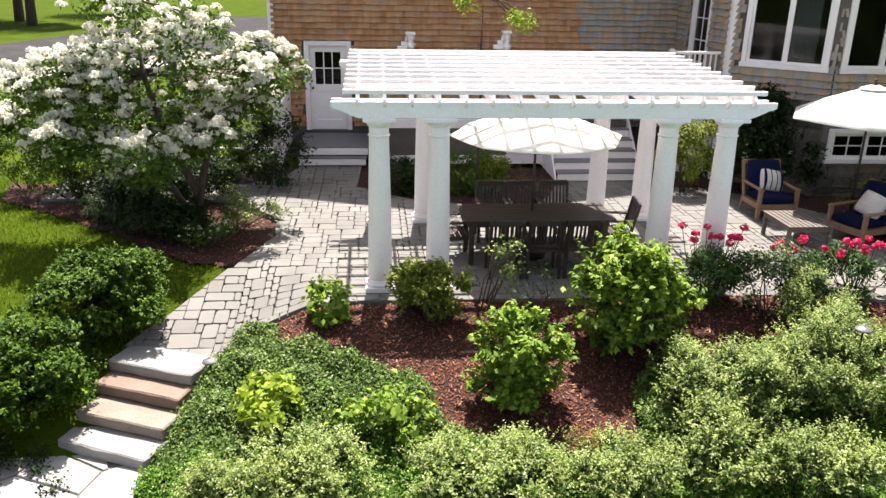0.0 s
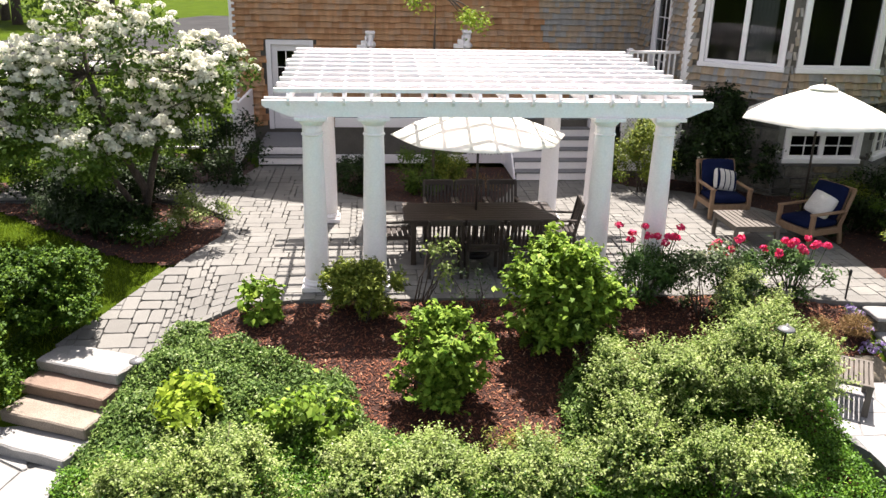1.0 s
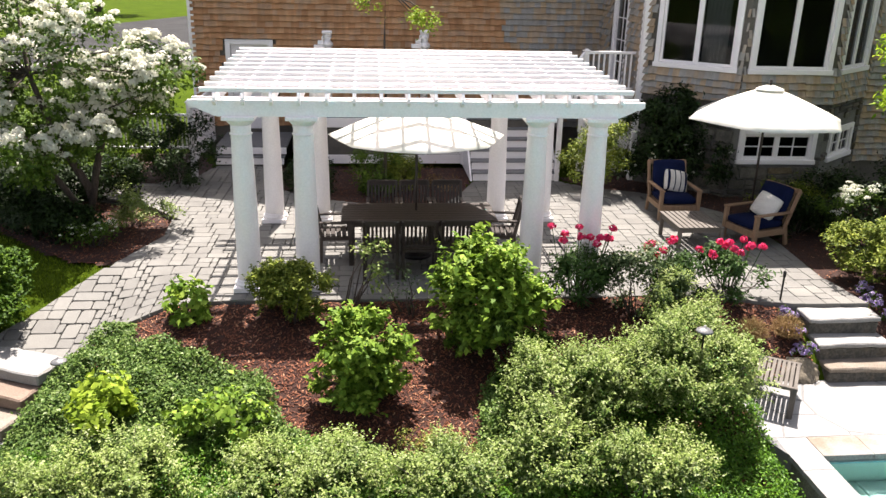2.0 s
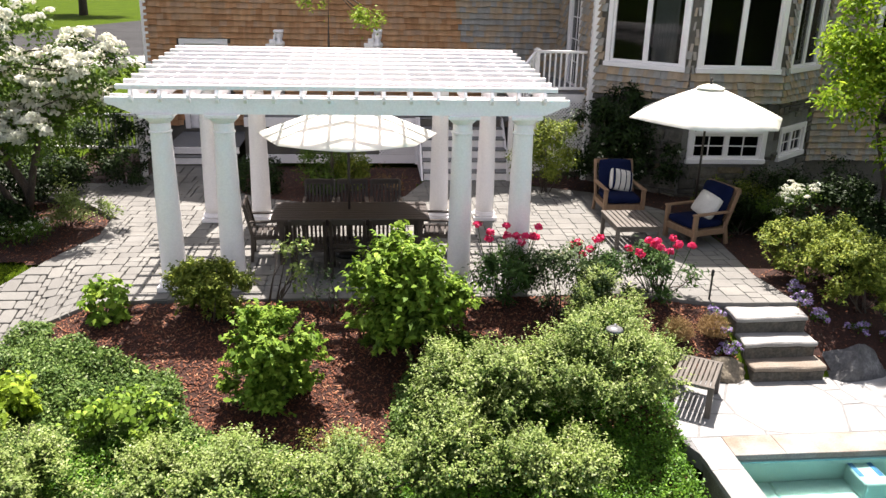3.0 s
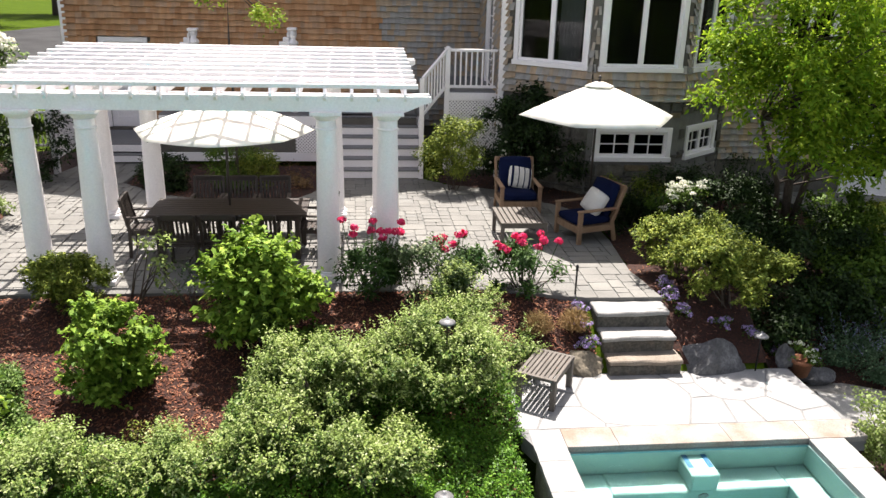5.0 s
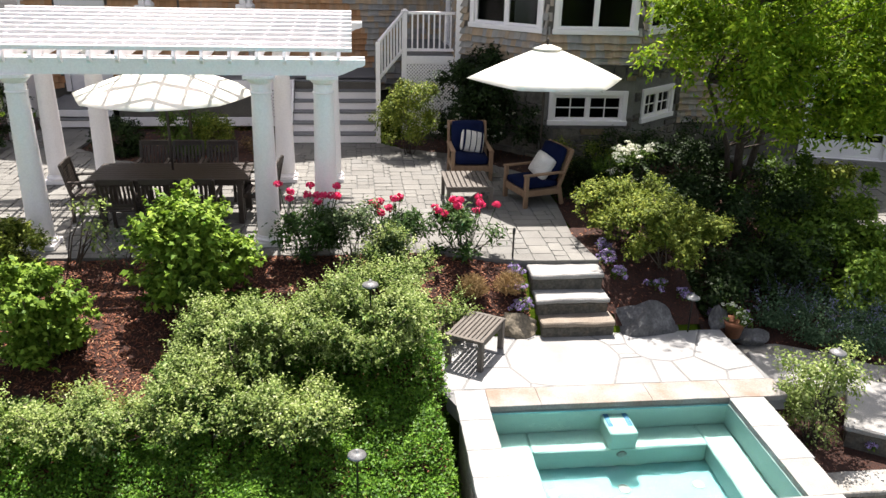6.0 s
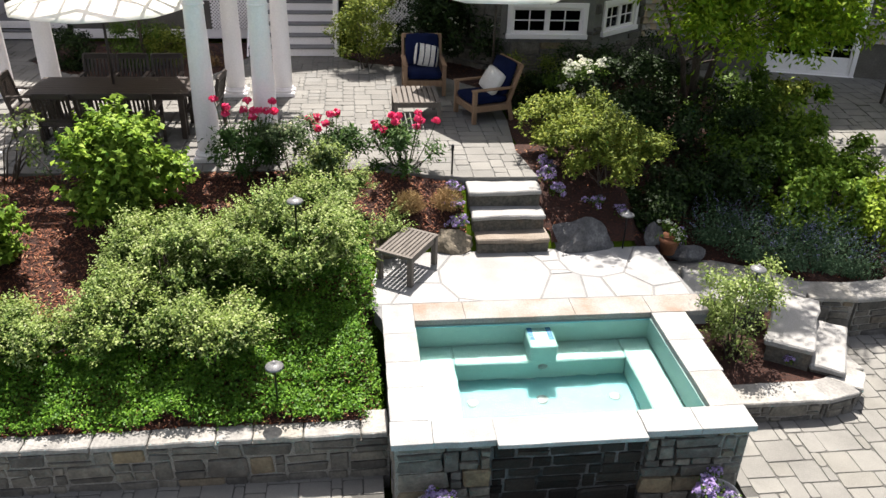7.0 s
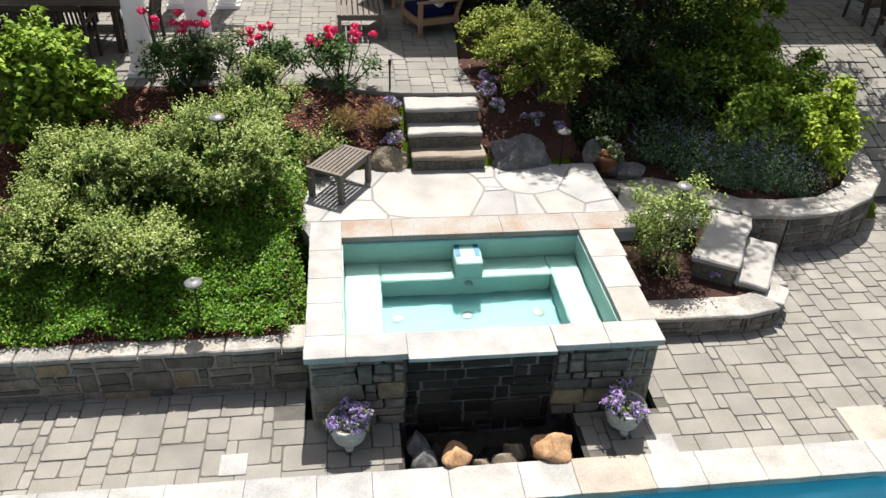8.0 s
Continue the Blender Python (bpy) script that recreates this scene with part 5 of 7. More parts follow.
# ---- umbrellas ----
def umbrella(at, radius, rim, apex, sides, label, pole_from, stand=None):
    ob = thing("patio_umbrella", label, "umbrella", at)
    rings, per = 5, 6
    n = sides * per
    verts, quads = [], []
    for i in range(rings + 1):
        f = i / rings
        for k in range(n):
            a = 2 * math.pi * k / n
            seg = (k % per) / per
            pull = math.cos(math.pi / sides) / math.cos((seg - 0.5) * 2 * math.pi / sides)
            sag = -0.012 * f * math.sin(math.pi * seg)
            rr = max(radius * f * pull, 0.03)
            zz = apex + (rim - apex) * (f * 0.86 + 0.14 * f * f) + sag
            verts.append((rr * math.cos(a), rr * math.sin(a), zz))
    for i in range(rings):
        for k in range(n):
            quads.append((i * n + k, i * n + (k + 1) % n, (i + 1) * n + (k + 1) % n, (i + 1) * n + k))
    canopy = part("canopy", mesh_of("canopy", verts, quads, True), CANVAS, ob)
    canopy.modifiers.new("thick", "SOLIDIFY").thickness = 0.004
    vent = []
    for i in range(3):
        f = (0.05, 0.14, 0.19)[i]
        for k in range(n):
            a = 2 * math.pi * k / n
            pull = math.cos(math.pi / sides) / math.cos(((k % per) / per - 0.5) * 2 * math.pi / sides)
            vent.append((radius * f * pull * math.cos(a), radius * f * pull * math.sin(a), apex + 0.028 + (rim - apex) * f * 0.86))
    vq = [(i * n + k, i * n + (k + 1) % n, (i + 1) * n + (k + 1) % n, (i + 1) * n + k) for i in range(2) for k in range(n)]
    v = part("vent", mesh_of("vent", vent, vq, True), CANVAS, canopy)
    v.modifiers.new("thick", "SOLIDIFY").thickness = 0.004
    part("pole", lathe(bmesh.new(), [(0.021, pole_from), (0.021, apex + 0.06)], 12), TEAK_DARK, ob)
    part("finial", lathe(bmesh.new(), [(0.02, apex + 0.05), (0.03, apex + 0.08), (0.012, apex + 0.12)], 12), TEAK_DARK, ob)
    for k in range(sides):
        a = 2 * math.pi * k / sides
        c, s = math.cos(a), math.sin(a)
        part("rib", bar(bmesh.new(), (0.03 * c, 0.03 * s, apex - 0.02), (radius * 0.97 * c, radius * 0.97 * s, rim - 0.012), 0.014, 0.016), TEAK_DARK, ob)
        part("strut", bar(bmesh.new(), (0.03 * c, 0.03 * s, rim - 0.12), (radius * 0.5 * c, radius * 0.5 * s, (apex + rim) / 2 - 0.03), 0.012, 0.014), TEAK_DARK, ob)
    if stand:
        part("stand", lathe(bmesh.new(), [(0.26, 0), (0.26, 0.05), (0.2, 0.07), (0.04, 0.09), (0.035, 0.3)], 24), BLACK, ob)
    return ob


umbrella((2.97, 11.45, 0), 1.36, 1.96, 2.42, 8, "open white umbrella through the dining table", 0.02, True)
umbrella((9.2, 12.75, 0), 1.4, 2.0, 2.58, 6, "open white market umbrella over the lounge chairs", 0.02, True)

# ---- dining set ----
TX, TY = 3.0, 11.38
table = thing("dining_table", "dark teak slatted dining table", "table", (TX, TY, 0))
for k in range(8):
    y = -0.48 + 0.12 * k
    part("slat", B(-1.2, 1.2, y + 0.003, y + 0.117, 0.72, 0.75, bevel=0.004), TEAK_DARK, table)
for s in (-1, 1):
    part("apron", B(-1.1, 1.1, s * 0.4 - 0.015, s * 0.4 + 0.015, 0.63, 0.72), TEAK_DARK, table)
    part("end_apron", B(s * 1.1 - 0.015, s * 1.1 + 0.015, -0.4, 0.4, 0.63, 0.72), TEAK_DARK, table)
    for q in (-1, 1):
        part("leg", B(s * 1.05 - 0.04, s * 1.05 + 0.04, q * 0.38 - 0.04, q * 0.38 + 0.04, 0, 0.72, bevel=0.006), TEAK_DARK, table)


def slat_seat(width, name, label, category, at, turn, group=""):
    """A slatted teak seat with arms, facing local -y."""
    ob = thing(name, label, category, at, turn, group)
    w = width / 2
    for s in (-1, 1):
        part("back_leg", bar(bmesh.new(), (s * (w - 0.03), 0.24, 0), (s * (w - 0.03), 0.22, 0.45), 0.05, 0.05, 0.005), TEAK_DARK, ob)
        part("back_post", bar(bmesh.new(), (s * (w - 0.03), 0.22, 0.42), (s * (w - 0.03), 0.33, 0.93), 0.045, 0.05, 0.005), TEAK_DARK, ob)
        part("front_leg", B(s * (w - 0.03) - 0.025, s * (w - 0.03) + 0.025, -0.26, -0.21, 0, 0.63, bevel=0.005), TEAK_DARK, ob)
        part("arm", bar(bmesh.new(), (s * (w - 0.03), -0.28, 0.645), (s * (w - 0.03), 0.26, 0.645), 0.06, 0.03, 0.006), TEAK_DARK, ob)
        part("side_rail", B(s * (w - 0.03) - 0.015, s * (w - 0.03) + 0.015, -0.22, 0.22, 0.36, 0.42), TEAK_DARK, ob)
    for k in range(6):
        y = -0.25 + 0.085 * k
        part("seat_slat", B(-w + 0.02, w - 0.02, y, y + 0.07, 0.42, 0.44, bevel=0.004), TEAK_DARK, ob)
    part("seat_rail", B(-w + 0.03, w - 0.03, -0.25, -0.22, 0.36, 0.42), TEAK_DARK, ob)
    part("top_rail", bar(bmesh.new(), (-w + 0.03, 0.325, 0.9), (w - 0.03, 0.325, 0.9), 0.035, 0.09, 0.008), TEAK_DARK, ob)
    part("low_rail", bar(bmesh.new(), (-w + 0.03, 0.245, 0.52), (w - 0.03, 0.245, 0.52), 0.03, 0.05, 0.005), TEAK_DARK, ob)
    n = int((width - 0.1) / 0.062)
    for k in range(n):
        x = -w + 0.06 + (width - 0.12) * (k + 0.5) / n
        part("back_slat", bar(bmesh.new(), (x, 0.247, 0.53), (x, 0.322, 0.87), 0.034, 0.014, 0.0), TEAK_DARK, ob)
    return ob


G = "seats round the dining table"
for k in range(3):
    slat_seat(0.54, "dining_chair", "dark teak slatted armchair pushed up to the table", "chair", (2.45 + 0.56 * k, 12.28, 0), rnd.uniform(-2, 2), G)
for k in range(3):
    slat_seat(0.54, "dining_chair", "dark teak slatted armchair, its back to the flower bed", "chair", (2.4 + 0.57 * k, 10.62, 0), 180 + rnd.uniform(-2, 2), G)
slat_seat(0.54, "dining_chair", "dark teak slatted armchair at the table's end", "chair", (1.7, 11.38, 0), 93, G)
slat_seat(0.54, "dining_chair", "dark teak slatted armchair at the table's end", "chair", (4.32, 11.4, 0), -96, G)


for x, y, a in ((17.75, 13.25, 100), (17.85, 12.35, 80)):
    slat_seat(0.6, "terrace_chair", "dark slatted armchair on the side terrace", "chair", (x, y, right_z(x, y)), a, "side terrace chairs")


# ---- lounge group ----
def cushion(w, d, h, puff=0.02, m=None):
    bm = bmesh.new()
    box(bm, -w / 2, w / 2, -d / 2, d / 2, -h / 2, h / 2)
    bmesh.ops.subdivide_edges(bm, edges=bm.edges[:], cuts=5, use_grid_fill=True)
    for v in bm.verts:
        x, y, z = v.co.x / (w / 2), v.co.y / (d / 2), v.co.z / (h / 2)
        round_off = (1 - 0.07 * (y * y) ** 2 * (x * x)) 
        v.co.x *= round_off * (1 - 0.04 * z * z)
        v.co.y *= (1 - 0.07 * (x * x) ** 2 * (y * y)) * (1 - 0.04 * z * z)
        v.co.z *= 1 + puff / h * 2 * (1 - x * x) * (1 - y * y) - 0.25 * max(abs(x), abs(y)) ** 6
    for f in bm.faces:
        f.smooth = True
    if m is not None:
        bmesh.ops.transform(bm, matrix=m, verts=bm.verts)
    return bm


def lounge(at, turn, pillow, label):
    ob = thing("lounge_chair", label, "chair", at, turn, "lounge chairs")
    for s in (-1, 1):
        x = s * 0.36
        part("front_leg", B(x - 0.035, x + 0.035, -0.4, -0.33, 0, 0.56, bevel=0.006), TEAK, ob)
        part("back_leg", bar(bmesh.new(), (x, 0.36, 0), (x, 0.28, 0.34), 0.05, 0.07, 0.006), TEAK, ob)
        part("back_post", bar(bmesh.new(), (x, 0.27, 0.3), (x, 0.5, 0.95), 0.05, 0.06, 0.006), TEAK, ob)
        part("arm", bar(bmesh.new(), (x, -0.42, 0.575), (x, 0.37, 0.575), 0.085, 0.032, 0.008), TEAK, ob)
        part("side_rail", B(x - 0.02, x + 0.02, -0.36, 0.32, 0.2, 0.3, bevel=0.004), TEAK, ob)
    part("front_rail", B(-0.33, 0.33, -0.385, -0.35, 0.18, 0.3, bevel=0.004), TEAK, ob)
    part("top_rail", bar(bmesh.new(), (-0.38, 0.49, 0.93), (0.38, 0.49, 0.93), 0.04, 0.08, 0.008), TEAK, ob)
    for k in range(6):
        xx = -0.27 + 0.108 * k
        part("back_slat", bar(bmesh.new(), (xx, 0.3, 0.36), (xx, 0.485, 0.9), 0.04, 0.016), TEAK, ob)
    part("seat_board", B(-0.34, 0.34, -0.36, 0.3, 0.27, 0.3), TEAK, ob)
    part("seat_cushion", cushion(0.66, 0.7, 0.13, 0.03, pose(0, -0.05, 0.37)), NAVY, ob, "navy blue seat cushion")
    part("back_cushion", cushion(0.64, 0.62, 0.13, 0.03, pose(0, 0.3, 0.7, 70, 0, 0)), NAVY, ob, "navy blue back cushion")
    pm = pose(at[0], at[1], at[2], 0, 0, turn)
    pl = thing("throw_pillow", "navy and white striped throw pillow on the lounge chair" if pillow else "cream throw pillow leaning on the lounge chair", "pillow")
    pl.matrix_basis = pm @ pose(0.06, 0.1, 0.64, 62, 12, 5)
    part("cover", cushion(0.46, 0.42, 0.12, 0.05), CREAM, pl)
    if pillow:
        for k in range(4):
            x = -0.175 + 0.115 * k
            part("stripe", cushion(0.05, 0.415, 0.128, 0.052, pose(x, 0, 0)), NAVY, pl, "navy stripe")
    return ob


lounge((8.02, 13.55, 0), 0, True, "teak lounge chair with navy cushions beside the umbrella")
lounge((8.95, 12.0, 0), -72, False, "teak lounge chair with navy cushions facing the low table")
ct = thing("coffee_table", "weathered slatted teak low table", "table", (7.75, 11.95, 0))
for k in range(9):
    x = -0.4 + 0.089 * k
    part("slat", B(x, x + 0.07, -0.48, 0.48, 0.39, 0.415, bevel=0.004), TEAK_GREY, ct)
for s in (-1, 1):
    part("apron", B(-0.38, 0.38, s * 0.43 - 0.012, s * 0.43 + 0.012, 0.31, 0.39), TEAK_GREY, ct)
    part("side_apron", B(s * 0.37 - 0.012, s * 0.37 + 0.012, -0.43, 0.43, 0.31, 0.39), TEAK_GREY, ct)
    for q in (-1, 1):
        part("leg", B(s * 0.36 - 0.03, s * 0.36 + 0.03, q * 0.42 - 0.03, q * 0.42 + 0.03, 0, 0.39, bevel=0.005), TEAK_GREY, ct)

# ---- stool on the spa terrace ----
stool = thing("side_table", "weathered grey slatted teak side table on the spa terrace", "table", (7.34, 7.9, MID), 58)
for k in range(9):
    y = -0.25 + 0.057 * k
    part("slat", B(-0.36, 0.36, y, y + 0.043, 0.405, 0.43, bevel=0.004), TEAK_GREY, stool)
for s in (-1, 1):
    part("end_rail", B(s * 0.36 - 0.025, s * 0.36 + 0.025, -0.26, 0.27, 0.39, 0.432, bevel=0.004), TEAK_GREY, stool)
    part("apron", B(-0.33, 0.33, s * 0.22 - 0.012, s * 0.22 + 0.012, 0.32, 0.4), TEAK_GREY, stool)
    for q in (-1, 1):
        part("leg", B(s * 0.34 - 0.035, s * 0.34 + 0.035, q * 0.22 - 0.035, q * 0.22 + 0.035, 0, 0.4, bevel=0.005), TEAK_GREY, stool)

# ---- planting ----
def leaf_mats():
    out = {}
    def L(key, stops, **kw):
        out[key] = leafy("leaf_" + key, stops, **kw)
    L("box", [(0.0, (0.012, 0.034, 0.004)), (0.5, (0.042, 0.095, 0.008)), (1.0, (0.15, 0.25, 0.022))], through_light=0.18, spec=0.12)
    L("bright", [(0.0, (0.05, 0.115, 0.01)), (0.5, (0.15, 0.255, 0.026)), (1.0, (0.32, 0.43, 0.062))], through_light=0.28)
    L("lime", [(0.0, (0.11, 0.19, 0.015)), (0.5, (0.23, 0.33, 0.028)), (1.0, (0.38, 0.47, 0.06))], through_light=0.3)
    # Near-black leaves: the deep shade of the beds is put into this tone.
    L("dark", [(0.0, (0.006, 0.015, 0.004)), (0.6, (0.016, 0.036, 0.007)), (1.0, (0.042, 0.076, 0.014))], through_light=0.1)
    L("mid", [(0.0, (0.032, 0.072, 0.0096)), (0.6, (0.08, 0.144, 0.016)), (1.0, (0.144, 0.216, 0.032))])
    L("yew", [(0.0, (0.045, 0.08, 0.01)), (0.45, (0.14, 0.19, 0.026)), (1.0, (0.33, 0.36, 0.06))])
    L("varieg", [(0.0, (0.085, 0.15, 0.024)), (0.35, (0.18, 0.255, 0.055)), (0.65, (0.28, 0.35, 0.11)), (0.88, (0.41, 0.465, 0.225)), (1.0, (0.58, 0.61, 0.44))], rough=0.5, through_light=0.28)
    L("sage", [(0.0, (0.018, 0.045, 0.007)), (0.5, (0.06, 0.115, 0.02)), (1.0, (0.15, 0.22, 0.05))], rough=0.5, spec=0.1)
    L("vinca", [(0.0, (0.02, 0.065, 0.007)), (0.5, (0.075, 0.18, 0.016)), (1.0, (0.19, 0.34, 0.04))], rough=0.45)
    L("euonymus", [(0.0, (0.025, 0.065, 0.012)), (0.45, (0.085, 0.155, 0.03)), (0.78, (0.18, 0.265, 0.065)), (1.0, (0.44, 0.50, 0.32))])
    L("tree", [(0.0, (0.085, 0.18, 0.011)), (0.5, (0.21, 0.34, 0.02)), (1.0, (0.42, 0.52, 0.045))], through_light=0.52)
    L("peony", [(0.0, (0.02, 0.048, 0.012)), (0.6, (0.044, 0.096, 0.02)), (1.0, (0.08, 0.136, 0.028))])
    L("rose", [(0.0, (0.036, 0.064, 0.024)), (0.6, (0.072, 0.112, 0.044)), (1.0, (0.136, 0.176, 0.08))])
    L("catmint", [(0.0, (0.036, 0.076, 0.036)), (0.7, (0.072, 0.128, 0.068)), (1.0, (0.12, 0.176, 0.104))], rough=0.6)
    L("tan", [(0.0, (0.16, 0.096, 0.04)), (0.6, (0.272, 0.176, 0.08)), (1.0, (0.368, 0.264, 0.136))], rough=0.7)
    L("bronze", [(0.0, (0.096, 0.12, 0.024)), (0.5, (0.176, 0.216, 0.04)), (0.8, (0.264, 0.192, 0.064)), (1.0, (0.24, 0.104, 0.048))], rough=0.5)
    L("white_petal", [(0.0, (0.80, 0.79, 0.70)), (0.6, (0.86, 0.85, 0.79)), (1.0, (0.88, 0.88, 0.85))], rough=0.7, through_light=0.5, spec=0.2)
    L("cream_petal", [(0.0, (0.6, 0.56, 0.36)), (1.0, (0.78, 0.75, 0.58))], rough=0.7, spec=0.2)
    L("red_petal", [(0.0, (0.60, 0.02, 0.09)), (0.6, (0.78, 0.04, 0.16)), (1.0, (0.85, 0.12, 0.28))], rough=0.6, spec=0.2)
    L("lilac_petal", [(0.0, (0.26, 0.18, 0.44)), (0.6, (0.40, 0.30, 0.58)), (1.0, (0.58, 0.48, 0.74))], rough=0.7, spec=0.2)
    L("catmint_petal", [(0.0, (0.10, 0.11, 0.22)), (1.0, (0.22, 0.22, 0.36))], rough=0.7, spec=0.2)
    return out


LEAF = leaf_mats()


def unit(v):
    return v / np.maximum(np.linalg.norm(v, axis=1, keepdims=True), 1e-6)


def leaf_mesh(name, at, facing, length, width, along=None, fold=0.12):
    """Leaves as bent four-cornered blades at places, facing the given ways."""
    n = len(at)
    facing = unit(facing)
    t = rng.normal(size=(n, 3)) if along is None else along + rng.normal(size=(n, 3)) * 0.35
    t = unit(t - facing * (t * facing).sum(1, keepdims=True))
    s = np.cross(facing, t)
    ln = (length * rng.uniform(0.65, 1.2, n))[:, None]
    wd = ln * (width / length)
    base, tip = at - t * ln / 2, at + t * ln / 2 - facing * ln * 0.12
    mid = at + facing * ln * fold
    left, right = mid - s * wd / 2 - t * ln * 0.05, mid + s * wd / 2 - t * ln * 0.05
    verts = np.stack([base, right, tip, left], 1).reshape(-1, 3)
    return mesh_of(name, verts, np.arange(4 * n).reshape(-1, 4))


def crown(lobes, tips, per, spread, rough=0.18, low=-0.45, inner=0.3, gather=32):
    """Leaf places and facings: rosettes of leaves at twig tips, the tips gathered in clumps over uneven lobes (x, y, z, rx, ry, rz)."""
    lobes = np.array(lobes, float)
    area = (lobes[:, 3] * lobes[:, 4] + lobes[:, 3] * lobes[:, 5] + lobes[:, 4] * lobes[:, 5])
    clumps = max(9, tips // gather)
    pick = rng.choice(len(lobes), clumps, p=area / area.sum())
    way = unit(rng.normal(size=(clumps * 6, 3)))
    way = way[way[:, 2] > low][:clumps]
    bump = np.array([noise.noise(Vector(w * 2.3) + Vector((p * 3.1, 0, 0))) for w, p in zip(way, pick)])
    far = np.where(rng.random(clumps) < inner, rng.uniform(0.35, 0.7, clumps), rng.uniform(0.74, 0.95, clumps)) * (1 + rough * bump * 1.5)
    mid = lobes[pick, :3] + way * lobes[pick, 3:] * far[:, None]
    size = rng.uniform(0.2, 0.36, clumps) * lobes[pick, 3:].mean(1) * (1 + 0.3 * (clumps < 14))
    size = size * rng.uniform(0.8, 1.5, clumps)
    own = rng.integers(0, clumps, tips)
    turn = unit(rng.normal(size=(tips, 3)) + way[own] * 0.7 + np.array([0, 0, 0.25]))
    c = mid[own] + turn * (size[own] * rng.uniform(0.35, 1.15, tips))[:, None] * (1.15, 1.15, 0.85)
    seed = Vector(rng.uniform(0, 50, 3))
    full = np.array([noise.noise(Vector(p) * (1.15 / spread ** 0.5) + seed) for p in c]) > -0.16
    c, turn = c[full], turn[full]
    at = np.repeat(c, per, 0)
    out = np.repeat(turn, per, 0)
    off = rng.normal(size=at.shape) * spread
    at = at + off
    facing = out * 0.7 + np.array([0, 0, 0.7]) + rng.normal(size=at.shape) * 0.6
    return at, facing, unit(off + out * spread * 0.8), c, turn


def sprays(lobes, shoots, per, length, rough=0.3, low=-0.2, inner=0.15, mounds=6, gap=0.0):
    """Leaf places and facings along shoots that stand out from uneven lobes, with gaps between the clumps."""
    lobes = np.array(lobes, float)
    bud = lobes[rng.integers(0, len(lobes), mounds)]
    turn = unit(rng.normal(size=(mounds, 3)) * (1, 1, 0.5) + np.array([0, -0.2, 0.35]))
    lobes = np.concatenate([lobes * (1, 1, 1, 0.95, 0.95, 0.95), np.concatenate([bud[:, :3] + turn * bud[:, 3:] * 0.75, bud[:, 3:] * rng.uniform(0.28, 0.5, (mounds, 1))], 1)])
    area = lobes[:, 3] * lobes[:, 4] + lobes[:, 3] * lobes[:, 5] + lobes[:, 4] * lobes[:, 5]
    many = shoots * 4
    pick = rng.choice(len(lobes), many, p=area / area.sum())
    way = unit(rng.normal(size=(many, 3)))
    way[:, 2] = np.where(way[:, 2] < low, -way[:, 2], way[:, 2])
    seed = Vector(rng.uniform(0, 50, 3))
    swell = np.array([noise.noise(Vector(w * 1.9) + Vector((p * 3.1, 0, 0)) + seed) for w, p in zip(way, pick)])
    far = np.where(rng.random(many) < inner, rng.uniform(0.25, 0.6, many), rng.uniform(0.62, 0.86, many)) * (1 + rough * swell)
    base = lobes[pick, :3] + way * lobes[pick, 3:] * far[:, None]
    full = np.array([noise.noise(Vector(b) * 3.6 + seed) for b in base]) > gap
    base, way = base[full][:shoots], way[full][:shoots]
    n = len(base)
    go = unit(way * 0.8 + np.array([0, 0, 0.55]) + rng.normal(size=(n, 3)) * 0.4)
    long = length * rng.uniform(0.45, 1.25, n)
    step = np.tile((np.arange(per) + 0.5) / per, n)
    d = np.repeat(go, per, 0)
    side = unit(np.cross(d, rng.normal(size=d.shape)))
    at = np.repeat(base, per, 0) + d * (np.repeat(long, per) * step)[:, None] + side * (0.012 + 0.022 * (1 - step))[:, None]
    facing = d * 0.35 + np.array([0, 0, 0.85]) + rng.normal(size=at.shape) * 0.5
    return at, facing, side + d * 0.6, base + go * long[:, None], go


def twigs(bm, ends, base, count, r0=0.012):
    for e in ends[:count]:
        e = Vector(e)
        b = Vector(base) + Vector((rnd.uniform(-0.08, 0.08), rnd.uniform(-0.08, 0.08), 0))
        mid = b.lerp(e, 0.5) + Vector((rnd.uniform(-0.08, 0.08), rnd.uniform(-0.08, 0.08), 0.05))
        tube(bm, [b, mid, e], [r0, r0 * 0.7, r0 * 0.3], 5)


def petals(name, heads, radius, per, size, material, parent, dome=True, label=""):
    """Flower heads as balls of petals."""
    heads = np.asarray(heads, float)
    at = np.repeat(heads, per, 0)
    w = unit(rng.normal(size=at.shape))
    if dome:
        w[:, 2] = np.abs(w[:, 2]) * 1.1 - 0.25
    at = at + w * radius * rng.uniform(0.6, 1.0, (len(at), 1)) * (1, 1, 0.75)
    return part(name, leaf_mesh(name, at, w + rng.normal(size=at.shape) * 0.3, size, size * 0.85), material, parent, label)


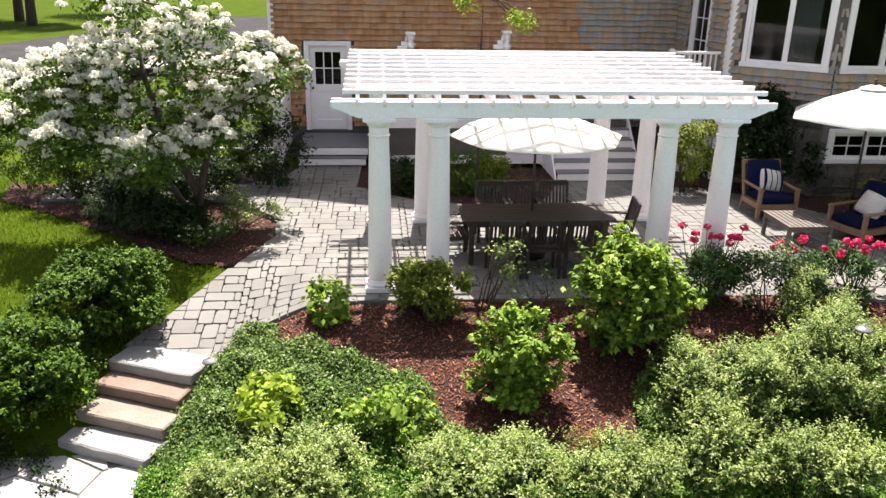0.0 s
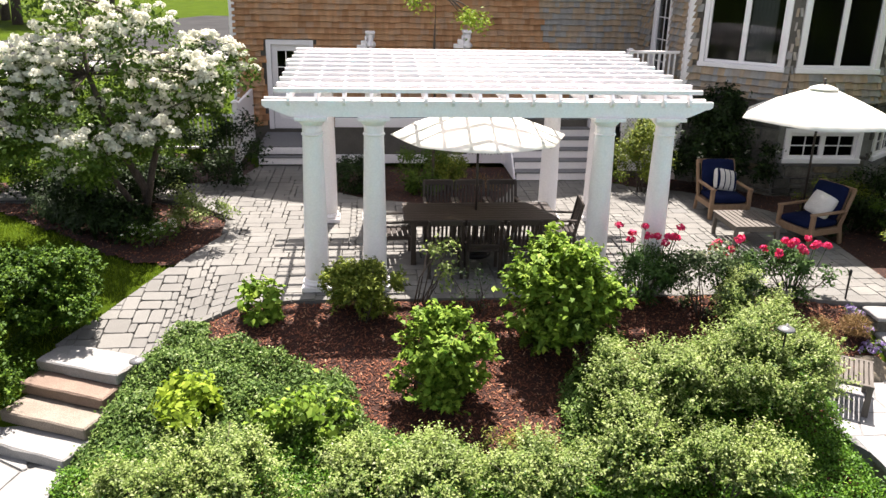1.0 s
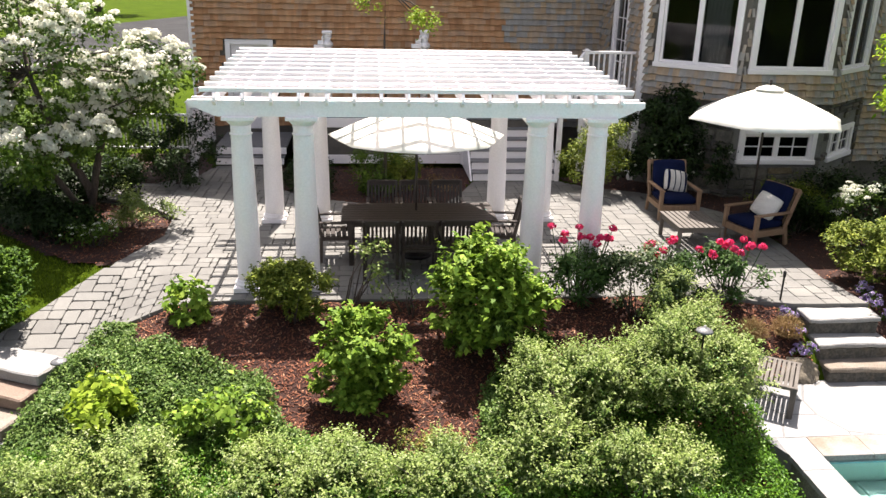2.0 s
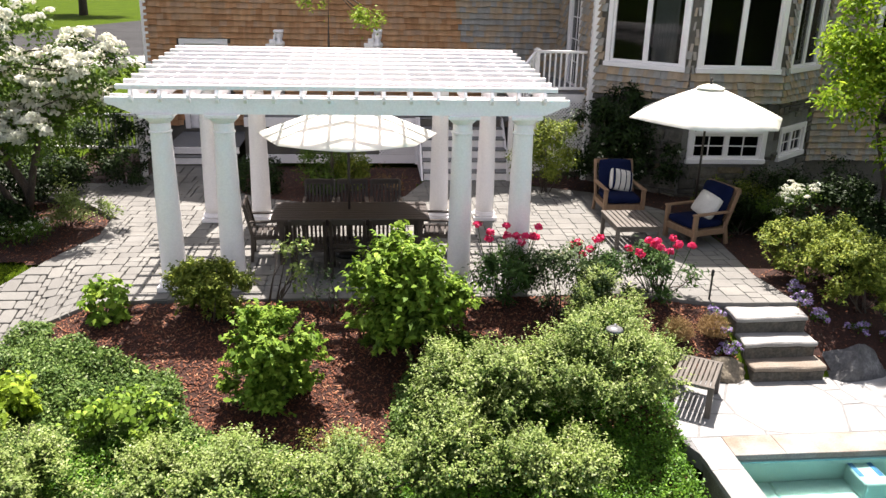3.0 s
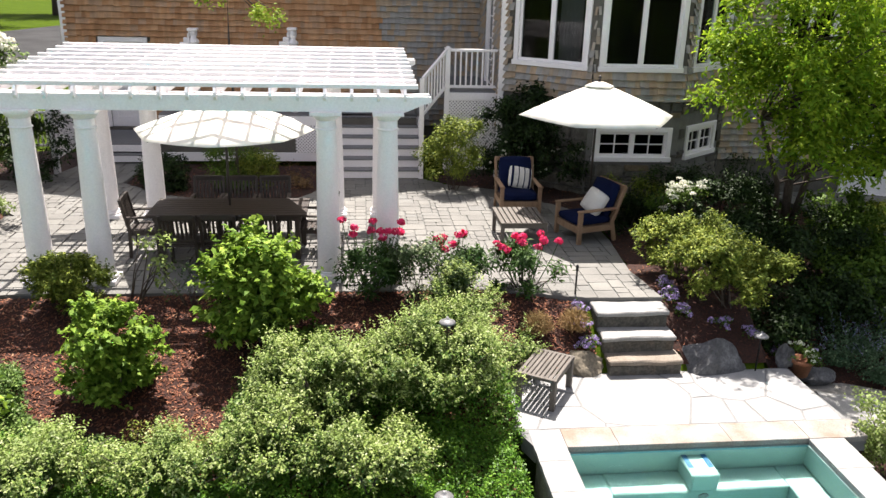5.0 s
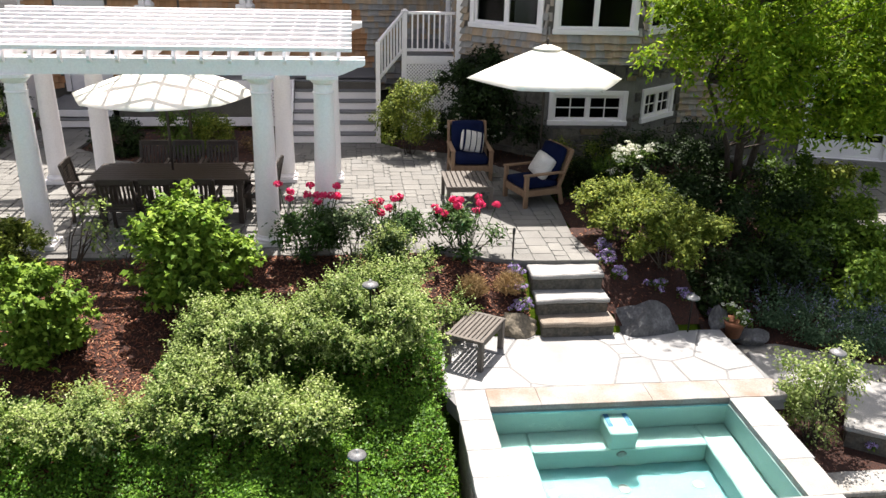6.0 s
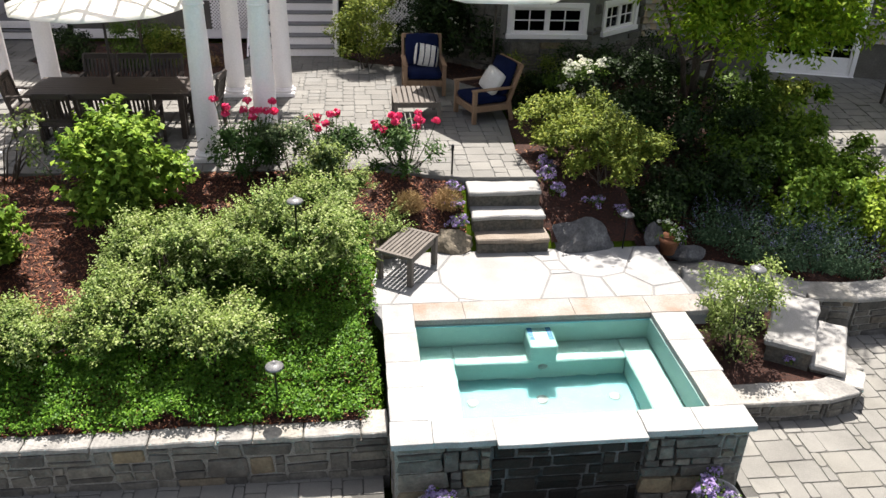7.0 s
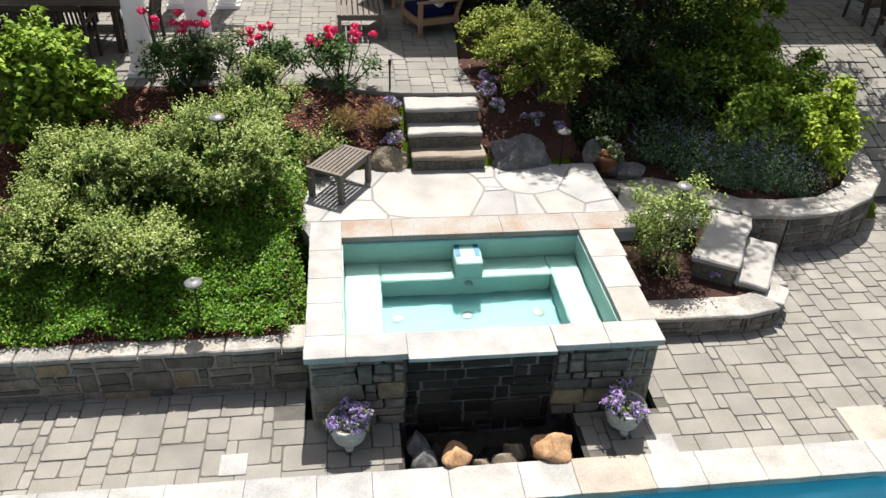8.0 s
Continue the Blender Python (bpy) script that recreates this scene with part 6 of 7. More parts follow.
def shrub(name, label, at, lobes, tips, per, leaf, width, material, spread=0.05, stems=8, category="shrub", group="", rough=0.18, low=-0.45, inner=0.3, gather=32, base=True, shoot=0.0, mounds=6, gap=0.0, young=""):
    ob = thing(name, label, category, at, 0, group)
    wide = max(q[3] for q in lobes) * 0.82
    tall = max(q[2] for q in lobes)
    lobes = list(lobes) + base * [(lobes[0][0], lobes[0][1], tall * 0.34, wide, wide * 0.85, tall * 0.38)]
    pts, facing, along, ends, ways = sprays(lobes, tips, per, shoot, rough, low, inner, mounds, gap) if shoot else crown(lobes, tips, per, spread, rough, low, inner, gather)
    keep = pts[:, 2] > 0.0
    # Outer half of each shoot paler: cream edging, plus sunlit tops put in.
    if young:
        tip = np.tile(np.arange(per) >= per * 0.5, len(ends))
        part("young_leaves", leaf_mesh("young_leaves", pts[keep & tip], facing[keep & tip], leaf, width, along[keep & tip]), LEAF[young], ob, "cream-edged tip leaves, paler to read as sunlit")
        keep = keep & ~tip
    part("foliage", leaf_mesh("foliage", pts[keep], facing[keep], leaf, width, along[keep]), LEAF[material], ob)
    if stems:
        bm = bmesh.new()
        twigs(bm, [e for e in ends if e[2] > 0.05][: stems * 3: 3], (0, 0, -0.08), stems)
        tagged(part("branchwork", bm, BARK, ob), kind="stuff")
    return ob, ends, ways


def gz(x, y, sink=0.0):
    return ground_z(x, y) + 0.04 - sink


# clipped boxwoods by the garden steps
for x, y, rr, h in ((-3.2, 9.8, 0.86, 0.64), (-4.0, 8.3, 0.95, 0.72), (-5.8, 8.6, 0.9, 0.6)):
    shrub("boxwood", "dense rounded green boxwood on the lawn edge", (x, y, gz(x, y)), [(0, 0, h * 0.85, rr, rr * 0.95, h), (0.3, -0.25, h * 0.6, rr * 0.7, rr * 0.7, h * 0.75), (-0.35, 0.2, h * 0.95, rr * 0.6, rr * 0.6, h * 0.7)], 3600, 8, 0.06, 0.036, "box", 0.04, group="boxwoods", rough=0.3, inner=0.1, low=-0.3, shoot=0.13, mounds=12, gap=-0.12)

# hydrangeas and low shrubs in the front bed
shrub("hydrangea", "bushy lime-green hydrangea without flowers", (-0.85, 7.45, gz(-0.85, 7.45)), [(0, 0, 0.3, 0.5, 0.45, 0.32), (0.15, -0.1, 0.45, 0.3, 0.3, 0.25)], 190, 6, 0.11, 0.08, "lime", 0.06, rough=0.25)
shrub("hydrangea", "low green hydrangea without flowers", (0.6, 7.45, gz(0.6, 7.45)), [(0, 0, 0.2, 0.55, 0.45, 0.25), (-0.25, 0.05, 0.25, 0.35, 0.3, 0.22)], 190, 6, 0.09, 0.065, "bright", 0.06, rough=0.25)
shrub("young_hydrangea", "small young broad-leaved green shrub on the mulch", (-0.2, 9.3, gz(-0.2, 9.3)), [(0, 0, 0.2, 0.27, 0.25, 0.22)], 110, 6, 0.11, 0.075, "bright", 0.06)
shrub("azalea", "compact olive-green evergreen azalea at the patio edge", (1.2, 9.28, gz(1.2, 9.28)), [(0, 0, 0.4, 0.56, 0.48, 0.38), (0.2, 0, 0.52, 0.38, 0.36, 0.27), (-0.25, 0.05, 0.48, 0.38, 0.32, 0.3)], 1500, 8, 0.065, 0.026, "yew", 0.045, rough=0.35, shoot=0.13, mounds=8, gap=-0.15)
shrub("upright_shrub", "upright light-green viburnum on the mulch", (2.15, 7.75, gz(2.15, 7.75)), [(0, 0, 0.6, 0.5, 0.45, 0.6), (-0.05, -0.1, 0.85, 0.4, 0.38, 0.38), (0.08, -0.05, 0.32, 0.52, 0.46, 0.32), (-0.1, -0.05, 0.2, 0.42, 0.4, 0.22)], 1000, 8, 0.095, 0.056, "bright", 0.06, rough=0.5, inner=0.12, shoot=0.22, mounds=10, gap=0.06)
shrub("hydrangea", "large bright green panicle hydrangea by the patio", (3.65, 8.65, gz(3.65, 8.65)), [(0, 0, 0.7, 0.75, 0.6, 0.6), (-0.1, 0.1, 0.95, 0.5, 0.5, 0.4), (0.3, -0.05, 0.6, 0.5, 0.45, 0.45)], 1150, 8, 0.11, 0.06, "bright", 0.07, rough=0.45, inner=0.12, shoot=0.26, mounds=12, gap=0.08)
shrub("rhododendron", "dark glossy rhododendron below the hydrangea", (4.05, 8.15, gz(4.05, 8.15)), [(0, 0, 0.45, 0.7, 0.5, 0.45), (-0.25, -0.1, 0.35, 0.4, 0.4, 0.35)], 260, 8, 0.12, 0.05, "mid", 0.06, rough=0.25)
shrub("sapling", "thin young sapling with pale leaves", (1.95, 9.5, gz(1.95, 9.5)), [(0.3, 0.1, 0.72, 0.22, 0.2, 0.22)], 45, 6, 0.07, 0.045, "varieg", 0.06)
shrub("rose_bush", "sparse leggy rose bush at the bed edge", (2.75, 9.35, gz(2.75, 9.35)), [(0, 0, 0.5, 0.4, 0.25, 0.4)], 50, 5, 0.05, 0.03, "rose", 0.06, rough=0.5)

# variegated shrubs
for x, y, lobes, tips in (
    (4.55, 7.35, [(0, 0, 0.5, 0.95, 0.6, 0.42), (-0.45, 0.1, 0.55, 0.5, 0.5, 0.32), (0.5, -0.05, 0.5, 0.5, 0.5, 0.35)], 1500),
    (5.85, 7.5, [(0, 0, 0.6, 0.85, 0.7, 0.5), (-0.4, -0.3, 0.55, 0.5, 0.5, 0.35), (0.3, 0.25, 0.65, 0.5, 0.5, 0.38), (0.45, -0.35, 0.4, 0.4, 0.45, 0.35)], 1500),
    (4.05, 6.5, [(0, 0, 0.4, 0.62, 0.45, 0.38), (0.2, -0.15, 0.35, 0.45, 0.35, 0.3)], 750),
    (5.05, 6.3, [(0, 0, 0.38, 0.62, 0.42, 0.36), (0.25, -0.1, 0.5, 0.35, 0.3, 0.25)], 750),
    (3.1, 6.3, [(0, 0, 0.32, 0.65, 0.42, 0.3)], 600),
    (-0.45, 6.2, [(0, 0, 0.42, 0.95, 0.6, 0.42), (0.35, 0, 0.5, 0.5, 0.5, 0.33), (-0.5, -0.1, 0.35, 0.5, 0.5, 0.3)], 1500),
    (1.6, 6.2, [(0, 0, 0.4, 0.75, 0.5, 0.38), (0.3, 0.1, 0.42, 0.45, 0.4, 0.3)], 1200),
    (6.35, 8.75, [(0, 0, 0.4, 0.42, 0.4, 0.36), (0.1, 0.05, 0.55, 0.28, 0.28, 0.25)], 500),
    (7.0, 8.45, [(0, 0, 0.2, 0.28, 0.2, 0.2)], 160),
):
    shrub("variegated_shrub", "loose shrub with white-edged green leaves on the slope", (x, y, gz(x, y)), lobes, int(tips * 1.8), 12, 0.04, 0.021, "sage", 0.034, group="variegated shrubs", rough=0.75, low=-0.4, inner=0.15, base=False, shoot=0.27, mounds=10, gap=0.1, young="varieg")
shrub("spirea", "low spirea with bronze-tipped yellow-green leaves", (2.95, 6.75, gz(2.95, 6.75)), [(0, 0, 0.2, 0.42, 0.35, 0.22)], 350, 6, 0.045, 0.018, "bronze", 0.045, rough=0.3)

# ground cover
MULCH_OPEN = [(-0.95, 9.6), (-0.85, 9.0), (0.2, 8.45), (0.95, 8.05), (1.25, 7.35), (1.9, 6.95), (3.4, 6.8), (3.6, 7.8), (5.2, 8.35), (6.6, 8.6), (7.0, 8.2), (8.3, 8.4), (8.3, 9.4), (6.7, 9.7)]
for key, label, count, size in (("euonymus", "low pale-flecked green creeping ground cover", 15000, 0.05), ("vinca", "dense bright green periwinkle ground cover above the wall", 21000, 0.043)):
    spots = []
    while len(spots) < count:
        x, y = rnd.uniform(-2.25, 6.95), rnd.uniform(5.42, 9.4)
        if not inside(x, y, BED_FRONT) or inside(x, y, MULCH_OPEN):
            continue
        n1 = noise.noise((x * 0.8, y * 0.8, 4)) * 0.8
        if (key == "vinca") == (y + n1 + (0.6 if x < 0 else 0) * (7.4 - y) < 7.0 or x > 5.0):
            spots.append((x, y, ground_z(x, y) + 0.05 + 0.28 * max(0.0, noise.noise((x * 1.7, y * 1.7, 2)) + 0.12) + 0.12 * abs(noise.noise((x * 5, y * 5, 2))) + rnd.uniform(0, 0.07)))
    pts = np.repeat(np.array(spots), 5, 0) + rng.normal(size=(count * 5, 3)) * (0.035, 0.035, 0.018)
    me = leaf_mesh("ground_cover", pts, np.array([0, -0.15, 1.0]) + rng.normal(size=pts.shape) * 0.55, size, size * 0.55)
    tagged(part("ground_cover", me, LEAF[key]), label, "ground cover", kind="stuff")
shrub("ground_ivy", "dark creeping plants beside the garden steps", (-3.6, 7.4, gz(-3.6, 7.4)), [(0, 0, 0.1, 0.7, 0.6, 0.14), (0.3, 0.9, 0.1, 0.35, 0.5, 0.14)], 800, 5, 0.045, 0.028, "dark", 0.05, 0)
shrub("ground_ivy", "dark creeping plants between boxwood and steps", (-3.25, 8.75, gz(-3.25, 8.75)), [(0, 0, 0.06, 0.42, 0.75, 0.14), (0.1, 0.7, 0.1, 0.35, 0.5, 0.14), (-0.2, -0.6, 0.05, 0.4, 0.5, 0.14)], 1100, 5, 0.045, 0.028, "box", 0.05, 0)

# lawn blades
spots = []
while len(spots) < 26000:
    x, y = rnd.uniform(-9, -1.6), rnd.uniform(8.2, 18)
    if inside(x, y, BED_TREE) or inside(x, y, BED_DOOR) or inside(x, y, PATIO) or (x > -2.95 and y < 9.2):
        continue
    spots.append((x, y, ground_z(x, y) + 0.03))
pts = np.array(spots)
tagged(part("lawn_grass", leaf_mesh("lawn_grass", pts, rng.normal(size=pts.shape) * (1, 1, 0.35), 0.085, 0.014, np.tile([0, 0, 1.0], (len(pts), 1))), GRASS), "short mown green lawn grass", "grass", kind="stuff")

# peonies and roses at the patio edge
def peony(x, y, lobes, tips, blooms, label, bloom_z):
    ob, ends, ways = shrub("peony", label, (x, y, gz(x, y)), lobes, tips, 8, 0.11, 0.032, "peony", 0.06, group="peonies", rough=0.3, category="peony")
    heads, bm = [], bmesh.new()
    for k in range(blooms):
        a = rnd.uniform(0, 2 * math.pi)
        rr = rnd.uniform(0.1, 1.0) * lobes[0][3]
        p = Vector((rr * math.cos(a) * 1.05, rr * math.sin(a) * 0.8, bloom_z + rnd.uniform(-0.14, 0.12)))
        heads.append(p)
        tube(bm, [(p.x * 0.4, p.y * 0.4, 0.1), (p.x * 0.8, p.y * 0.8, p.z * 0.65), p], [0.008, 0.006, 0.005], 5)
    tagged(part("stalkwork", bm, LEAF["peony"], ob), kind="stuff")
    petals("blossoms", heads, 0.062, 34, 0.06, LEAF["red_petal"], ob, False, "crimson double blossoms")


peony(5.15, 9.62, [(0, 0, 0.45, 0.45, 0.4, 0.42), (0, 0, 0.6, 0.32, 0.3, 0.3)], 330, 12, "dark green peony with crimson blossoms", 1.0)
peony(6.35, 9.5, [(0, 0, 0.35, 0.36, 0.32, 0.34), (0.1, 0, 0.5, 0.25, 0.25, 0.25)], 240, 7, "peony in crimson bloom beside the patio", 0.82)
peony(7.4, 9.62, [(0, 0, 0.32, 0.5, 0.35, 0.32)], 260, 12, "spreading peony with crimson blossoms", 0.72)
ob, ends, ways = shrub("rose_bush", "grey-green rose bush with faded buds", (5.85, 9.12, gz(5.85, 9.12)), [(0, 0, 0.5, 0.62, 0.5, 0.45), (0.2, 0, 0.65, 0.42, 0.4, 0.32), (-0.25, 0.05, 0.6, 0.4, 0.4, 0.32)], 620, 8, 0.055, 0.034, "rose", 0.055, rough=0.35)
petals("blossoms", [e + w * 0.06 for e, w in zip(ends[:400:14], ways[:400:14]) if w[2] > 0.3], 0.025, 10, 0.03, LEAF["cream_petal"], ob)

# tan grass tufts
for x, y in ((7.42, 8.82), (7.95, 8.86)):
    ob = thing("grass_tuft", "rounded tuft of dry tan ornamental grass", "grass", (x, y, gz(x, y)), 0, "grass tufts")
    n = 1500
    w = unit(rng.normal(size=(n, 3)))
    w[:, 2] = np.abs(w[:, 2]) + 0.25
    w = unit(w)
    pts = w * rng.uniform(0.08, 0.3, (n, 1)) * (0.85, 0.85, 1.1)
    part("foliage", leaf_mesh("foliage", pts, rng.normal(size=pts.shape), 0.13, 0.008, w), LEAF["tan"], ob)


# lilac bedding flowers
def bedding(x, y, z, r=0.17):
    ob, ends, ways = shrub("ageratum", "low mound of lilac bedding flowers", (x, y, z), [(0, 0, 0.05, r, r, 0.1)], 60, 5, 0.04, 0.028, "mid", 0.03, 0, group="lilac bedding flowers", category="flowers")
    petals("blossoms", [e + w * 0.02 for e, w in zip(ends, ways) if w[2] > -0.1][:34], 0.045, 16, 0.03, LEAF["lilac_petal"], ob)


for x, y in ((8.1, 9.15), (8.05, 8.86), (8.1, 8.62), (9.5, 9.38), (9.56, 9.08), (9.48, 9.7), (10.44, 8.74), (10.1, 8.9), (11.4, 8.85), (11.05, 8.95)):
    bedding(x, y, gz(x, y), 0.12)
for x, y in ((12.1, 6.72), (12.15, 6.5)):
    bedding(x, y, -1.47, 0.14)

# azaleas and mixed shrubs beside the right steps
YG = [(0, 0, 0.5, 0.72, 0.6, 0.45), (0.2, -0.1, 0.65, 0.52, 0.45, 0.35), (-0.2, 0.1, 0.55, 0.4, 0.4, 0.38), (0.1, -0.25, 0.25, 0.5, 0.4, 0.3)]
shrub("azalea", "mounded yellow-green azalea beside the steps", (9.9, 10.1, gz(9.9, 10.1)), YG, 1300, 7, 0.06, 0.028, "yew", 0.045, group="azaleas", rough=0.45, inner=0.12, low=-0.3, shoot=0.16, mounds=16, gap=0.03)
shrub("azalea", "broad yellow-green azalea above the boulder", (10.3, 9.25, gz(10.3, 9.25)), [(0, 0, 0.55, 0.8, 0.6, 0.5), (-0.35, 0.1, 0.7, 0.58, 0.5, 0.38), (0.35, -0.05, 0.5, 0.5, 0.45, 0.45), (0, -0.25, 0.3, 0.6, 0.4, 0.32)], 1700, 7, 0.06, 0.028, "yew", 0.045, group="azaleas", rough=0.45, inner=0.12, low=-0.3, shoot=0.16, mounds=16, gap=0.03)
shrub("shrub", "yellow-green clipped shrub under the umbrella's edge", (9.95, 13.2, gz(9.95, 13.2)), [(0, 0, 0.5, 0.7, 0.5, 0.45), (0.5, -0.2, 0.45, 0.5, 0.4, 0.4)], 600, 7, 0.05, 0.026, "yew", 0.05, rough=0.3)
ob, ends, ways = shrub("white_azalea", "dark azalea with white blossom", (10.6, 12.0, gz(10.6, 12.0) + 0.05), [(0, 0, 0.55, 0.5, 0.45, 0.45), (-0.25, 0, 0.6, 0.35, 0.35, 0.35)], 450, 7, 0.05, 0.026, "mid", 0.05, rough=0.35)
petals("blossoms", [e + w * 0.05 + np.array([0, 0, 0.04]) for e, w in zip(ends, ways) if w[2] > 0.0 and e[0] > -0.35][:190:2], 0.05, 12, 0.04, LEAF["white_petal"], ob, label="white blossom")
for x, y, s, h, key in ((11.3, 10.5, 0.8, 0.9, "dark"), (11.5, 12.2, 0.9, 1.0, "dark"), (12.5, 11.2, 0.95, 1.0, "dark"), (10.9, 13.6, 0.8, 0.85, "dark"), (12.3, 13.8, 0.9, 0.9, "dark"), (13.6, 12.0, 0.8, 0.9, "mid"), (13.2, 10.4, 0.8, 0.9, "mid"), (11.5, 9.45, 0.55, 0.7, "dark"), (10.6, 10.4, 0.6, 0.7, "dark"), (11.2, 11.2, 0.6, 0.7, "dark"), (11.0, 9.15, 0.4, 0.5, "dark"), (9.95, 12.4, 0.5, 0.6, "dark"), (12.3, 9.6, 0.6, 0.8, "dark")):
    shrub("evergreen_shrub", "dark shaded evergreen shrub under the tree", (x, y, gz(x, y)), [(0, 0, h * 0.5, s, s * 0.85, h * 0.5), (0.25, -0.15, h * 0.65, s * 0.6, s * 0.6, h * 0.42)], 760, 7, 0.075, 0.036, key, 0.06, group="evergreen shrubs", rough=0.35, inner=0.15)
for x, y, s, h, key in ((14.55, 8.75, 0.55, 0.75, "lime"), (14.75, 9.3, 0.5, 0.85, "lime"), (14.1, 9.2, 0.55, 0.85, "bright"), (13.6, 10.0, 0.6, 0.95, "bright"), (14.6, 10.0, 0.55, 0.9, "bright"), (14.5, 12.3, 0.45, 0.9, "yew"), (14.3, 11.2, 0.6, 1.0, "bright"), (12.8, 9.8, 0.6, 0.95, "mid"), (13.4, 9.2, 0.55, 0.85, "bright"), (13.9, 12.4, 0.5, 1.0, "mid")):
    shrub("perennial_clump", "leafy green perennial clump in the raised bed", (x, y, gz(x, y)), [(0, 0, h * 0.5, s, s * 0.85, h * 0.5), (0.15, -0.1, h * 0.8, s * 0.55, s * 0.5, h * 0.35)], 560, 7, 0.1, 0.055, key, 0.06, group="perennials", rough=0.35, inner=0.15)
for x, y in ((11.95, 8.85), (12.45, 8.55), (12.95, 8.3), (13.45, 8.2), (13.95, 8.25), (12.5, 9.05), (13.1, 8.75), (13.7, 8.7)):
    ob = thing("catmint", "grey-green catmint with blue-lilac flower spikes", "flowers", (x, y, gz(x, y)), 0, "catmint clumps")
    n = 2200
    w = unit(rng.normal(size=(n, 3)) * (1, 1, 0.8))
    w[:, 2] = np.abs(w[:, 2]) + 0.3
    w = unit(w)
    rad = rng.uniform(0.1, 0.66, (n, 1))
    pts = w * rad * (0.85, 0.75, 1.0)
    part("foliage", leaf_mesh("foliage", pts, w + rng.normal(size=pts.shape) * 0.6, 0.04, 0.022), LEAF["catmint"], ob)
    k = 34
    w2 = unit(w[:k] + np.array([0, 0, 0.4]))
    tipsat = np.repeat(w2 * rng.uniform(0.55, 0.78, (k, 1)) * (0.85, 0.75, 1.0), 9, 0) + np.repeat(w2, 9, 0) * np.tile(np.linspace(-0.06, 0.07, 9), k)[:, None] + rng.normal(size=(k * 9, 3)) * 0.008
    tagged(part("bloom", leaf_mesh("bloom", tipsat, rng.normal(size=tipsat.shape), 0.02, 0.014), LEAF["catmint_petal"], ob), kind="stuff")

# shrubs behind the patio
shrub("shrub", "rounded yellow-green shrub beside the porch stairs", (6.95, 15.2, gz(6.95, 15.2)), [(0, 0, 0.75, 0.68, 0.5, 0.65), (0.1, -0.1, 1.15, 0.5, 0.42, 0.42)], 1400, 7, 0.06, 0.036, "yew", 0.055, rough=0.3)
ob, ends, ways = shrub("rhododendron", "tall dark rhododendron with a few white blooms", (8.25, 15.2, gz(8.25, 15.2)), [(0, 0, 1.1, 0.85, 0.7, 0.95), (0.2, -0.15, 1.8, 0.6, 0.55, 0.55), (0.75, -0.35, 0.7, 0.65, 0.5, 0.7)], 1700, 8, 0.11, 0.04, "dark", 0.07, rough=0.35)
petals("blossoms", [e + w * 0.04 for e, w in zip(ends, ways) if w[1] < -0.3 and 0.3 < e[2] < 1.2][:26], 0.045, 10, 0.04, LEAF["white_petal"], ob)
for x, y, s, h, key in ((0.95, 15.4, 0.5, 0.8, "dark"), (2.45, 15.3, 0.52, 0.95, "mid"), (2.9, 15.6, 0.4, 0.8, "yew")):
    shrub("shrub", "compact evergreen shrub in the bed below the deck", (x, y, gz(x, y)), [(0, 0, h * 0.5, s, s * 0.85, h * 0.5)], 900, 7, 0.06, 0.03, key, 0.055, group="deck bed shrubs", rough=0.3)
shrub("dry_shrub", "small brownish shrub in the deck bed", (3.75, 15.5, gz(3.75, 15.5)), [(0, 0, 0.25, 0.3, 0.28, 0.25)], 160, 6, 0.05, 0.02, "tan", 0.05)
shrub("shrub", "tall dark shrub beside the door steps", (-1.75, 15.9, gz(-1.75, 15.9)), [(0, 0, 0.9, 0.75, 0.7, 0.85), (-0.4, 0.2, 1.2, 0.6, 0.6, 0.7)], 800, 7, 0.08, 0.04, "dark", 0.06, rough=0.3)
for x, y, s, h in ((-2.9, 12.75, 0.55, 0.6), (-3.7, 13.5, 0.65, 0.8), (-4.5, 14.2, 0.75, 1.0), (-3.6, 14.5, 0.7, 0.9), (-2.9, 15.2, 0.6, 0.8), (-5.3, 15.0, 0.85, 1.5), (-6.7, 16.0, 1.0, 1.9), (-5.7, 15.9, 1.0, 2.0), (-4.2, 15.2, 0.8, 1.6), (-3.0, 16.6, 0.8, 1.5), (-4.0, 17.4, 0.9, 1.9), (-5.2, 17.6, 1.0, 2.0)):
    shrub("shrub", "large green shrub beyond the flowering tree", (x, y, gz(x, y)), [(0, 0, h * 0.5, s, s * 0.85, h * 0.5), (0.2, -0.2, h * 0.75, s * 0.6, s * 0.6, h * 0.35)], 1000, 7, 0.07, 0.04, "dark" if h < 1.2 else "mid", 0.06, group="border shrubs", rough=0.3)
ob, ends, ways = shrub("variegated_shrub", "cream and green variegated shrub under the tree", (-2.05, 13.45, gz(-2.05, 13.45)), [(0, 0, 0.4, 0.5, 0.42, 0.36), (0.25, -0.3, 0.3, 0.42, 0.36, 0.28)], 420, 7, 0.06, 0.03, "varieg", 0.055, rough=0.35)
ob, ends, ways = shrub("white_azalea", "low white-flowered shrub on the mulch", (-2.3, 12.35, gz(-2.3, 12.35)), [(0, 0, 0.3, 0.42, 0.35, 0.3)], 260, 7, 0.05, 0.028, "mid", 0.05, rough=0.4)
petals("blossoms", [e + w * 0.03 for e, w in zip(ends, ways) if w[2] > 0.0][:45], 0.03, 8, 0.03, LEAF["white_petal"], ob)
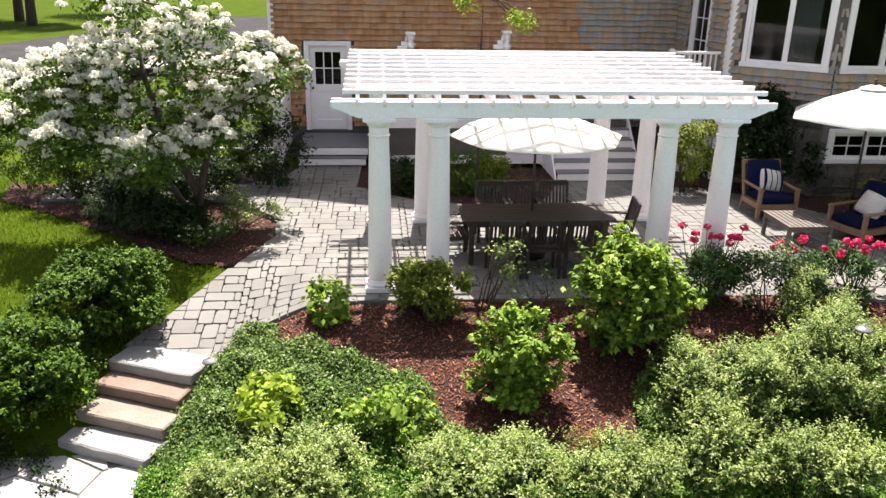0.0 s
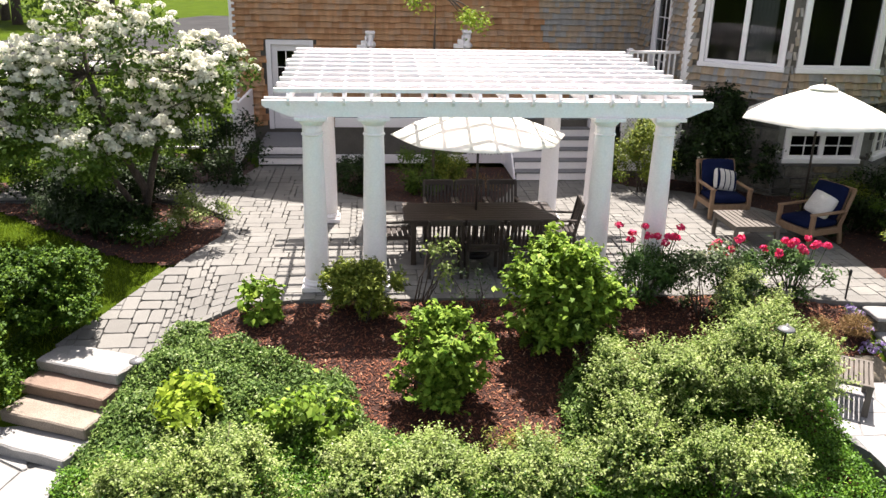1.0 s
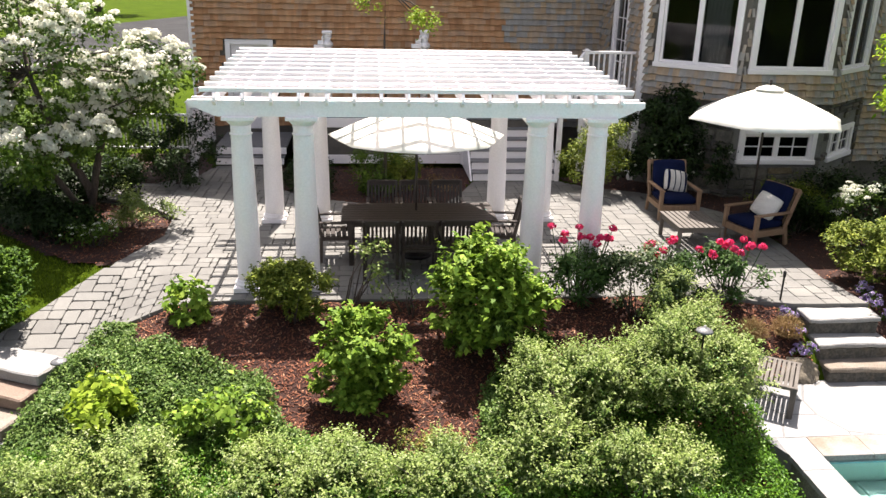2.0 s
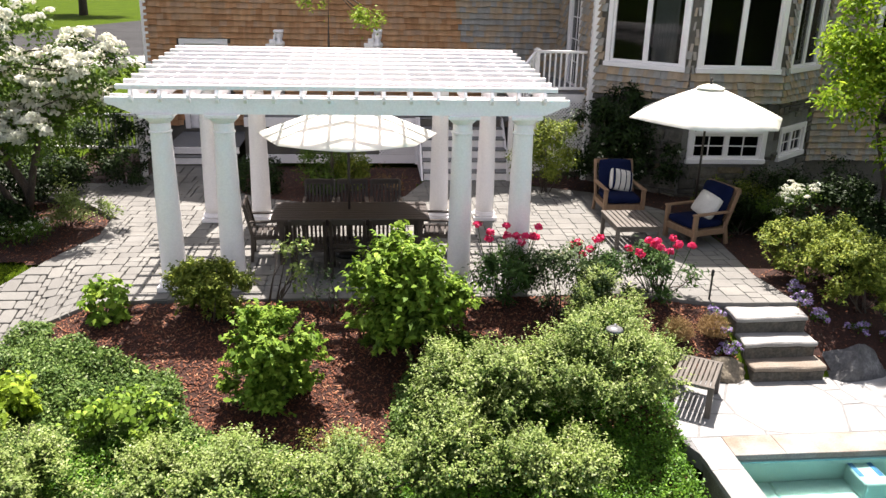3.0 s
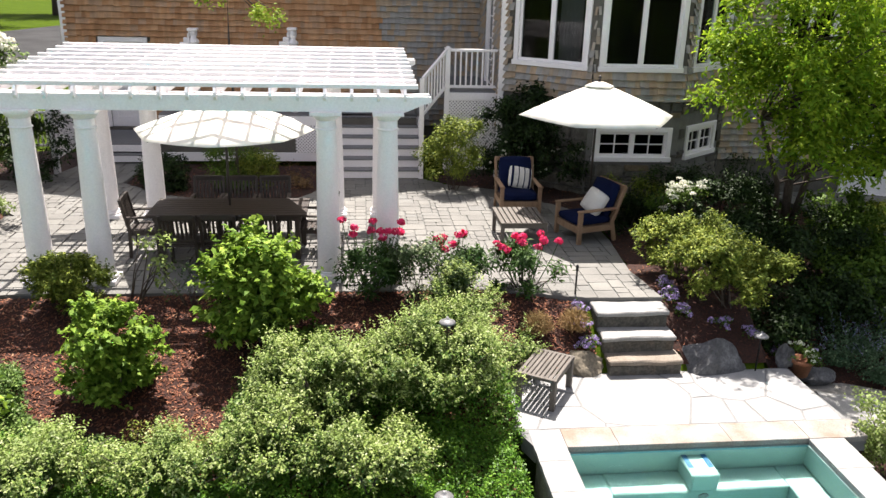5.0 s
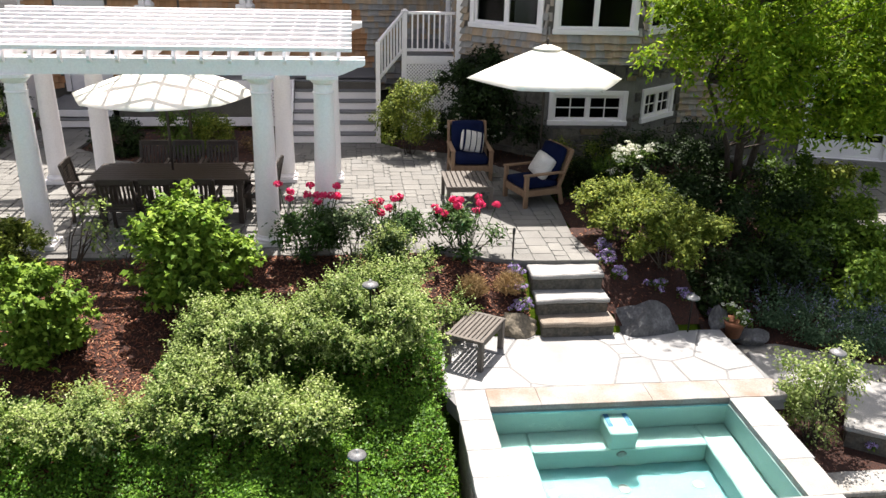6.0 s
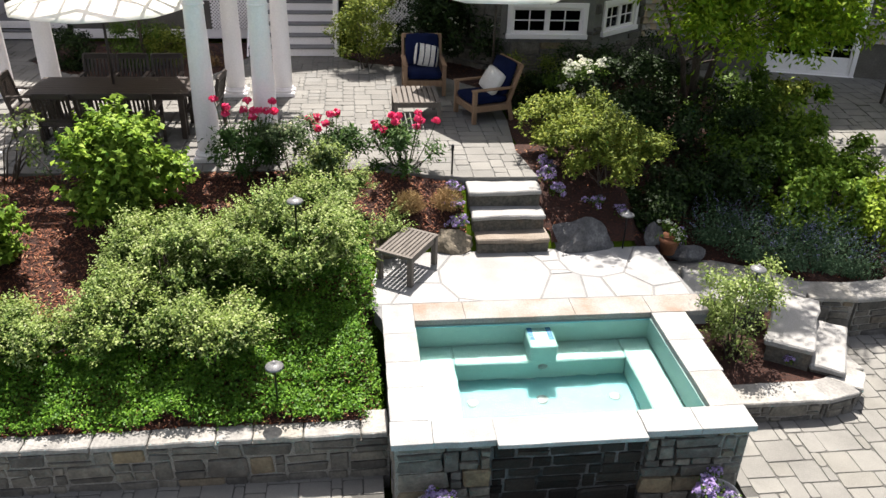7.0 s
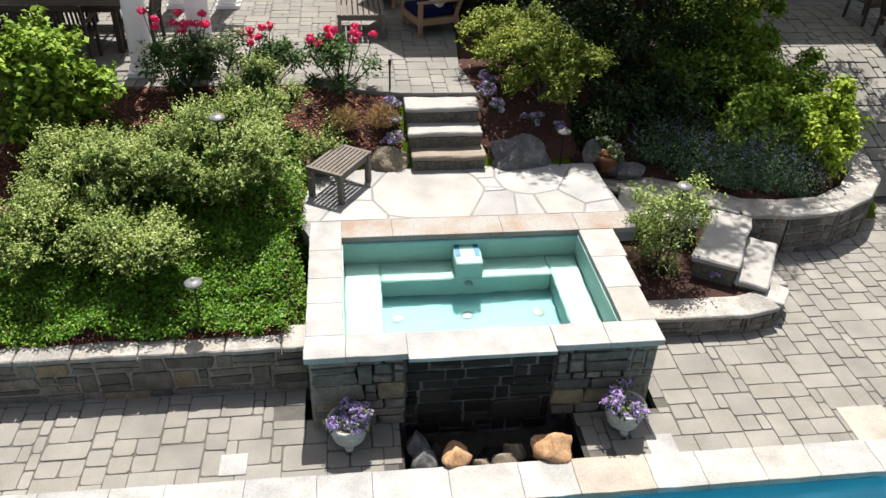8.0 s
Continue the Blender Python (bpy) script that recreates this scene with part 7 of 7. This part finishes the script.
for x, y in ((-3.35, 12.6), (-3.85, 13.05), (-4.4, 13.55)):
    ob = thing("ornamental_grass", "dark arching ornamental grass", "grass", (x, y, gz(x, y)), 0, "ornamental grasses")
    bl = []
    for _ in range(130):
        a, rr, hh = rnd.uniform(0, 2 * math.pi), rnd.uniform(0.25, 0.5), rnd.uniform(0.35, 0.62)
        for k in range(6):
            f = (k + 0.5) / 6
            bl.append((rr * f * math.cos(a), rr * f * math.sin(a), hh * math.sin(f * 2.3), math.cos(a) * rr, math.sin(a) * rr, hh * math.cos(f * 2.3) * 2.3))
    bl = np.array(bl)
    part("foliage", leaf_mesh("foliage", bl[:, :3], np.stack([-bl[:, 3] * bl[:, 5], -bl[:, 4] * bl[:, 5], bl[:, 3] ** 2 + bl[:, 4] ** 2 + 0.05], 1), 0.17, 0.014, bl[:, 3:]), LEAF["dark"], ob)


# ---- trees ----
def tree(name, label, at, stems, lobes, tips, per, leaf, width, material, spread, rough=0.35, low=-0.6, inner=0.35, limbs=60):
    ob = thing(name, label, "tree", at)
    pts, facing, along, ends, ways = crown(lobes, tips, per, spread, rough, low, inner)
    part("crown", leaf_mesh("crown", pts, facing, leaf, width, along), LEAF[material], ob)
    bm = bmesh.new()
    for s in stems:
        tube(bm, [p[:3] for p in s], [p[3] for p in s], 8)
    order = list(range(0, len(ends), max(1, len(ends) // limbs)))
    for k in order:
        e = Vector(ends[k])
        s = stems[k % len(stems)]
        b = min((Vector(p[:3]) for p in s[1:]), key=lambda p: (p - e).length)
        tube(bm, [b, b.lerp(e, 0.5) + Vector((0, 0, 0.08)), e], [0.022, 0.014, 0.005], 5)
    part("trunk", bm, BARK, ob)
    return ob, ends, ways


ob, ends, ways = tree("flowering_tree", "white-flowering viburnum tree in full bloom", (-2.75, 13.45, 0),
    [[(0, 0, -0.1, 0.09), (0.05, 0.0, 0.6, 0.075), (-0.3, -0.2, 1.5, 0.06), (-0.6, -0.2, 2.6, 0.04), (-0.7, 0.0, 3.8, 0.02)], [(0, 0, 0.0, 0.07), (0.2, 0.05, 0.9, 0.06), (0.5, 0.1, 1.9, 0.045), (1.2, 0.2, 2.8, 0.02)], [(0, 0, 0.0, 0.06), (-0.4, -0.3, 0.9, 0.05), (-1.2, -0.5, 1.8, 0.03)]],
    [(-0.4, -0.1, 2.6, 1.3, 1.1, 0.9), (-1.3, -0.5, 1.7, 1.05, 0.9, 0.6), (0.0, -0.6, 1.5, 0.85, 0.7, 0.55), (1.1, 0.1, 2.5, 1.05, 0.8, 0.55), (1.7, 0.2, 3.0, 0.7, 0.6, 0.35), (-0.5, 0, 3.7, 1.2, 1.0, 0.75), (-1.6, -0.2, 2.4, 1.0, 0.9, 0.45), (0.6, 0.2, 1.7, 0.8, 0.7, 0.6), (-0.4, -0.9, 1.1, 0.6, 0.5, 0.4), (-0.3, -1.4, 1.35, 0.8, 0.6, 0.45), (-1.7, -1.0, 1.5, 0.9, 0.7, 0.45), (-2.3, -0.3, 1.9, 0.7, 0.7, 0.4)],
    4400, 5, 0.095, 0.055, "mid", 0.085, 0.4)
heads = [e + w * 0.12 + np.array([0, -0.03, 0.08]) for e, w in zip(ends, ways) if w[2] > -0.1 and noise.noise(Vector(e) * 1.9) > -0.06]
petals("blossoms", np.array(heads[:2300]), 0.1, 34, 0.064, LEAF["white_petal"], ob, True, "domed white flower heads")

# The last two crown lobes are unseen, added to shade wall and beds.
tree("shade_tree", "young multi-stemmed tree with bright yellow-green leaves", (13.15, 12.9, -0.2),
    [[(0, 0, -0.1, 0.09), (-0.1, -0.1, 0.9, 0.08), (-0.5, -0.6, 2.2, 0.06), (-0.9, -1.0, 3.6, 0.03)], [(0.12, 0.05, -0.1, 0.07), (0.25, -0.1, 1.1, 0.06), (0.2, -0.6, 2.6, 0.045), (0.3, -0.9, 4.2, 0.02)], [(-0.15, 0, -0.1, 0.06), (-0.45, -0.3, 1.0, 0.05), (-1.3, -0.9, 2.3, 0.03)]],
    [(-0.9, -1.3, 2.7, 1.25, 1.1, 0.8), (0.1, -1.1, 3.3, 1.5, 1.3, 1.0), (-1.6, -1.4, 3.0, 0.95, 0.9, 0.65), (0.8, -1.1, 2.5, 1.3, 1.2, 0.8), (-0.2, -1.7, 1.9, 1.0, 0.9, 0.55), (-1.2, -1.1, 4.0, 1.2, 1.1, 0.8), (0.5, -1.4, 4.3, 1.5, 1.3, 0.9), (1.8, -0.5, 3.1, 1.2, 1.2, 0.9), (-1.0, -1.9, 2.3, 0.8, 0.7, 0.5), (2.7, -0.7, 3.1, 1.2, 1.1, 0.9), (2.0, -1.5, 2.3, 1.0, 0.9, 0.55), (-1.9, -1.2, 3.4, 0.8, 0.7, 0.5), (0.5, -1.55, 1.7, 1.0, 0.8, 0.45), (1.6, -1.25, 1.8, 0.9, 0.8, 0.45), (3.4, -1.3, 3.6, 1.1, 1.0, 0.7), (3.0, -2.2, 3.0, 0.9, 0.8, 0.5), (-1.5, -2.0, 5.3, 1.2, 0.9, 0.5), (-0.2, -2.4, 5.5, 1.2, 0.9, 0.5)],
    8200, 7, 0.125, 0.05, "tree", 0.11, 0.4)
tree("garden_tree", "thin young tree rising above the pergola", (2.55, 15.05, 0),
    [[(0, 0, -0.1, 0.035), (0.03, 0, 1.5, 0.03), (0.0, 0, 3.0, 0.022), (0.02, 0, 3.9, 0.008)]],
    [(-0.25, 0, 3.75, 0.45, 0.35, 0.32), (0.45, -0.1, 3.4, 0.5, 0.35, 0.22), (-0.1, 0, 3.3, 0.4, 0.3, 0.25)], 170, 6, 0.075, 0.04, "lime", 0.07, 0.5, limbs=9)
for x, y, h in ((-24.5, 62.0, 9.0), (-27.0, 66.0, 10.0), (-31.0, 58.0, 9.0), (-22.0, 76.0, 10.0)):
    tree("lawn_tree", "large shade tree on the far lawn", (x, y, -0.1), [[(0, 0, -0.2, 0.42), (0.1, 0, 2.5, 0.32), (0.3, 0.2, 5.5, 0.2), (0.2, 0, h, 0.06)]],
         [(0, 0, h - 2, 4.2, 4.2, 3.2), (2, -1, h - 3.5, 2.8, 2.8, 2.0), (-2.2, 0.5, h - 3, 2.8, 2.8, 2.2)], 1500, 6, 0.4, 0.25, "mid", 0.4)

# small standard tree in the spa-side bed
SB = -1.5
sheet("mulch_bed", [(10.6, 6.0), (12.5, 6.0), (12.95, 6.3), (12.9, 7.3), (12.3, 8.2), (10.9, 8.3)], MULCH, 0.05, "mulch in the small bed beside the spa", "mulch bed", 0.1)
ob, ends, ways = shrub("standard_shrub", "airy variegated shrub in the small bed", (11.45, 6.75, SB + 0.02), [(-0.05, 0, 0.95, 0.42, 0.4, 0.3), (0.15, 0, 1.05, 0.36, 0.35, 0.25), (-0.1, 0, 0.6, 0.4, 0.35, 0.3)], 900, 7, 0.05, 0.028, "varieg", 0.05, 14, rough=0.3, gather=14)


# ---- boulders and rocks ----
def rock(x, y, z, sx, sy, sz, material, label, seed, turn=0, name="boulder", group=""):
    bm = bmesh.new()
    bmesh.ops.create_icosphere(bm, subdivisions=3, radius=1.0)
    for v in bm.verts:
        p = v.co.copy()
        k = 1 + 0.28 * noise.noise(p * 1.3 + Vector((seed, 0, 0))) + 0.1 * noise.noise(p * 3.5 + Vector((0, seed, 0)))
        for ax in (Vector((0.5, -0.6, 0.6)), Vector((-0.7, -0.3, 0.6)), Vector((0.2, 0.8, 0.5))):
            ax = ax.normalized()
            over = p.dot(ax) - 0.62
            if over > 0:
                p -= ax * over * 0.85
        v.co = Vector((p.x * sx * k, p.y * sy * k, p.z * sz * k))
    for f in bm.faces:
        f.smooth = name == "rock"
    ob = part(name, bm, material)
    ob.matrix_basis = pose(x, y, z, 0, 0, turn)
    return tagged(ob, label, "rock", group)


rock(9.85, 8.5, -0.66, 0.46, 0.24, 0.34, BOULDER, "grey angular boulder beside the terrace steps", 3, 5)
rock(7.95, 8.52, -0.68, 0.36, 0.2, 0.22, BOULDER_TAN, "tan flat boulder beside the terrace steps", 5, -10)
rock(7.02, 8.4, -0.62, 0.24, 0.2, 0.2, BOULDER_TAN, "small tan boulder at the terrace edge", 8)
rock(10.9, 8.5, -0.62, 0.14, 0.12, 0.2, BOULDER, "small upright grey stone by the flower pot", 9)
rock(11.5, 8.62, -1.0, 0.3, 0.14, 0.14, BOULDER, "flat grey stone on the bed edge", 12)
for k, (x, y, s, m, lab) in enumerate(((8.1, 4.1, 0.15, BOULDER, "grey"), (8.42, 4.1, 0.16, ORANGE_ROCK, "orange"), (9.4, 4.1, 0.2, ORANGE_ROCK, "orange"), (8.05, 4.35, 0.13, BOULDER, "grey"), (9.05, 4.2, 0.11, BOULDER_TAN, "tan"), (8.9, 4.05, 0.12, BOULDER_TAN, "tan"), (8.68, 4.05, 0.1, BOULDER_TAN, "tan"))):
    rock(x, y, -2.0 + s * 0.9 + (0.15 if m is ORANGE_ROCK else 0.08), s * 1.15, s, s * (0.72 if m is ORANGE_ROCK else 1.0), m, f"rounded {lab} rock in the basin", 20 + k, rnd.uniform(0, 180), "rock", "basin rocks")
for k in range(22):
    rock(rnd.uniform(7.98, 9.62), rnd.uniform(4.05, 4.6), -2.03, 0.12, 0.1, 0.08, WET_STONE, "dark rounded rock in the basin", 60 + k, rnd.uniform(0, 180), "rock", "basin rocks")


# ---- path lamps, urns, pots ----
def path_lamp(x, y, z0, z1):
    ob = thing("path_lamp", "dark garden path light with a round pewter cap", "lamp", (x, y, z0), 0, "path lights")
    h = z1 - z0
    part("stake", lathe(bmesh.new(), [(0.011, -0.03), (0.011, h - 0.06), (0.02, h - 0.05), (0.02, h - 0.02)], 10), BLACK, ob)
    part("shade", lathe(bmesh.new(), [(0.02, h - 0.03), (0.085, h - 0.025), (0.1, h - 0.03), (0.09, h - 0.012), (0.045, h + 0.012), (0.02, h + 0.022), (0.012, h + 0.045)], 20), LAMP_TOP, ob, "pewter mushroom cap")


for x, y, z1 in ((10.41, 8.36, -0.2), (5.99, 7.26, 0.6), (5.81, 5.6, -0.5), (11.45, 6.62, -0.12), (-1.62, 8.6, -0.3), (2.95, 6.4, -0.55)):
    z0 = MID if 10 < x < 10.9 else (SB if x > 11 else gz(x, y))
    path_lamp(x, y, z0, z1)
ob = thing("path_marker", "thin black garden light stake at the patio edge", "lamp", (8.08, 9.38, gz(8.08, 9.38)))
part("stake", lathe(bmesh.new(), [(0.014, -0.03), (0.014, 0.42), (0.022, 0.43), (0.022, 0.5), (0.01, 0.52)], 10), BLACK, ob)


def urn(x, y):
    ob = thing("planter_urn", "white cast-stone urn filled with lilac flowers", "planter", (x, y, LOW), 0, "urns")
    part("bowl", lathe(bmesh.new(), [(0.1, 0.08), (0.16, 0.14), (0.19, 0.24), (0.2, 0.33), (0.215, 0.345), (0.215, 0.37), (0.19, 0.37), (0.18, 0.32), (0.12, 0.3)], 28), URN, ob)
    for k in range(3):
        a = 2 * math.pi * k / 3 + 0.5
        bm = bmesh.new()
        tube(bm, [(0.08 * math.cos(a), 0.08 * math.sin(a), 0.12), (0.11 * math.cos(a), 0.11 * math.sin(a), 0.06), (0.1 * math.cos(a), 0.1 * math.sin(a), 0.0)], [0.055, 0.045, 0.045], 8)
        part("foot", bm, URN, ob)
    part("band", lathe(bmesh.new(), [(0.19, 0.27), (0.2, 0.275), (0.2, 0.285), (0.195, 0.29)], 28), URN, ob)
    fl, ends, ways = shrub("ageratum", "lilac flowers planted in the urn", (x, y, LOW + 0.3), [(0, 0, 0.08, 0.18, 0.18, 0.14)], 190, 5, 0.045, 0.03, "mid", 0.03, 0, group="urn flowers", category="flowers")
    petals("blossoms", [e + w * 0.025 for e, w in zip(ends, ways) if w[2] > -0.1][:110], 0.05, 18, 0.032, LEAF["lilac_petal"], fl)


urn(7.36, 4.36)
urn(10.2, 4.33)
pot = thing("flower_pot", "terracotta pot on the terrace edge", "pot", (11.1, 8.4, -0.86))
part("body", lathe(bmesh.new(), [(0.1, 0), (0.14, 0.2), (0.155, 0.2), (0.155, 0.25), (0.135, 0.25), (0.125, 0.2), (0.06, 0.19)], 24), TERRA, pot)
fl, ends, ways = shrub("pot_flowers", "white and lilac flowers in the terracotta pot", (11.1, 8.4, -0.64), [(0, 0, 0.1, 0.17, 0.16, 0.13)], 90, 5, 0.05, 0.03, "mid", 0.035, 0, category="flowers")
petals("blossoms", [e + w * 0.03 for e, w in zip(ends, ways) if w[2] > 0.1][:16], 0.045, 12, 0.035, LEAF["white_petal"], fl)
petals("lilac_blossoms", [e + w * 0.05 for e, w in zip(ends, ways) if w[0] > 0.5][:7], 0.04, 12, 0.03, LEAF["lilac_petal"], fl)

# ---- pieces of the house and the pavings ----
lay_pieces("shingle", SHINGLES["grey"], GREY_SHINGLE, house, (10.5, 14.8, 2.4), 300, "shingles", "weathered grey cedar shingles")
lay_pieces("shingle", SHINGLES["brown"], BROWN_SHINGLE, house, (3, 19, 3), 0, "shingles", "brown cedar shingles")
lay_pieces("stone", BAY_STONES, STONE, house, (10.7, 14.8, 1), 300, "stones")
lay_pieces("paver", pave(PATIO, patio_z, 0.105, 3), PAVER_UP, patio, (3, 10, 0), 300, "pavers", "tumbled grey pavers")
lay_pieces("paver", pave(lower_outline, lambda x, y: LOW, 0.112, 4), PAVER, low_patio, (9.5, 4, LOW), 300, "pavers", "tumbled grey pavers")
lay_pieces("paver", pave(RIGHT_TERRACE, right_z, 0.14, 5), PAVER, right_terrace, (16, 10, -1), 60, "pavers", "tumbled grey pavers")
